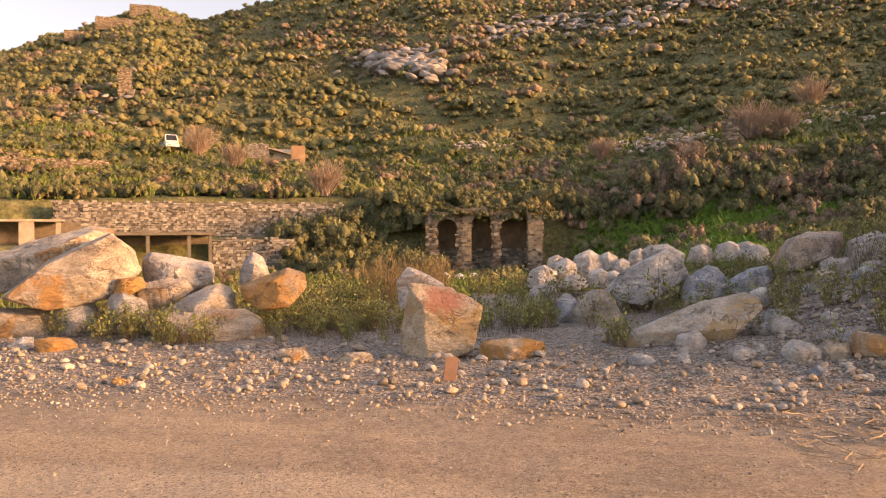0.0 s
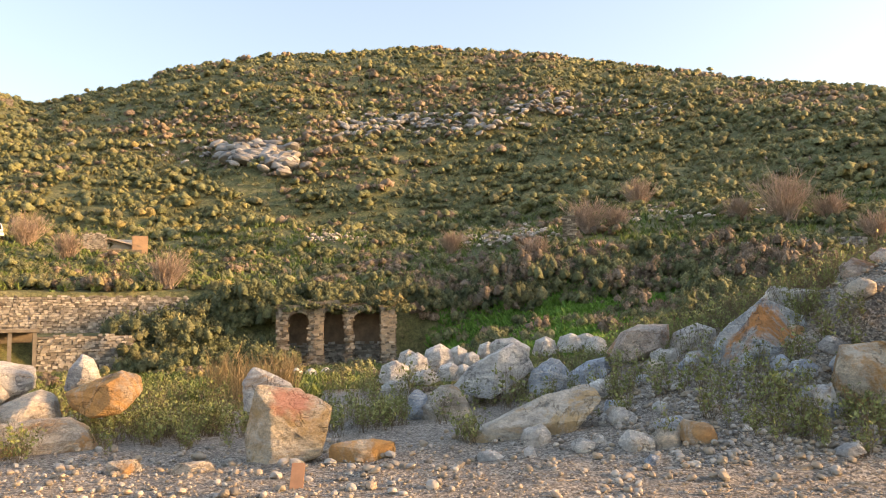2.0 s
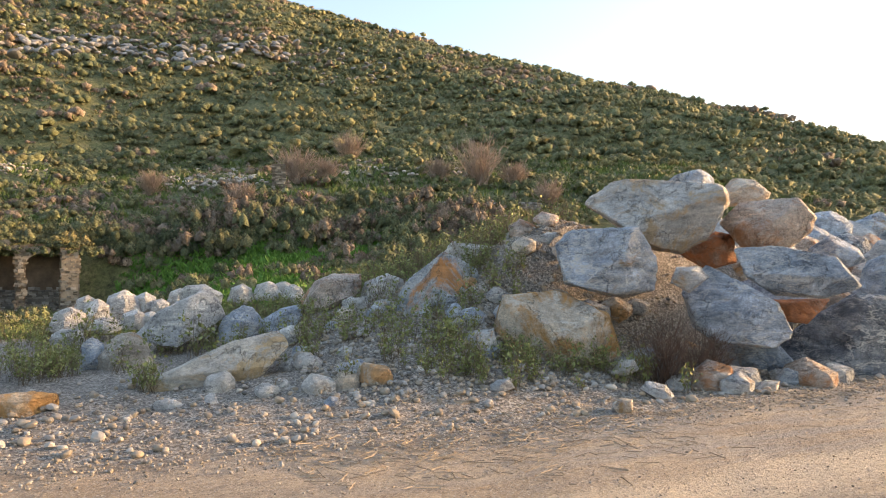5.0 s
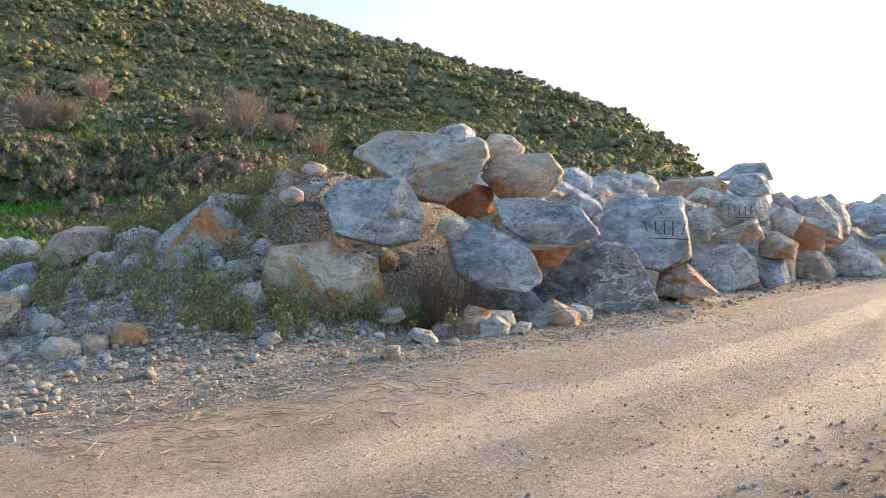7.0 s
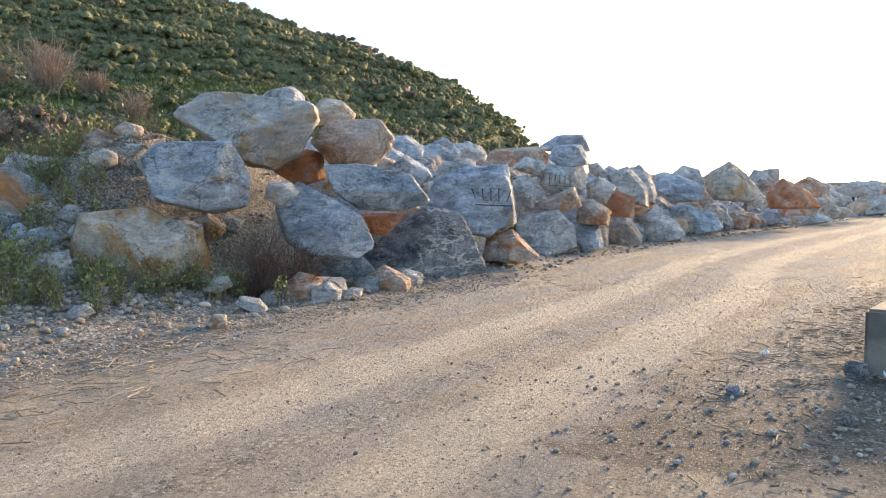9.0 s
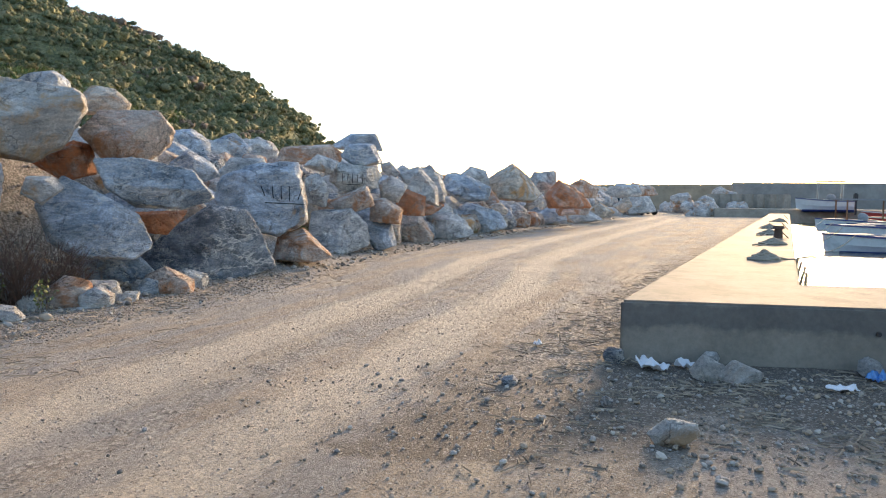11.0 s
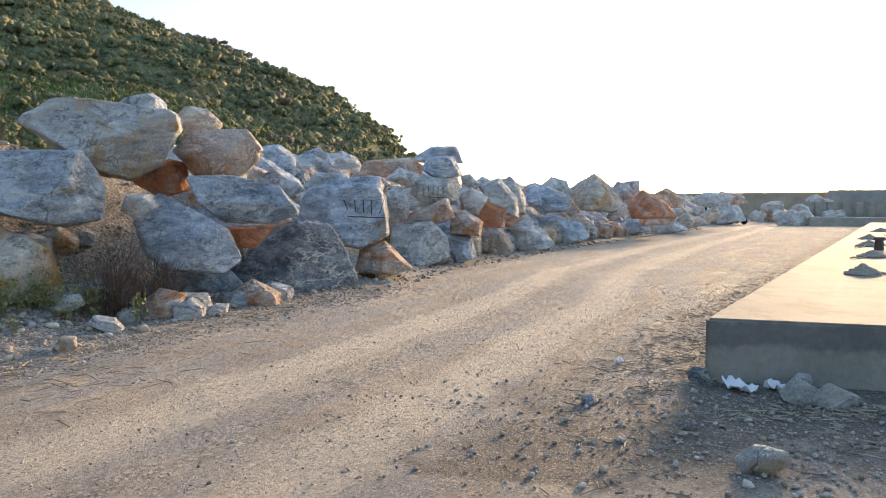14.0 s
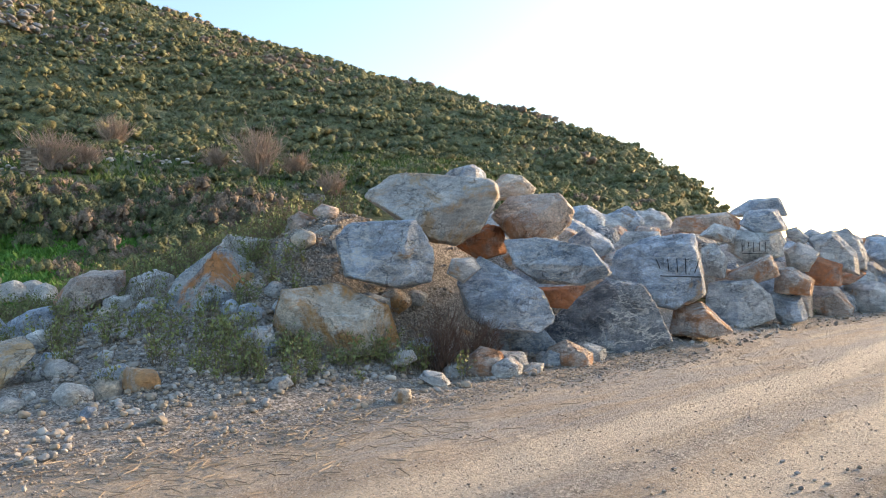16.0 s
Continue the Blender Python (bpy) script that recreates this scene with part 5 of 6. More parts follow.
def ruined_arches():
    """A row of three vaulted niches with plastered piers, their front partly fallen."""
    ob = thing("ruined_arches", pose(50 * math.sin(radians(-1.3)), 50 * math.cos(radians(-1.3)), -1.1, 0, 0, -3.2), "ruined stone building front with three plastered arches", "ruin")
    g = np.random.default_rng(81)
    piers = [(0.0, 0.75, 4.1), (2.05, 3.05, 4.7), (4.4, 4.95, 4.5), (6.75, 7.75, 4.3)]
    for i, (a, b, h) in enumerate(piers):
        v, f = course_stones(g, b - a, h, w=(0.16, 0.36), ragged=0.5)
        pier = boxed("pier", (a + 0.02, b - 0.02, 0.03, 1.6, -0.6, h - 0.2), PLASTER if i in (1, 3) else MORTAR, ob, 0.04)
        stones_ob = mesh_object("pier_stones", v + (a, 0.02, 0), f, MASONRY, smooth=False)
        stones_ob.parent = pier
        tagged(stones_ob, kind="stuff")
        if i in (1, 3):
            boxed("plaster", (a + (0.38 if i == 1 else 0.05), b - 0.03, -0.12, 0.0, 1.0, h - 0.35), PLASTER, pier, 0.02, "cream plaster patch")
    spans = [(0.75, 2.05, 3.35), (3.05, 4.4, 3.55), (4.95, 6.75, 3.2)]
    for i, (a, b, spring) in enumerate(spans):
        mid, rad = (a + b) / 2, (b - a) / 2
        bm = bmesh.new()
        ring = [(mid - rad * math.cos(t), spring + rad * 0.7 * math.sin(t)) for t in np.linspace(0, math.pi if i < 2 else 1.9, 13)]
        top = (4.3, 4.6, 4.2)[i]
        for y in (0.06, 1.5):
            lower = [bm.verts.new((x, y, z)) for x, z in ring]
            upper = [bm.verts.new((x, y, top)) for x, z in ring]
            for k in range(12):
                bm.faces.new((lower[k], lower[k + 1], upper[k + 1], upper[k]))
        bm.verts.ensure_lookup_table()
        for k in range(12):
            bm.faces.new([bm.verts[j] for j in (k, k + 1, 26 + k + 1, 26 + k)])
        part("vault", bm, PLASTER, ob)
        for t in np.linspace(0.1, (math.pi if i < 2 else 1.9) - 0.1, 11):
            bm = bmesh.new()
            box(bm, -0.09, 0.09, -0.1, 0.25, 0.0, 0.3, jitter=0.015, rng=g)
            st = part("voussoir", bm, MASONRY, ob)
            st.matrix_parent_inverse = Matrix()
            st.matrix_local = pose(mid - rad * math.cos(t), 0.02, spring + rad * 0.7 * math.sin(t), 0, math.degrees(t) - 90, 0)
    boxed("back_wall", (-0.2, 7.9, 1.65, 2.1, -0.6, 4.4), plain("niche_plaster", (0.25, 0.175, 0.12), 0.9, 0, 0.9, 1.5), ob)
    v, f = course_stones(g, 7.9, 1.9, w=(0.16, 0.4))
    fill = mesh_object("fallen_masonry", v + (0, 1.45, 0), f, WALLSTONE, smooth=False)
    fill.parent = ob
    tagged(fill, kind="stuff")
    v, f = course_stones(g, 8.2, 0.9, keep=lambda x, z: not (3.3 < x < 4.0 or 5.4 < x < 5.9) or z > 0.65)
    plinth = mesh_object("plinth", v + (-0.2, -1.0, -0.3), f, MASONRY, smooth=False)
    plinth.parent = ob
    tagged(plinth, kind="stuff")
    boxed("plinth_core", (-0.2, 8.0, -0.9, 0.0, -0.6, 0.5), MORTAR, ob)
    return ob


ruined_arches()
# row of fallen blocks in front of the arches
rng = np.random.default_rng(83)
for i in range(13):
    px = -0.6 + i * 0.72
    boulder(px, 37.5 - 0.06 * px, -0.55, 0, 0.5, PALE, 900 + i, *random_cuts(rng, 0.66, 0.5), label="squared pale stone fallen from the ruin", level=3)


def pillar(az, el, w, h, seed, label):
    p = at_angle(az, el)
    g = np.random.default_rng(seed)
    ob = thing("stone_pillar", pose(*p, 0, 0, -az), label, "ruined pillar")
    boxed("core", (-w / 2, w / 2, 0.05, w, -1, h - 0.2), MORTAR, ob)
    v, f = course_stones(g, w, h, w=(0.2, 0.45), ragged=0.5)
    st = mesh_object("facing_stones", v - (w / 2, 0, 0), f, MASONRY, smooth=False)
    st.parent = ob
    tagged(st, kind="stuff")
    return ob


pillar(21.0, 6.1, 1.1, 2.6, 91, "lone pillar of rough masonry on the terrace")
pillar(-22.9, 9.6, 2.2, 5.5, 92, "ruined watchtower stump of pale masonry")
pillar(4.2, 7.2, 1.6, 1.4, 93, "stub of a masonry wall among shrubs")
for az, el, w, h in ((-21.6, 15.3, 9, 4), (-23.3, 14.4, 12, 3), (-20, 15.0, 8, 2.5), (-25.5, 13.4, 10, 2.5)):
    pillar(az, el, w, h, 94 + int(w), "crumbled castle wall on the far hilltop")


def hillside_ruin():
    p = at_angle(-14.6, 5.6)
    ob = thing("collapsed_house", pose(p[0], p[1], p[2], 0, 0, 13), "collapsed house with a fallen roof slab and orange plaster", "ruin")
    g = np.random.default_rng(99)
    v, f = course_stones(g, 2.6, 2.3)
    st = mesh_object("gable_wall", v, f, WALLSTONE, smooth=False)
    st.parent = ob
    boxed("gable_core", (0.02, 2.6, 0.05, 0.5, -1, 2.1), PLASTER, ob)
    bm = box(bmesh.new(), 0, 4.2, 0.4, 2.6, -0.08, 0.08)
    slab = part("fallen_roof", bm, OLDCONC, ob)
    slab.matrix_local = pose(2.5, 0, 1.75, 0, 14, 0)
    boxed("white_wall", (2.6, 5.6, 1.6, 1.9, -1, 1.7), plain("whitewash", (0.6, 0.57, 0.53)), ob)
    boxed("orange_wall", (5.4, 7.2, 0.4, 0.8, -1, 2.1), BRICKISH, ob, 0.05)
    boxed("low_wall", (0, 6.5, -0.5, 0.0, -1, 0.3), MORTAR, ob)
    return ob


hillside_ruin()


def roofless_house():
    a = radians(-30.8)
    ob = thing("concrete_house", pose(52 * math.sin(a), 52 * math.cos(a), 0.3, 0, 0, 28), "unfinished concrete house with open doorways", "house")
    boxed("rear_wall", (-0.6, 4.6, 2.4, 2.6, -1, 2.3), MORTAR, ob)
    boxed("roof_slab", (-0.8, 3.6, -0.15, 2.7, 2.3, 2.45), OLDCONC, ob, 0.02)
    for x0, x1 in ((-0.6, -0.3), (1.1, 1.95), (3.1, 3.4), (4.4, 4.7)):
        boxed("pier", (x0, x1, 0, 0.3, -1, 2.3 if x0 < 4 else 1.9), OLDCONC, ob, 0.02)
    boxed("parapet", (-0.3, 1.1, 0.05, 0.25, -1, 0.75), OLDCONC, ob)
    boxed("sill_wall", (1.95, 3.1, 0.05, 0.25, -1, 0.25), OLDCONC, ob)
    return ob


roofless_house()


def lean_to():
    a = radians(-24.6)
    ob = thing("concrete_shelter", pose(47 * math.sin(a), 47 * math.cos(a), -0.9, 0, 0, 21), "low concrete slab shelter on thin posts", "shelter")
    boxed("roof_slab", (0, 6.2, 0, 2.4, 2.62, 2.8), SHEDCONC, ob, 0.02)
    for x in (0.3, 2.4, 4.7, 5.9):
        boxed("post", (x, x + 0.2, 0.1, 0.3, -0.6, 2.62), SHEDCONC, ob)
    boxed("rear_wall", (0, 6.2, 2.4, 2.6, -0.6, 2.7), MORTAR, ob)
    return ob


lean_to()

# ---------------------------------------------------------------- bare shrubs
TWIG = leaf_material("bare_twigs", (0.28, 0.205, 0.16), (0.52, 0.40, 0.32), (0.46, 0.35, 0.28))
REDTWIG = leaf_material("red_brown_twigs", (0.07, 0.045, 0.035), (0.20, 0.12, 0.085), (0.16, 0.10, 0.07))


def twig_fan(rng, height, spread, stems, width, forks=7):
    """Stems that fan from one root, each splitting into twigs."""
    quads = []
    for _ in range(stems):
        d = np.array([rng.normal() * spread, rng.normal() * spread, 1.0])
        d /= np.linalg.norm(d)
        base, h = rng.normal(size=3) * (0.08, 0.08, 0) * height, height * rng.uniform(0.6, 1.0)
        pts = [base + d * h * u + rng.normal(size=3) * 0.03 * h * u for u in (0, 0.35, 0.7, 1.0)]
        lines = [(pts[k], pts[k + 1], width * (1 - 0.27 * k)) for k in range(3)]
        for _ in range(forks):
            u = rng.uniform(0.3, 0.95)
            start = base + d * h * u
            e = d + rng.normal(size=3) * 0.5
            lines.append((start, start + e / np.linalg.norm(e) * h * rng.uniform(0.12, 0.35), width * 0.45))
        for p, q, wd in lines:
            for _ in range(2):
                s = np.cross(q - p, rng.normal(size=3))
                s *= wd / max(np.linalg.norm(s), 1e-6)
                quads.append((p - s, p + s, q + s * 0.5, q - s * 0.5))
    return np.array(quads)


def bare_shrub(place, height, spread, stems, material, label, seed, width=0.02):
    g = np.random.default_rng(seed)
    q = twig_fan(g, height, spread, stems, width)
    v = q.reshape(-1, 3)
    ob = mesh_object("bare_shrub", v, np.arange(len(v)).reshape(-1, 4), material, smooth=False)
    ob.location = place
    return tagged(ob, label, "shrub")


for i, (az, el, h) in enumerate(((22.3, 6.7, 3.6), (26.2, 8.4, 4.4), (36.2, 6.7, 5.2), (24.5, 6.8, 2.6), (33, 7.0, 2.6), (39, 6.5, 3.0), (12, 5.5, 2.5), (41.5, 5.0, 2.6), (18.5, 4.4, 2.6), (-9, 3.0, 3.0), (-15.5, 5.0, 3.0), (-18, 5.8, 4.0))):
    bare_shrub(at_angle(az, el), h, 0.42, 110, TWIG, "leafless pinkish-brown shrub on the hillside", 300 + i, 0.042)
bare_shrub((8.75, 7.05, on_ground(8.75, 7.05)), 1.05, 0.55, 110, REDTWIG, "dry reddish-brown bush in front of the rock pile", 330, 0.006)
bare_shrub((9.45, 6.95, on_ground(9.45, 6.95)), 0.85, 0.5, 90, REDTWIG, "dry reddish-brown bush in front of the rock pile", 331, 0.006)
for i, (px, py) in enumerate(((-0.75, 19), (-0.35, 19.6), (-1.3, 18.6), (-0.1, 20.2), (-1.9, 20.5))):
    bare_shrub((px, py, on_ground(px, py)), 1.35, 0.16, 40, STRAW, "clump of dry straw-coloured reeds", 340 + i, 0.012)

# ---------------------------------------------------------------- vehicles
GLASS = plain("dark_glass", (0.03, 0.035, 0.04), 0.08, 0, 0.0)
TYRE = plain("tyre_rubber", (0.025, 0.025, 0.025), 0.8)
CHROME = plain("dull_metal", (0.45, 0.45, 0.45), 0.35, 0.9)
WHITE = plain("white_paint", (0.72, 0.72, 0.71), 0.35, 0, 0.15)


def loft(sections, closed=True):
    """A skin over cross-sections of equal length, with end caps."""
    bm = bmesh.new()
    rings = [[bm.verts.new(p) for p in s] for s in sections]
    k = len(rings[0])
    for a, b in zip(rings, rings[1:]):
        for i in range(k if closed else k - 1):
            j = (i + 1) % k
            bm.faces.new((a[i], a[j], b[j], b[i]))
    if closed:
        bm.faces.new(rings[0][::-1])
        bm.faces.new(rings[-1])
    return bm


def wheel(parent, x, y, r):
    bm = bmesh.new()
    bmesh.ops.create_cone(bm, cap_ends=True, segments=20, radius1=r, radius2=r, depth=0.2, matrix=pose(x, y, r, 90, 0, 0))
    bmesh.ops.bevel(bm, geom=[e for e in bm.edges if e.calc_face_angle(0) > 1], offset=0.03, segments=2, affect="EDGES")
    w = part("wheel", bm, TYRE, parent)
    bm = bmesh.new()
    bmesh.ops.create_cone(bm, cap_ends=True, segments=16, radius1=r * 0.6, radius2=r * 0.6, depth=0.22, matrix=pose(x, y, r, 90, 0, 0))
    part("rim", bm, CHROME, w)


def car(m, paint, label, length=4.1, width=1.7, height=1.45, van=False):
    ob = thing("car", m, label, "car")
    prof = [(0, 0.55), (0.04, 0.8), (0.25, 0.92), (0.3, 0.95), (0.95, 0.9), (1.0, 0.6)]
    half, hl = width / 2, length / 2

    def ring(u, top, inset=0.0):
        x = -hl + u * length
        return [(x, -half + inset, 0.28), (x, -half + inset, top * 0.6), (x, -half + 0.1 + inset, top), (x, half - 0.1 - inset, top), (x, half - inset, top * 0.6), (x, half - inset, 0.28)]

    bm = loft([ring(0, 0.6, 0.12), ring(0.03, 0.82, 0.04), ring(0.25, 0.92), ring(0.7, 0.92), ring(0.97, 0.85, 0.04), ring(1.0, 0.6, 0.12)])
    body = part("body", bm, paint, ob, smooth=False)
    a, b = (0.08, 0.98) if van else (0.26, 0.92)

    def upper(u, z, inset):
        x = -hl + u * length
        return [(x, -half + 0.06, 0.88), (x, -half + inset, z), (x, half - inset, z), (x, half - 0.06, 0.88)]

    bm = loft([upper(a, 0.9, 0.1), upper(a + 0.14, height, 0.2), upper(b - 0.14, height, 0.2), upper(b, 0.9, 0.1)])
    cabin = part("cabin", bm, paint, ob)
    for s in (-1, 1):
        bm = bmesh.new()
        y0, y1 = s * (half - 0.055), s * (half - 0.17)
        q = [(-hl + (a + 0.07) * length, y0, 0.96), (-hl + (b - 0.08) * length, y0, 0.96), (-hl + (b - 0.15) * length, y1, height - 0.1), (-hl + (a + 0.15) * length, y1, height - 0.1)]
        bm.faces.new([bm.verts.new((x, y + s * 0.012, z)) for x, y, z in q])
        part("side_window", bm, GLASS, cabin)
    for u0, u1, nm in ((a + 0.015, a + 0.125, "windscreen"), (b - 0.015, b - 0.125, "rear_window")):
        bm = bmesh.new()
        z = lambda u: 0.9 + (height - 0.9) * abs(u - (a if nm == "windscreen" else b)) / 0.14
        s = -0.012 if nm == "windscreen" else 0.012
        bm.faces.new([bm.verts.new(p) for p in ((-hl + u0 * length + s, -half + 0.2, z(u0) + 0.01), (-hl + u0 * length + s, half - 0.2, z(u0) + 0.01), (-hl + u1 * length + s, half - 0.28, z(u1) + 0.01), (-hl + u1 * length + s, -half + 0.28, z(u1) + 0.01))])
        part(nm, bm, GLASS, cabin)
    for x in (-hl + 0.75, hl - 0.75):
        for y in (-half + 0.08, half - 0.08):
            wheel(ob, x, y, 0.31)
    for y in (-half + 0.3, half - 0.3):
        boxed("headlight", (-hl - 0.01, -hl + 0.06, y - 0.15, y + 0.15, 0.6, 0.74), CHROME, ob, 0.02)
        boxed("tail_light", (hl - 0.06, hl + 0.01, y - 0.12, y + 0.12, 0.62, 0.8), plain("lamp_red", (0.4, 0.03, 0.02), 0.3), ob, 0.02)
    return ob


car(pose(77, -4.6, 0.02, 0, 0, 150), WHITE, "white hatchback parked at the end of the rock bank")
car(pose(80, -3.0, 0.02, 0, 0, 165), WHITE, "white van parked behind the hatchback", 4.6, 1.8, 1.9, van=True)
p = at_angle(-20.0, 6.0)
car(pose(p[0], p[1], p[2] + 0.25, 0, 0, 118), WHITE, "white pickup parked between shrubs on the hillside", 3.9, 1.6, 1.7, van=True)


def motorcycle(m):
    ob = thing("motorcycle", m, "dark motorcycle standing beside the car", "motorcycle")
    for x in (-0.65, 0.65):
        bm = bmesh.new()
        bmesh.ops.create_cone(bm, cap_ends=True, segments=18, radius1=0.3, radius2=0.3, depth=0.1, matrix=pose(x, 0, 0.3, 90, 0, 0))
        part("wheel", bm, TYRE, ob)
    boxed("engine", (-0.35, 0.35, -0.15, 0.15, 0.25, 0.65), CHROME, ob, 0.05)
    boxed("seat", (-0.8, 0.1, -0.14, 0.14, 0.7, 0.82), TYRE, ob, 0.05)
    boxed("fuel_tank", (0.05, 0.45, -0.16, 0.16, 0.65, 0.92), plain("black_paint", (0.03, 0.03, 0.035), 0.3), ob, 0.07)
    boxed("handlebar", (0.48, 0.53, -0.36, 0.36, 1.0, 1.05), CHROME, ob)
    bm = box(bmesh.new(), -0.03, 0.03, -0.06, 0.06, 0, 0.85)
    part("fork", bm, CHROME, ob).matrix_local = pose(0.68, 0, 0.3, 0, -14, 0)
    return ob


motorcycle(pose(73.5, -5.6, 0.02, 0, 0, 60))

# ---------------------------------------------------------------- breakwater


def wall_between(p, q, thick, z0, z1, material, name, label):
    d = Vector((q[0] - p[0], q[1] - p[1], 0))
    bm = box(bmesh.new(), 0, d.length, 0, thick, z0, z1, bevel=0.04)
    ob = part(name, bm, material)
    ob.matrix_world = Matrix.Translation((p[0], p[1], 0)) @ Matrix.Rotation(math.atan2(d.y, d.x), 4, "Z")
    return tagged(ob, label, "breakwater", kind="structure")


def polar(az, r):
    return (r * math.sin(radians(az)), r * math.cos(radians(az)))


wall_between(polar(88.5, 118), polar(100.4, 108), -1.6, -3, 3.55, plain("wall_ochre", (0.42, 0.34, 0.25), 0.9, 0, 0.6, 0.6), "breakwater_wall_far", "ochre concrete breakwater wall")
wall_between(polar(100.0, 92), polar(135, 120), -2.0, -3, 3.45, plain("wall_grey", (0.33, 0.31, 0.29), 0.9, 0, 0.6, 0.6), "breakwater_wall_near", "grey concrete breakwater wall")
wall_between(polar(98.5, 78), polar(112, 82), -6.0, -3, 0.75, OLDCONC, "breakwater_quay", "low concrete landing below the breakwater")
for i in range(7):
    px, py = polar(98.8 + i * 0.75, 79.5)
    ob = boxed("concrete_block", (-0.6, 0.6, -0.6, 0.6, 0, 1.35), OLDCONC, None, 0.06)
    ob.matrix_world = pose(px, py, 0.75, 0, 0, i * 7)
    tagged(ob, "grey concrete cube on the landing", "concrete block", "blocks on the landing")

# ---------------------------------------------------------------- boats
HULL_WHITE = plain("boat_white", (0.70, 0.71, 0.72), 0.4, 0, 0.2)
HULL_BLUE = plain("boat_blue", (0.03, 0.05, 0.20), 0.45, 0, 0.3)
HULL_RED = plain("boat_red", (0.42, 0.05, 0.04), 0.45, 0, 0.3)
DECK = plain("boat_deck", (0.50, 0.47, 0.42), 0.7)
TARP = plain("grey_tarp", (0.30, 0.30, 0.31), 0.8)
WOODY = plain("varnished_wood", (0.25, 0.12, 0.06), 0.5)
BLACK = plain("outboard_black", (0.03, 0.03, 0.035), 0.4)


def boat(m, length, beam, free, side, bottom, label, motor=True, canopy=False, cabin=False):
    """An open boat: bow towards +x, waterline at z 0."""
    ob = thing("boat", m, label, "boat", "boats moored at the quay")

    def section(u, top, keel, extra=0.0):
        x = (u - 0.5) * length
        w = beam / 2 * (1 - max(0, (u - 0.45) / 0.55) ** 2.2) * (0.88 + 0.12 * min(u / 0.3, 1)) + 0.02
        return [(x + 0.1 * (u > 0.9), -w, top), (x, -w * 0.92, (top + keel) / 2), (x, -w * 0.55, keel), (x, w * 0.55, keel), (x, w * 0.92, (top + keel) / 2), (x + 0.1 * (u > 0.9), w, top)]

    us = [0, 0.15, 0.3, 0.45, 0.6, 0.72, 0.82, 0.9, 0.96, 1.0]
    sheer = lambda u: free * (0.85 + 0.45 * max(0, u - 0.3) ** 1.5)
    part("hull", loft([section(u, sheer(u), -0.12 + 0.22 * max(0, u - 0.8) * 5 * free) for u in us]), side, ob)
    bm = loft([[(x * 1.0, y * 1.015, min(z, 0.03)) for x, y, z in section(u, 0.03, -0.2 + 0.3 * max(0, u - 0.85) * 3)] for u in us[:-2]])
    part("waterline_band", bm, bottom, ob)
    for s in (-1, 1):
        bm = loft([[(p[0], p[1] * 1.02 + dy, p[2] + dz) for dy, dz in ((-0.03, -0.04), (0.03, -0.04), (0.03, 0.03), (-0.03, 0.03))] for p in (section(u, sheer(u), 0)[0 if s < 0 else 5] for u in us)])
        part("gunwale", bm, bottom if side != HULL_RED else HULL_WHITE, ob)
    boxed("foredeck", (0.15 * length, 0.40 * length, -beam * 0.22, beam * 0.22, free * 0.98, free * 1.1), DECK, ob, 0.03)
    for x in (-0.25, -0.05):
        boxed("bench", (x * length, x * length + 0.25, -beam * 0.4, beam * 0.4, free * 0.92, free * 1.02), DECK, ob, 0.01)
    bm = bmesh.new()
    bmesh.ops.create_icosphere(bm, subdivisions=2, radius=0.34, matrix=pose(-0.12 * length, 0.1, free + 0.15))
    for v in bm.verts:
        v.co.x += 0.12 * math.sin(v.co.y * 9)
    part("tarpaulin", bm, TARP, ob, smooth=True)
    if motor:
        mt = boxed("outboard_motor", (-0.5 * length - 0.35, -0.5 * length + 0.02, -0.16, 0.16, free * 0.8, free + 0.55), BLACK, ob, 0.08)
        boxed("motor_leg", (-0.5 * length - 0.28, -0.5 * length - 0.12, -0.06, 0.06, -0.4, free * 0.85), BLACK, mt, 0.02)
    if canopy:
        for x in (-0.3, 0.12):
            for y in (-0.4, 0.4):
                boxed("canopy_post", (x * length - 0.025, x * length + 0.025, y * beam - 0.025, y * beam + 0.025, free * 0.8, free + 1.5), CHROME, ob)
        boxed("canopy", (-0.36 * length, 0.18 * length, -0.48 * beam, 0.48 * beam, free + 1.5, free + 1.58), HULL_WHITE if side != HULL_RED else TARP, ob, 0.03)
    if cabin:
        c = boxed("wheelhouse", (-0.25 * length, 0.05 * length, -0.3 * beam, 0.3 * beam, free * 0.9, free + 1.7), WOODY if side == HULL_RED else HULL_WHITE, ob, 0.05)
        for i in range(4):
            x = -0.23 * length + i * 0.07 * length
            for s in (-1, 1):
                boxed("window", (x, x + 0.055 * length, s * 0.3 * beam - 0.012, s * 0.3 * beam + 0.012, free + 0.85, free + 1.5), GLASS, c)
        boxed("roof", (-0.28 * length, 0.08 * length, -0.36 * beam, 0.36 * beam, free + 1.72, free + 1.8), DECK, ob, 0.02)
        boxed("mast", (0.3 * length - 0.04, 0.3 * length + 0.04, -0.04, 0.04, free, free + 3.0), WOODY, ob)
    return ob


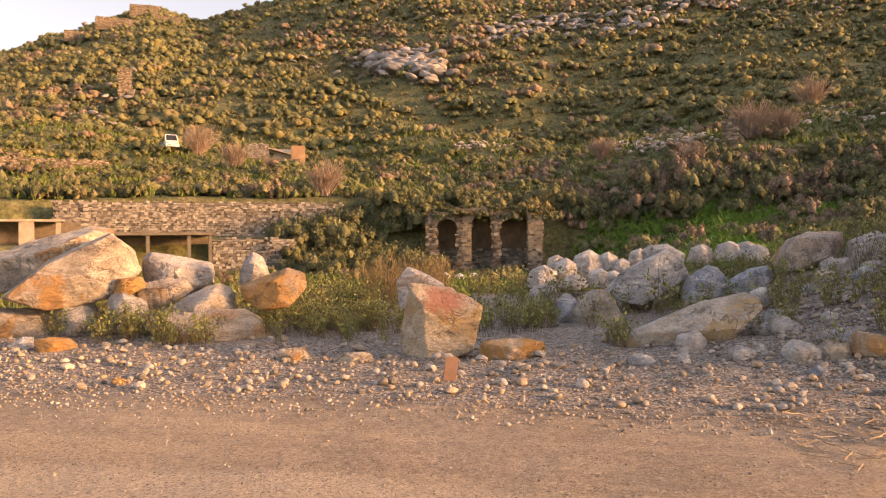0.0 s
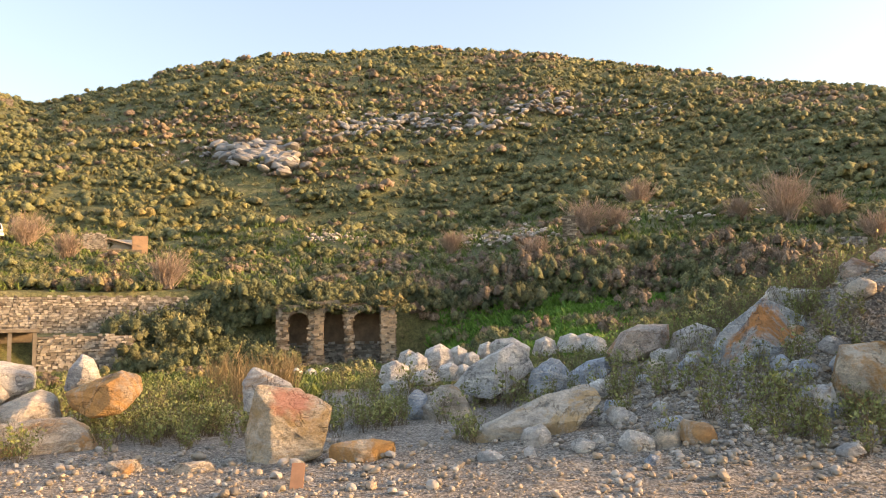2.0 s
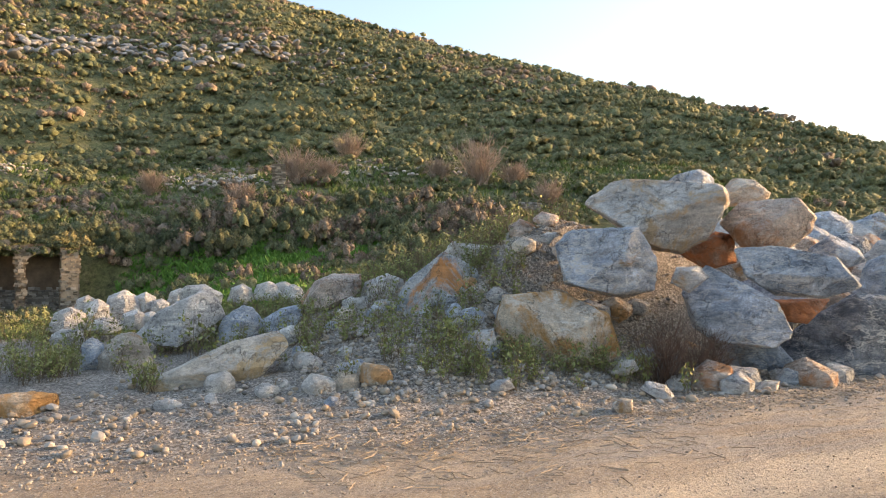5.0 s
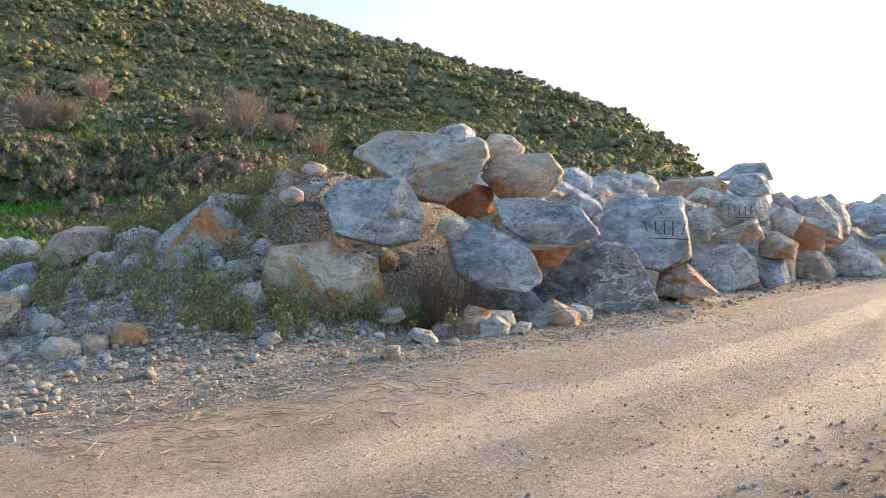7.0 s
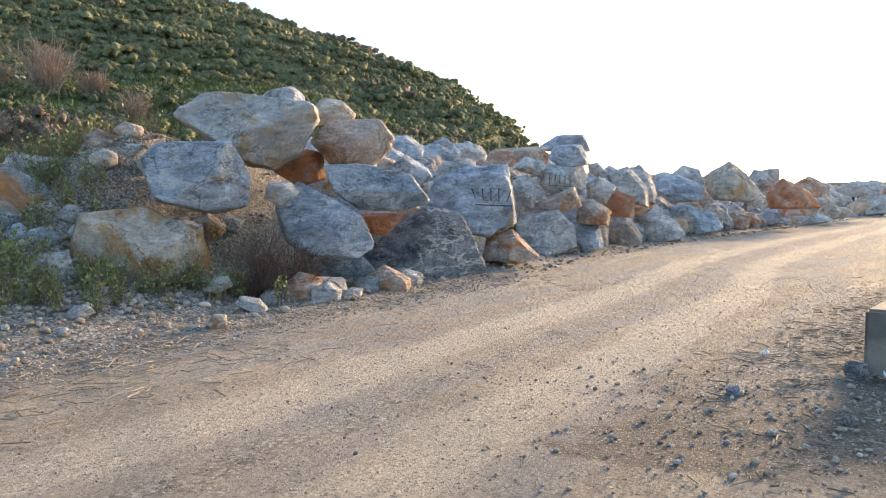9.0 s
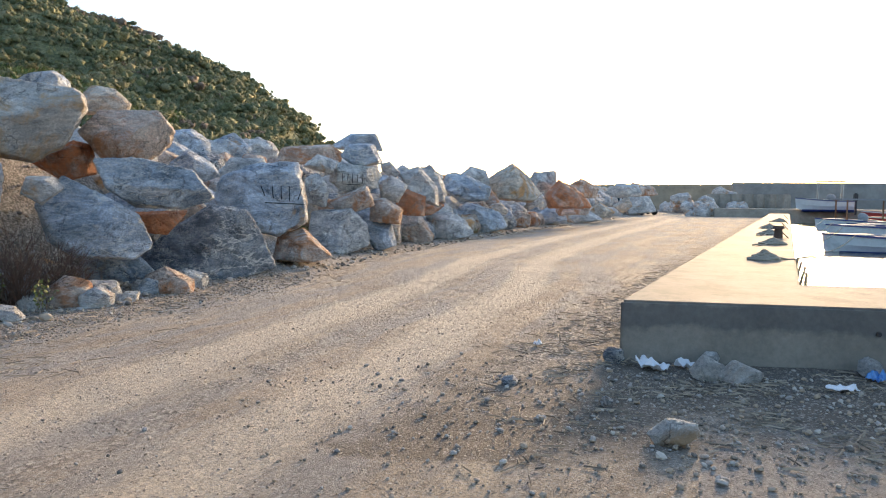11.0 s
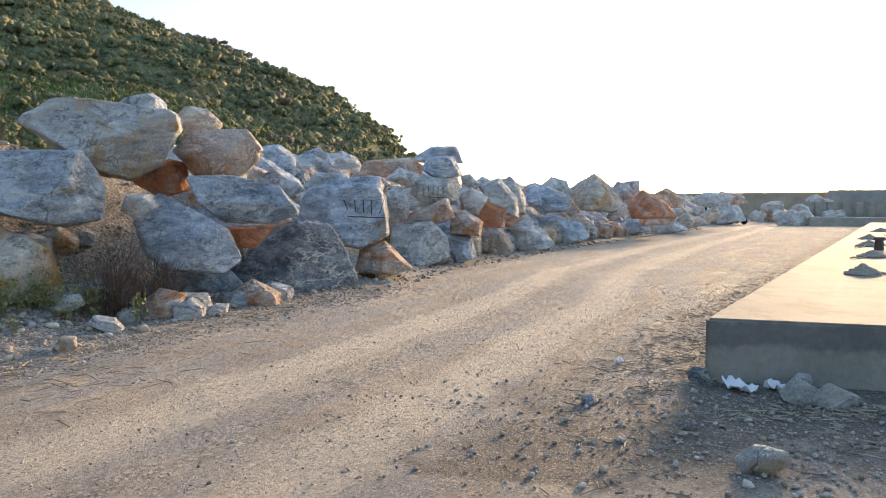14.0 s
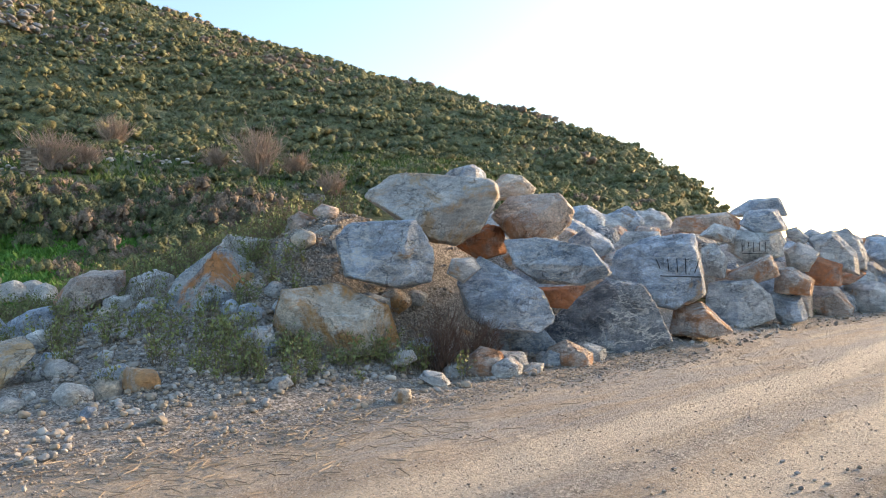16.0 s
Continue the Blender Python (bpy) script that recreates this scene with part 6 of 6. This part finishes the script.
WL = -0.42
boat(pose(32.0, -11.6, WL, 0, 0, 98), 5.0, 1.8, 0.62, HULL_WHITE, HULL_BLUE, "white open fishing boat with a blue rail and outboard motor")
boat(pose(43.0, -15.6, WL, 0, 0, 96), 6.4, 2.0, 0.65, HULL_WHITE, HULL_BLUE, "white wooden boat with dark blue waterline")
boat(pose(47.5, -17.5, WL, 0, 0, 100), 5.5, 1.9, 0.6, plain("boat_grey_blue", (0.42, 0.48, 0.54), 0.5), HULL_BLUE, "grey-blue rowing boat at its mooring", motor=False)
boat(pose(55.0, -17.6, WL, 0, 0, 100), 5.0, 1.8, 0.7, HULL_WHITE, HULL_BLUE, "small white boat moored further along the quay", motor=False)
boat(pose(70.0, -20.0, 0.75, 0, 0, 80), 4.4, 1.8, 0.9, HULL_WHITE, HULL_BLUE, "white motor boat with a flat sun canopy set on the landing", canopy=True)
boat(pose(66.0, -27.5, WL, 0, 0, 80), 11.0, 3.4, 1.0, HULL_RED, HULL_WHITE, "red and white excursion boat with a wooden wheelhouse", motor=False, cabin=True, canopy=True)
boat(pose(60.0, -23.0, WL, 0, 0, 96), 7.0, 2.2, 0.75, HULL_RED, HULL_WHITE, "low red boat with a white rail", motor=False)


def jetty_roof():
    ob = thing("floating_canopy", pose(57, -20.5, WL, 0, 0, 96), "flat dark canopy on thin poles over moored boats", "canopy")
    boxed("roof", (-3.6, 3.6, -1.0, 1.0, 2.0, 2.12), TARP, ob, 0.03)
    for x in (-3.2, 0, 3.2):
        for y in (-0.9, 0.9):
            boxed("pole", (x - 0.04, x + 0.04, y - 0.04, y + 0.04, -1.5, 2.0), WOODY, ob)
    return ob


jetty_roof()

# ---------------------------------------------------------------- things on the quay
ROPE = plain("old_rope", (0.34, 0.30, 0.24), 0.95, 0, 0.6, 20)
IRON = plain("rusty_iron", (0.12, 0.08, 0.06), 0.8, 0.3, 0.5, 10)


def rope_curve(name, points, radius, parent=None):
    cu = bpy.data.curves.new(name, "CURVE")
    cu.dimensions, cu.bevel_depth, cu.bevel_resolution = "3D", radius, 2
    sp = cu.splines.new("POLY")
    sp.points.add(len(points) - 1)
    for p, q in zip(sp.points, points):
        p.co = (*q, 1)
    me = bpy.data.meshes.new_from_object(bpy.data.objects.new(name, cu))
    me.materials.append(ROPE)
    ob = new(name, me)
    ob.parent = parent
    return ob


def rope_pile(x, y, r, h, seed, tail):
    g = np.random.default_rng(seed)
    ob = thing("rope_pile", pose(x, y, QUAY_TOP), "heap of old mooring rope and netting on the quay", "rope", "rope heaps on the quay")
    pts = []
    for i in range(150):
        u = i / 150
        a = i * 0.55
        rad = r * (1 - u) * g.uniform(0.75, 1.05)
        pts.append((rad * math.cos(a), rad * math.sin(a), 0.015 + h * u * g.uniform(0.8, 1.1)))
    rope_curve("coil", pts, 0.022, ob)
    bm = bmesh.new()
    bmesh.ops.create_cone(bm, cap_ends=True, segments=14, radius1=r * 0.95, radius2=r * 0.25, depth=h * 0.7, matrix=pose(0, 0, h * 0.35))
    part("net_heap", bm, ROPE, ob)
    line = [(tail[0] * u, tail[1] * u, 0.02 + 0.02 * math.sin(9 * u)) for u in np.linspace(0, 1, 12)]
    rope_curve("loose_end", line, 0.018, ob)


rope_pile(13.05, -2.95, 0.26, 0.15, 401, (0.5, -0.9))
rope_pile(17.6, -4.1, 0.3, 0.13, 402, (-0.9, 0.6))
rope_pile(22.5, -5.1, 0.32, 0.14, 403, (-1.3, 0.6))
rope_pile(27.5, -6.2, 0.32, 0.14, 404, (-0.8, 0.5))
rope_pile(36.0, -8.5, 0.35, 0.15, 405, (-0.8, 0.6))


def bollard(x, y):
    bm = bmesh.new()
    bmesh.ops.create_cone(bm, cap_ends=True, segments=18, radius1=0.11, radius2=0.09, depth=0.24, matrix=pose(0, 0, 0.12))
    bmesh.ops.create_cone(bm, cap_ends=True, segments=18, radius1=0.15, radius2=0.12, depth=0.08, matrix=pose(0, 0, 0.28))
    ob = part("bollard", bm, IRON)
    ob.location = (x, y, QUAY_TOP)
    tagged(ob, "rusty iron mooring bollard on the quay edge", "bollard", "bollards of the quay")


for x in (20.5,):
    bollard(x, -2.55 - 0.242 * (x - 9.47) + 0.35)
for i, (x, dy) in enumerate(((20.5, 0.3), (26.6, 0.3), (33.0, 0.3), (41.0, 0.3))):
    y = -2.55 - 0.242 * (x - 9.47)
    g = np.random.default_rng(410 + i)
    ob = thing("mooring_line", pose(x, y + dy, QUAY_TOP), "slack mooring rope hanging from the quay to a boat", "rope", "mooring lines")
    rope_curve("line", [(4.5 * u, -3.2 * u, 0.2 - 0.25 * u - 2.2 * u * (1 - u)) for u in np.linspace(0, 1, 18)], 0.015, ob)
# ropes hanging down the quay's inner corner
for i in range(5):
    ob = thing("hanging_rope", pose(9.55 + 0.9 * i, -2.6 - 0.218 * i, QUAY_TOP), "weedy rope hanging down the quay wall", "rope", "hanging ropes")
    rope_curve("line", [(0.05 * math.sin(7 * u), -0.03 - 0.04 * math.sin(5 * u + i), 0.05 - 1.0 * u) for u in np.linspace(0, 1, 12)], 0.02, ob)

# drain hole pipe in the quay's end
bm = bmesh.new()
bmesh.ops.create_cone(bm, cap_ends=True, segments=16, radius1=0.022, radius2=0.022, depth=0.02, matrix=pose(0, 0, 0, 0, 90, 0))
ob = part("drain_pipe", bm, BLACK)
ob.location = (7.632, -2.75, 0.34)
tagged(ob, "small dark drain opening in the quay face", "drain")

# ---------------------------------------------------------------- litter by the quay
PLASTIC = plain("plastic_sheet", (0.72, 0.72, 0.74), 0.35, 0, 0.15)
BLUEPLASTIC = plain("blue_plastic", (0.08, 0.25, 0.55), 0.3, 0, 0.1)


def crumpled(name, x, y, sx, sy, sz, material, label, category, seed):
    g = np.random.default_rng(seed)
    k = 9
    u, v = np.meshgrid(np.linspace(-1, 1, k), np.linspace(-1, 1, k), indexing="ij")
    z = np.abs(ripple(np.stack([u, v, 0 * u], -1).reshape(-1, 3), g, 3.0, 3, 0.6)).reshape(k, k)
    verts = np.stack([u * sx * (1 + 0.2 * np.sin(3 * v + seed)), v * sy * (1 + 0.2 * np.cos(4 * u)), z * sz], -1).reshape(-1, 3)
    i = np.arange(k - 1)[:, None] * k + np.arange(k - 1)
    f = np.stack([i, i + k, i + k + 1, i + 1], -1).reshape(-1, 4)
    ob = mesh_object(name, verts, f, material, smooth=False)
    solid = ob.modifiers.new("thickness", "SOLIDIFY")
    solid.thickness = 0.006
    ob.matrix_world = pose(x, y, on_ground(x, y) + 0.02, 0, 0, seed * 37)
    return tagged(ob, label, category)


crumpled("plastic_bag", 7.28, -0.78, 0.16, 0.09, 0.12, PLASTIC, "crumpled white plastic bag on the dirt", "plastic bag", 1)
crumpled("plastic_bag", 7.4, -1.12, 0.12, 0.06, 0.09, PLASTIC, "torn white plastic bag by the quay", "plastic bag", 2)
crumpled("plastic_bag", 6.75, -2.2, 0.11, 0.07, 0.05, PLASTIC, "flattened pale plastic wrapper", "wrapper", 3)
crumpled("plastic_bag", 7.2, -2.6, 0.14, 0.06, 0.08, BLUEPLASTIC, "clear and blue plastic scrap by the quay", "wrapper", 4)
crumpled("plastic_bag", 8.1, 0.3, 0.06, 0.04, 0.05, PLASTIC, "small white plastic scrap on the road edge", "wrapper", 5)
rng = np.random.default_rng(430)
boulder(5.16, -0.72, 0.07, 98, 0.2, PALE, 951, *random_cuts(rng, 0.36, 0.16), label="pale broken block lying on the dirt", level=4)
boulder(7.0, -1.2, 0.08, 98, 0.22, PALE, 952, *random_cuts(rng, 0.3, 0.2), label="pale stone by the quay", level=4)
boulder(6.9, -1.45, 0.07, 98, 0.22, PALE, 953, *random_cuts(rng, 0.42, 0.18), label="pale flat stone by the quay", level=4)
boulder(6.45, 0.42, 0.03, 86, 0.16, DARK, 954, *random_cuts(rng, 0.17, 0.08), label="dark stone on the dirt road", level=4)
boulder(5.95, -0.35, 0.03, 86, 0.1, GREY, 955, *random_cuts(rng, 0.1, 0.08), label="small grey stone on the dirt road", level=3)
boulder(7.45, -1.3, 0.08, 98, 0.18, GREY, 956, *random_cuts(rng, 0.16, 0.14), label="grey stone against the quay", level=4)
boulder(7.5, -0.45, 0.05, 98, 0.2, DARK, 957, *random_cuts(rng, 0.22, 0.16), label="dark clod at the quay corner", level=4)
boulder(7.4, -2.6, 0.08, 98, 0.18, GREY, 958, *random_cuts(rng, 0.2, 0.16), label="grey stone against the quay", level=4)
# a flat clay tile leaning at the verge
bm = box(bmesh.new(), -0.07, 0.07, -0.012, 0.012, 0, 0.28, bevel=0.006)
ob = part("clay_tile", bm, plain("fired_clay", (0.42, 0.22, 0.13), 0.8, 0, 0.4, 12))
ob.matrix_world = pose(0.06, 7.97, on_ground(0.06, 7.97) - 0.02, -24, 3, -8)
tagged(ob, "flat red clay tile leaning in the gravel", "tile")


# sprayed lettering, kept as plain bars on the boulder faces
SPRAY = plain("black_spray", (0.015, 0.015, 0.018), 0.6, 0, 0.0)


def bars_on(ob, u0, v0, size, count, seed):
    """Short dark strokes that follow the boulder's front."""
    co = np.array([v.co for v in ob.data.vertices])
    co = co[co[:, 1] < 0]

    def front(u, v):
        d = np.hypot(co[:, 0] - u, co[:, 2] - v)
        near = np.argsort(d)[:4]
        return co[near, 1].min() - 0.014

    g = np.random.default_rng(seed)
    lines = [((u0 + i * size * 0.62, v0 + 0.1 * size * g.normal()), (u0 + i * size * 0.62 + size * 0.12 * g.normal(), v0 + size)) for i in range(count)]
    lines += [((u0, v0 - size * 0.3), (u0 + count * size * 0.6, v0 - size * 0.42))]
    for (a, b), (c, d) in lines:
        pts = [(a + (c - a) * t, front(a + (c - a) * t, b + (d - b) * t), b + (d - b) * t) for t in np.linspace(0, 1, 8)]
        cu = bpy.data.curves.new("bar", "CURVE")
        cu.dimensions, cu.bevel_depth = "3D", size * 0.032
        sp = cu.splines.new("POLY")
        sp.points.add(7)
        for p, q in zip(sp.points, pts):
            p.co = (*q, 1)
        me = bpy.data.meshes.new_from_object(bpy.data.objects.new("bar", cu))
        me.materials.append(SPRAY)
        stroke = new("sprayed_bar", me)
        stroke.parent = ob


for ob in list(scene.objects):
    if ob.get("label") == "grey boulder with black sprayed lettering":
        bars_on(ob, 0.0, 0.0, 0.26, 5, 3)
    if ob.get("label") == "pale grey block with black sprayed lettering":
        bars_on(ob, -0.3, -0.1, 0.22, 5, 4)

# ---------------------------------------------------------------- weeds among the rocks
WEED = leaf_material("weed_leaves", (0.11, 0.13, 0.04), (0.30, 0.32, 0.11), (0.24, 0.25, 0.085))
STALK = leaf_material("weed_stalks", (0.10, 0.075, 0.045), (0.24, 0.17, 0.10), (0.2, 0.14, 0.09))


def weed_template(rng, stems, leaves):
    """Upright weed about one unit high: thin stalks with small leaves towards the tips."""
    stalk = twig_fan(rng, 1.0, 0.28, stems, 0.008, 2)
    tip = rng.integers(0, stems, leaves)
    dirs = rng.normal(size=(stems, 3)) * (0.28, 0.28, 0)
    dirs[:, 2] = 1
    dirs /= np.linalg.norm(dirs, axis=1)[:, None]
    h = rng.uniform(0.25, 1.0, leaves)
    p = dirs[tip] * (h * rng.uniform(0.7, 1.0, stems)[tip])[:, None] + rng.normal(size=(leaves, 3)) * 0.045
    p[:, 2] = np.maximum(p[:, 2], 0.03)
    return np.concatenate([stalk, cards(rng, p, 0.06, dirs[tip])]), len(stalk)


def weeds(name, areas, seed, label, size=(0.3, 0.65), tpl_leaves=75, mats=(WEED, STALK)):
    """Weeds over areas given as x, y, spread in x, spread in y, count."""
    g = np.random.default_rng(seed)
    tpl = [weed_template(g, 9, tpl_leaves) for _ in range(6)]
    vs, mi = [], []
    for ax, ay, sx, sy, count in areas:
        for _ in range(count):
            px, py = ax + g.normal() * sx, ay + g.normal() * sy
            if py < float(road_edge(px)) + 0.55:
                continue
            q, k = tpl[g.integers(0, 6)]
            s, a = g.uniform(*size), g.uniform(0, 6.28)
            c, sn = math.cos(a) * s, math.sin(a) * s
            x, y, z = q[..., 0], q[..., 1], q[..., 2]
            vs.append(np.stack([px + c * x - sn * y, py + sn * x + c * y, on_ground(px, py) - 0.02 + z * s], -1).reshape(-1, 3))
            m = np.zeros(len(q), np.int32)
            m[:k] = 1
            mi.append(m)
    v = np.concatenate(vs)
    ob = mesh_object(name, v, np.arange(len(v)).reshape(-1, 4), list(mats), smooth=False)
    ob.data.polygons.foreach_set("material_index", np.concatenate(mi))
    return tagged(ob, label, "weeds", kind="stuff")


weeds("verge_weeds", [(-1.6, 12.6, 0.7, 0.8, 110), (-2.6, 13.6, 0.8, 0.8, 60), (1.25, 12.0, 0.35, 0.6, 40), (1.7, 14.2, 0.8, 0.8, 16), (-4.6, 11.4, 0.5, 0.3, 30), (-3.6, 10.9, 0.5, 0.2, 16), (-5.4, 12, 0.6, 0.5, 20), (2.3, 9.9, 0.1, 0.2, 8)], 501,
      "green upright weeds between the boulders", (0.3, 0.6))
weeds("slope_weeds", [(5.0, 10.4, 0.7, 0.9, 34), (6.2, 9.2, 0.8, 0.6, 34), (4.4, 12.2, 0.7, 0.8, 22), (6.9, 7.8, 0.6, 0.3, 26), (7.3, 8.0, 0.5, 0.2, 14), (7.6, 10.2, 0.3, 0.5, 26), (8.2, 7.3, 0.3, 0.2, 20), (5.6, 13.5, 0.8, 0.6, 40), (3.6, 13.4, 0.6, 0.6, 12), (5.7, 7.9, 0.6, 0.3, 22)], 502,
      "green and brown weeds on the rubble slope", (0.28, 0.62))
weeds("field_weeds", [(-3, 20, 3, 3, 150), (3, 21, 3, 3, 90), (-9, 22, 3, 4, 90), (7.5, 16, 2, 1.4, 80), (9, 13.5, 1, 1, 40)], 503, "yellow-green weeds in the field behind the rocks", (0.4, 0.9), 60)
weeds("roadside_weeds", [(20.5, 6.5, 0.5, 0.2, 30), (24, 6, 0.6, 0.2, 24), (31, 4.6, 0.8, 0.2, 20), (52, 0.6, 1.2, 0.4, 24)], 504, "small fresh weeds at the foot of the rock bank", (0.2, 0.4))
weeds("crest_weeds", [(8.8, 11.2, 0.8, 0.6, 60), (9.6, 12.4, 0.8, 0.6, 50), (8.3, 12.6, 0.8, 0.7, 40)], 505, "dry weeds on the crest of the rubble slope", (0.4, 0.8), 24)

# small blocks wedged in the gaps of the near pile and over the rubble slope
rng = np.random.default_rng(590)
for k in range(44):
    a, r = radians(rng.uniform(40, 63)), 0
    d = rng.uniform(11.0, 13.2)
    px, py = d * math.sin(a), d * math.cos(a)
    if py < road_edge(px) + 0.25:
        continue
    s = rng.uniform(0.22, 0.6)
    boulder(px, py, on_ground(px, py) + s * 0.18, math.degrees(a), s, [GREY, BLUE, GREY, TAN, GREY, BROWN][k % 6], 1200 + k, *random_cuts(rng, s * 1.2, s * 0.8), label="small limestone block wedged between larger boulders", level=4)
for k in range(46):
    a, d = radians(rng.uniform(17, 42)), rng.uniform(9.0, 14.0)
    px, py = d * math.sin(a), d * math.cos(a)
    if py < road_edge(px) + 0.6:
        continue
    s = rng.uniform(0.16, 0.42)
    boulder(px, py, on_ground(px, py) + s * 0.15, math.degrees(a), s, [GREY, BLUE, TAN, PALE][k % 4], 1300 + k, *random_cuts(rng, s * 1.2, s * 0.75), label="small limestone block lying on the rubble slope", level=3)

# ---------------------------------------------------------------- loose stones, pebbles and straw
PEBBLES = stone_mix("pebble_stone", (0.15, 0.14, 0.13), (0.32, 0.27, 0.21), (0.42, 0.32, 0.225), (0.36, 0.335, 0.31), (0.55, 0.49, 0.42))
rng = np.random.default_rng(601)


def verge_places(count, x0, x1, b0, b1):
    x = rng.uniform(x0, x1, count)
    y = road_edge(x) + b0 + (b1 - b0) * rng.beta(1.3, 1.8, count)
    return np.stack([x, y, ground_height(x, y)], -1)


pl = verge_places(9500, -6.5, 13.5, -0.9, 3.6)
stones("verge_pebbles", pl, 0.02 + 0.05 * rng.beta(1, 3, len(pl)), PEBBLES, "grey and tan pebbles of the gravel verge", "pebbles", 611, 1)
pl = verge_places(900, -6.5, 13.5, 0.0, 4.0)
stones("verge_stones", pl, 0.06 + 0.11 * rng.beta(1, 3, len(pl)), PEBBLES, "loose grey and tan stones along the verge", "stones", 612, 2)
x, y = rng.uniform(4, 10, 3600), rng.uniform(0, 1, 3600)
y = road_edge(x) + 1.0 + y * 6.5
pl = np.stack([x, y, ground_height(x, y)], -1)
stones("slope_rubble", pl, 0.04 + 0.14 * rng.beta(1, 4, len(pl)), PEBBLES, "grey rubble covering the slope below the big boulder", "rubble", 613, 1)
x = rng.uniform(13, 60, 900)
y = road_edge(x) + rng.uniform(-0.5, 1.2, 900)
stones("bank_foot_stones", np.stack([x, y, ground_height(x, y)], -1), 0.05 + 0.16 * rng.beta(1, 4, 900), PEBBLES, "small stones at the foot of the rock bank", "stones", 614, 1)
x, y = rng.uniform(-5, 16, 15000), rng.uniform(-3.5, 7, 15000)
ok = (y < road_edge(x)) & ((x < 7.2) | (y > quay_line(x) + 0.2)) & (np.hypot(x, y) > 2.5)
x, y = x[ok], y[ok]
stones("road_grit", np.stack([x, y, ground_height(x, y)], -1), 0.009 + 0.036 * rng.beta(1, 5, len(x)), PEBBLES, "small stones strewn over the dirt road", "grit", 615, 1)


def straws(name, places, length, material, label, seed, width=0.006):
    """Thin dry stalks lying on the ground, three-sided."""
    g = np.random.default_rng(seed)
    k = len(places)
    a = g.uniform(0, 6.283, k)
    d = np.stack([np.cos(a), np.sin(a), g.normal(size=k) * 0.12], -1) * (length * g.uniform(0.3, 1.2, k))[:, None]
    s = np.stack([-np.sin(a), np.cos(a), 0 * a], -1) * (width * g.uniform(0.5, 1.5, k))[:, None]
    up = np.array([0, 0, 1.0]) * (width * 1.5)
    lift = np.array([0, 0, 0.012])
    p, q = places + lift - d / 2, places + lift + d / 2
    p[:, 2] = np.maximum(p[:, 2], places[:, 2] + 0.004)
    q[:, 2] = np.maximum(q[:, 2], places[:, 2] + 0.004)
    v = np.stack([p - s, p + s, p + up, q - s, q + s, q + up], 1).reshape(-1, 3)
    f = (np.array([(0, 1, 4, 3), (1, 2, 5, 4), (2, 0, 3, 5)])[None] + 6 * np.arange(k)[:, None, None]).reshape(-1, 4)
    return tagged(mesh_object(name, v, f, material, smooth=False), label, "dry stalks", kind="stuff")


def near_line(count, x0, x1, b0, b1):
    x = rng.uniform(x0, x1, count)
    y = road_edge(x) + rng.normal(size=count) * (b1 - b0) / 2 + (b0 + b1) / 2
    return np.stack([x, y, ground_height(x, y)], -1)


OLDSTRAW = leaf_material("old_straw", (0.13, 0.095, 0.065), (0.42, 0.33, 0.23), (0.30, 0.23, 0.155))
pl = np.concatenate([near_line(620, 2.6, 6.6, -1.3, 0.1), near_line(420, 6.6, 14, -0.8, 0.3), near_line(260, 14, 34, -0.7, 0.4)])
straws("verge_straw", pl, 0.19, OLDSTRAW, "dry reed stalks washed along the road edge", 621, 0.0035)
x, y = 6.6 + 1.0 * rng.normal(size=2600), -1.7 + 1.5 * rng.normal(size=2600)
ok = (x < 7.55) & (x > 3.8) & (y < 0.6) & (wave(x, y, 3.1) + 0.5 * wave(x, y, 7.0) > -0.1)
pl = np.stack([x, y, ground_height(x, y)], -1)[ok]
x, y = 7.6 + 15 * rng.beta(1, 2, 1100), rng.normal(size=1100) * 0.4
pl = np.concatenate([pl, np.stack([x, quay_line(x) + 0.55 + y, ground_height(x, quay_line(x) + 0.55 + y)], -1)])
REED = leaf_material("rotten_reed", (0.05, 0.038, 0.028), (0.46, 0.37, 0.27), (0.30, 0.24, 0.17))
straws("quay_straw", pl, 0.13, REED, "dry stalks and twigs littering the ground by the quay", 622, 0.0045)
x, y = rng.uniform(-4, 9, 36), rng.uniform(-2, 6, 36)
straws("road_straw", np.stack([x, y, ground_height(x, y)], -1), 0.1, OLDSTRAW, "a few dry stalks on the dirt road", 623, 0.003)
x, y = 6.0 + 1.3 * rng.normal(size=1900), -1.6 + 1.6 * rng.normal(size=1900)
ok = (x < 7.5) & (x > 3.2)
x, y = x[ok], y[ok]
stones("quay_foot_stones", np.stack([x, y, ground_height(x, y)], -1), 0.018 + 0.07 * rng.beta(1, 4, len(x)), PEBBLES, "grey stones and rubble on the dark soil by the quay", "stones", 616, 1)
x = rng.uniform(6.6, 10.4, 1500)
y = road_edge(x) + rng.uniform(1.6, 5.0, 1500)
stones("crest_rubble", np.stack([x, y, ground_height(x, y)], -1), 0.03 + 0.1 * rng.beta(1, 3, 1500), PEBBLES, "grey gravel and broken stone heaped round the crowning boulders", "rubble", 617, 1)
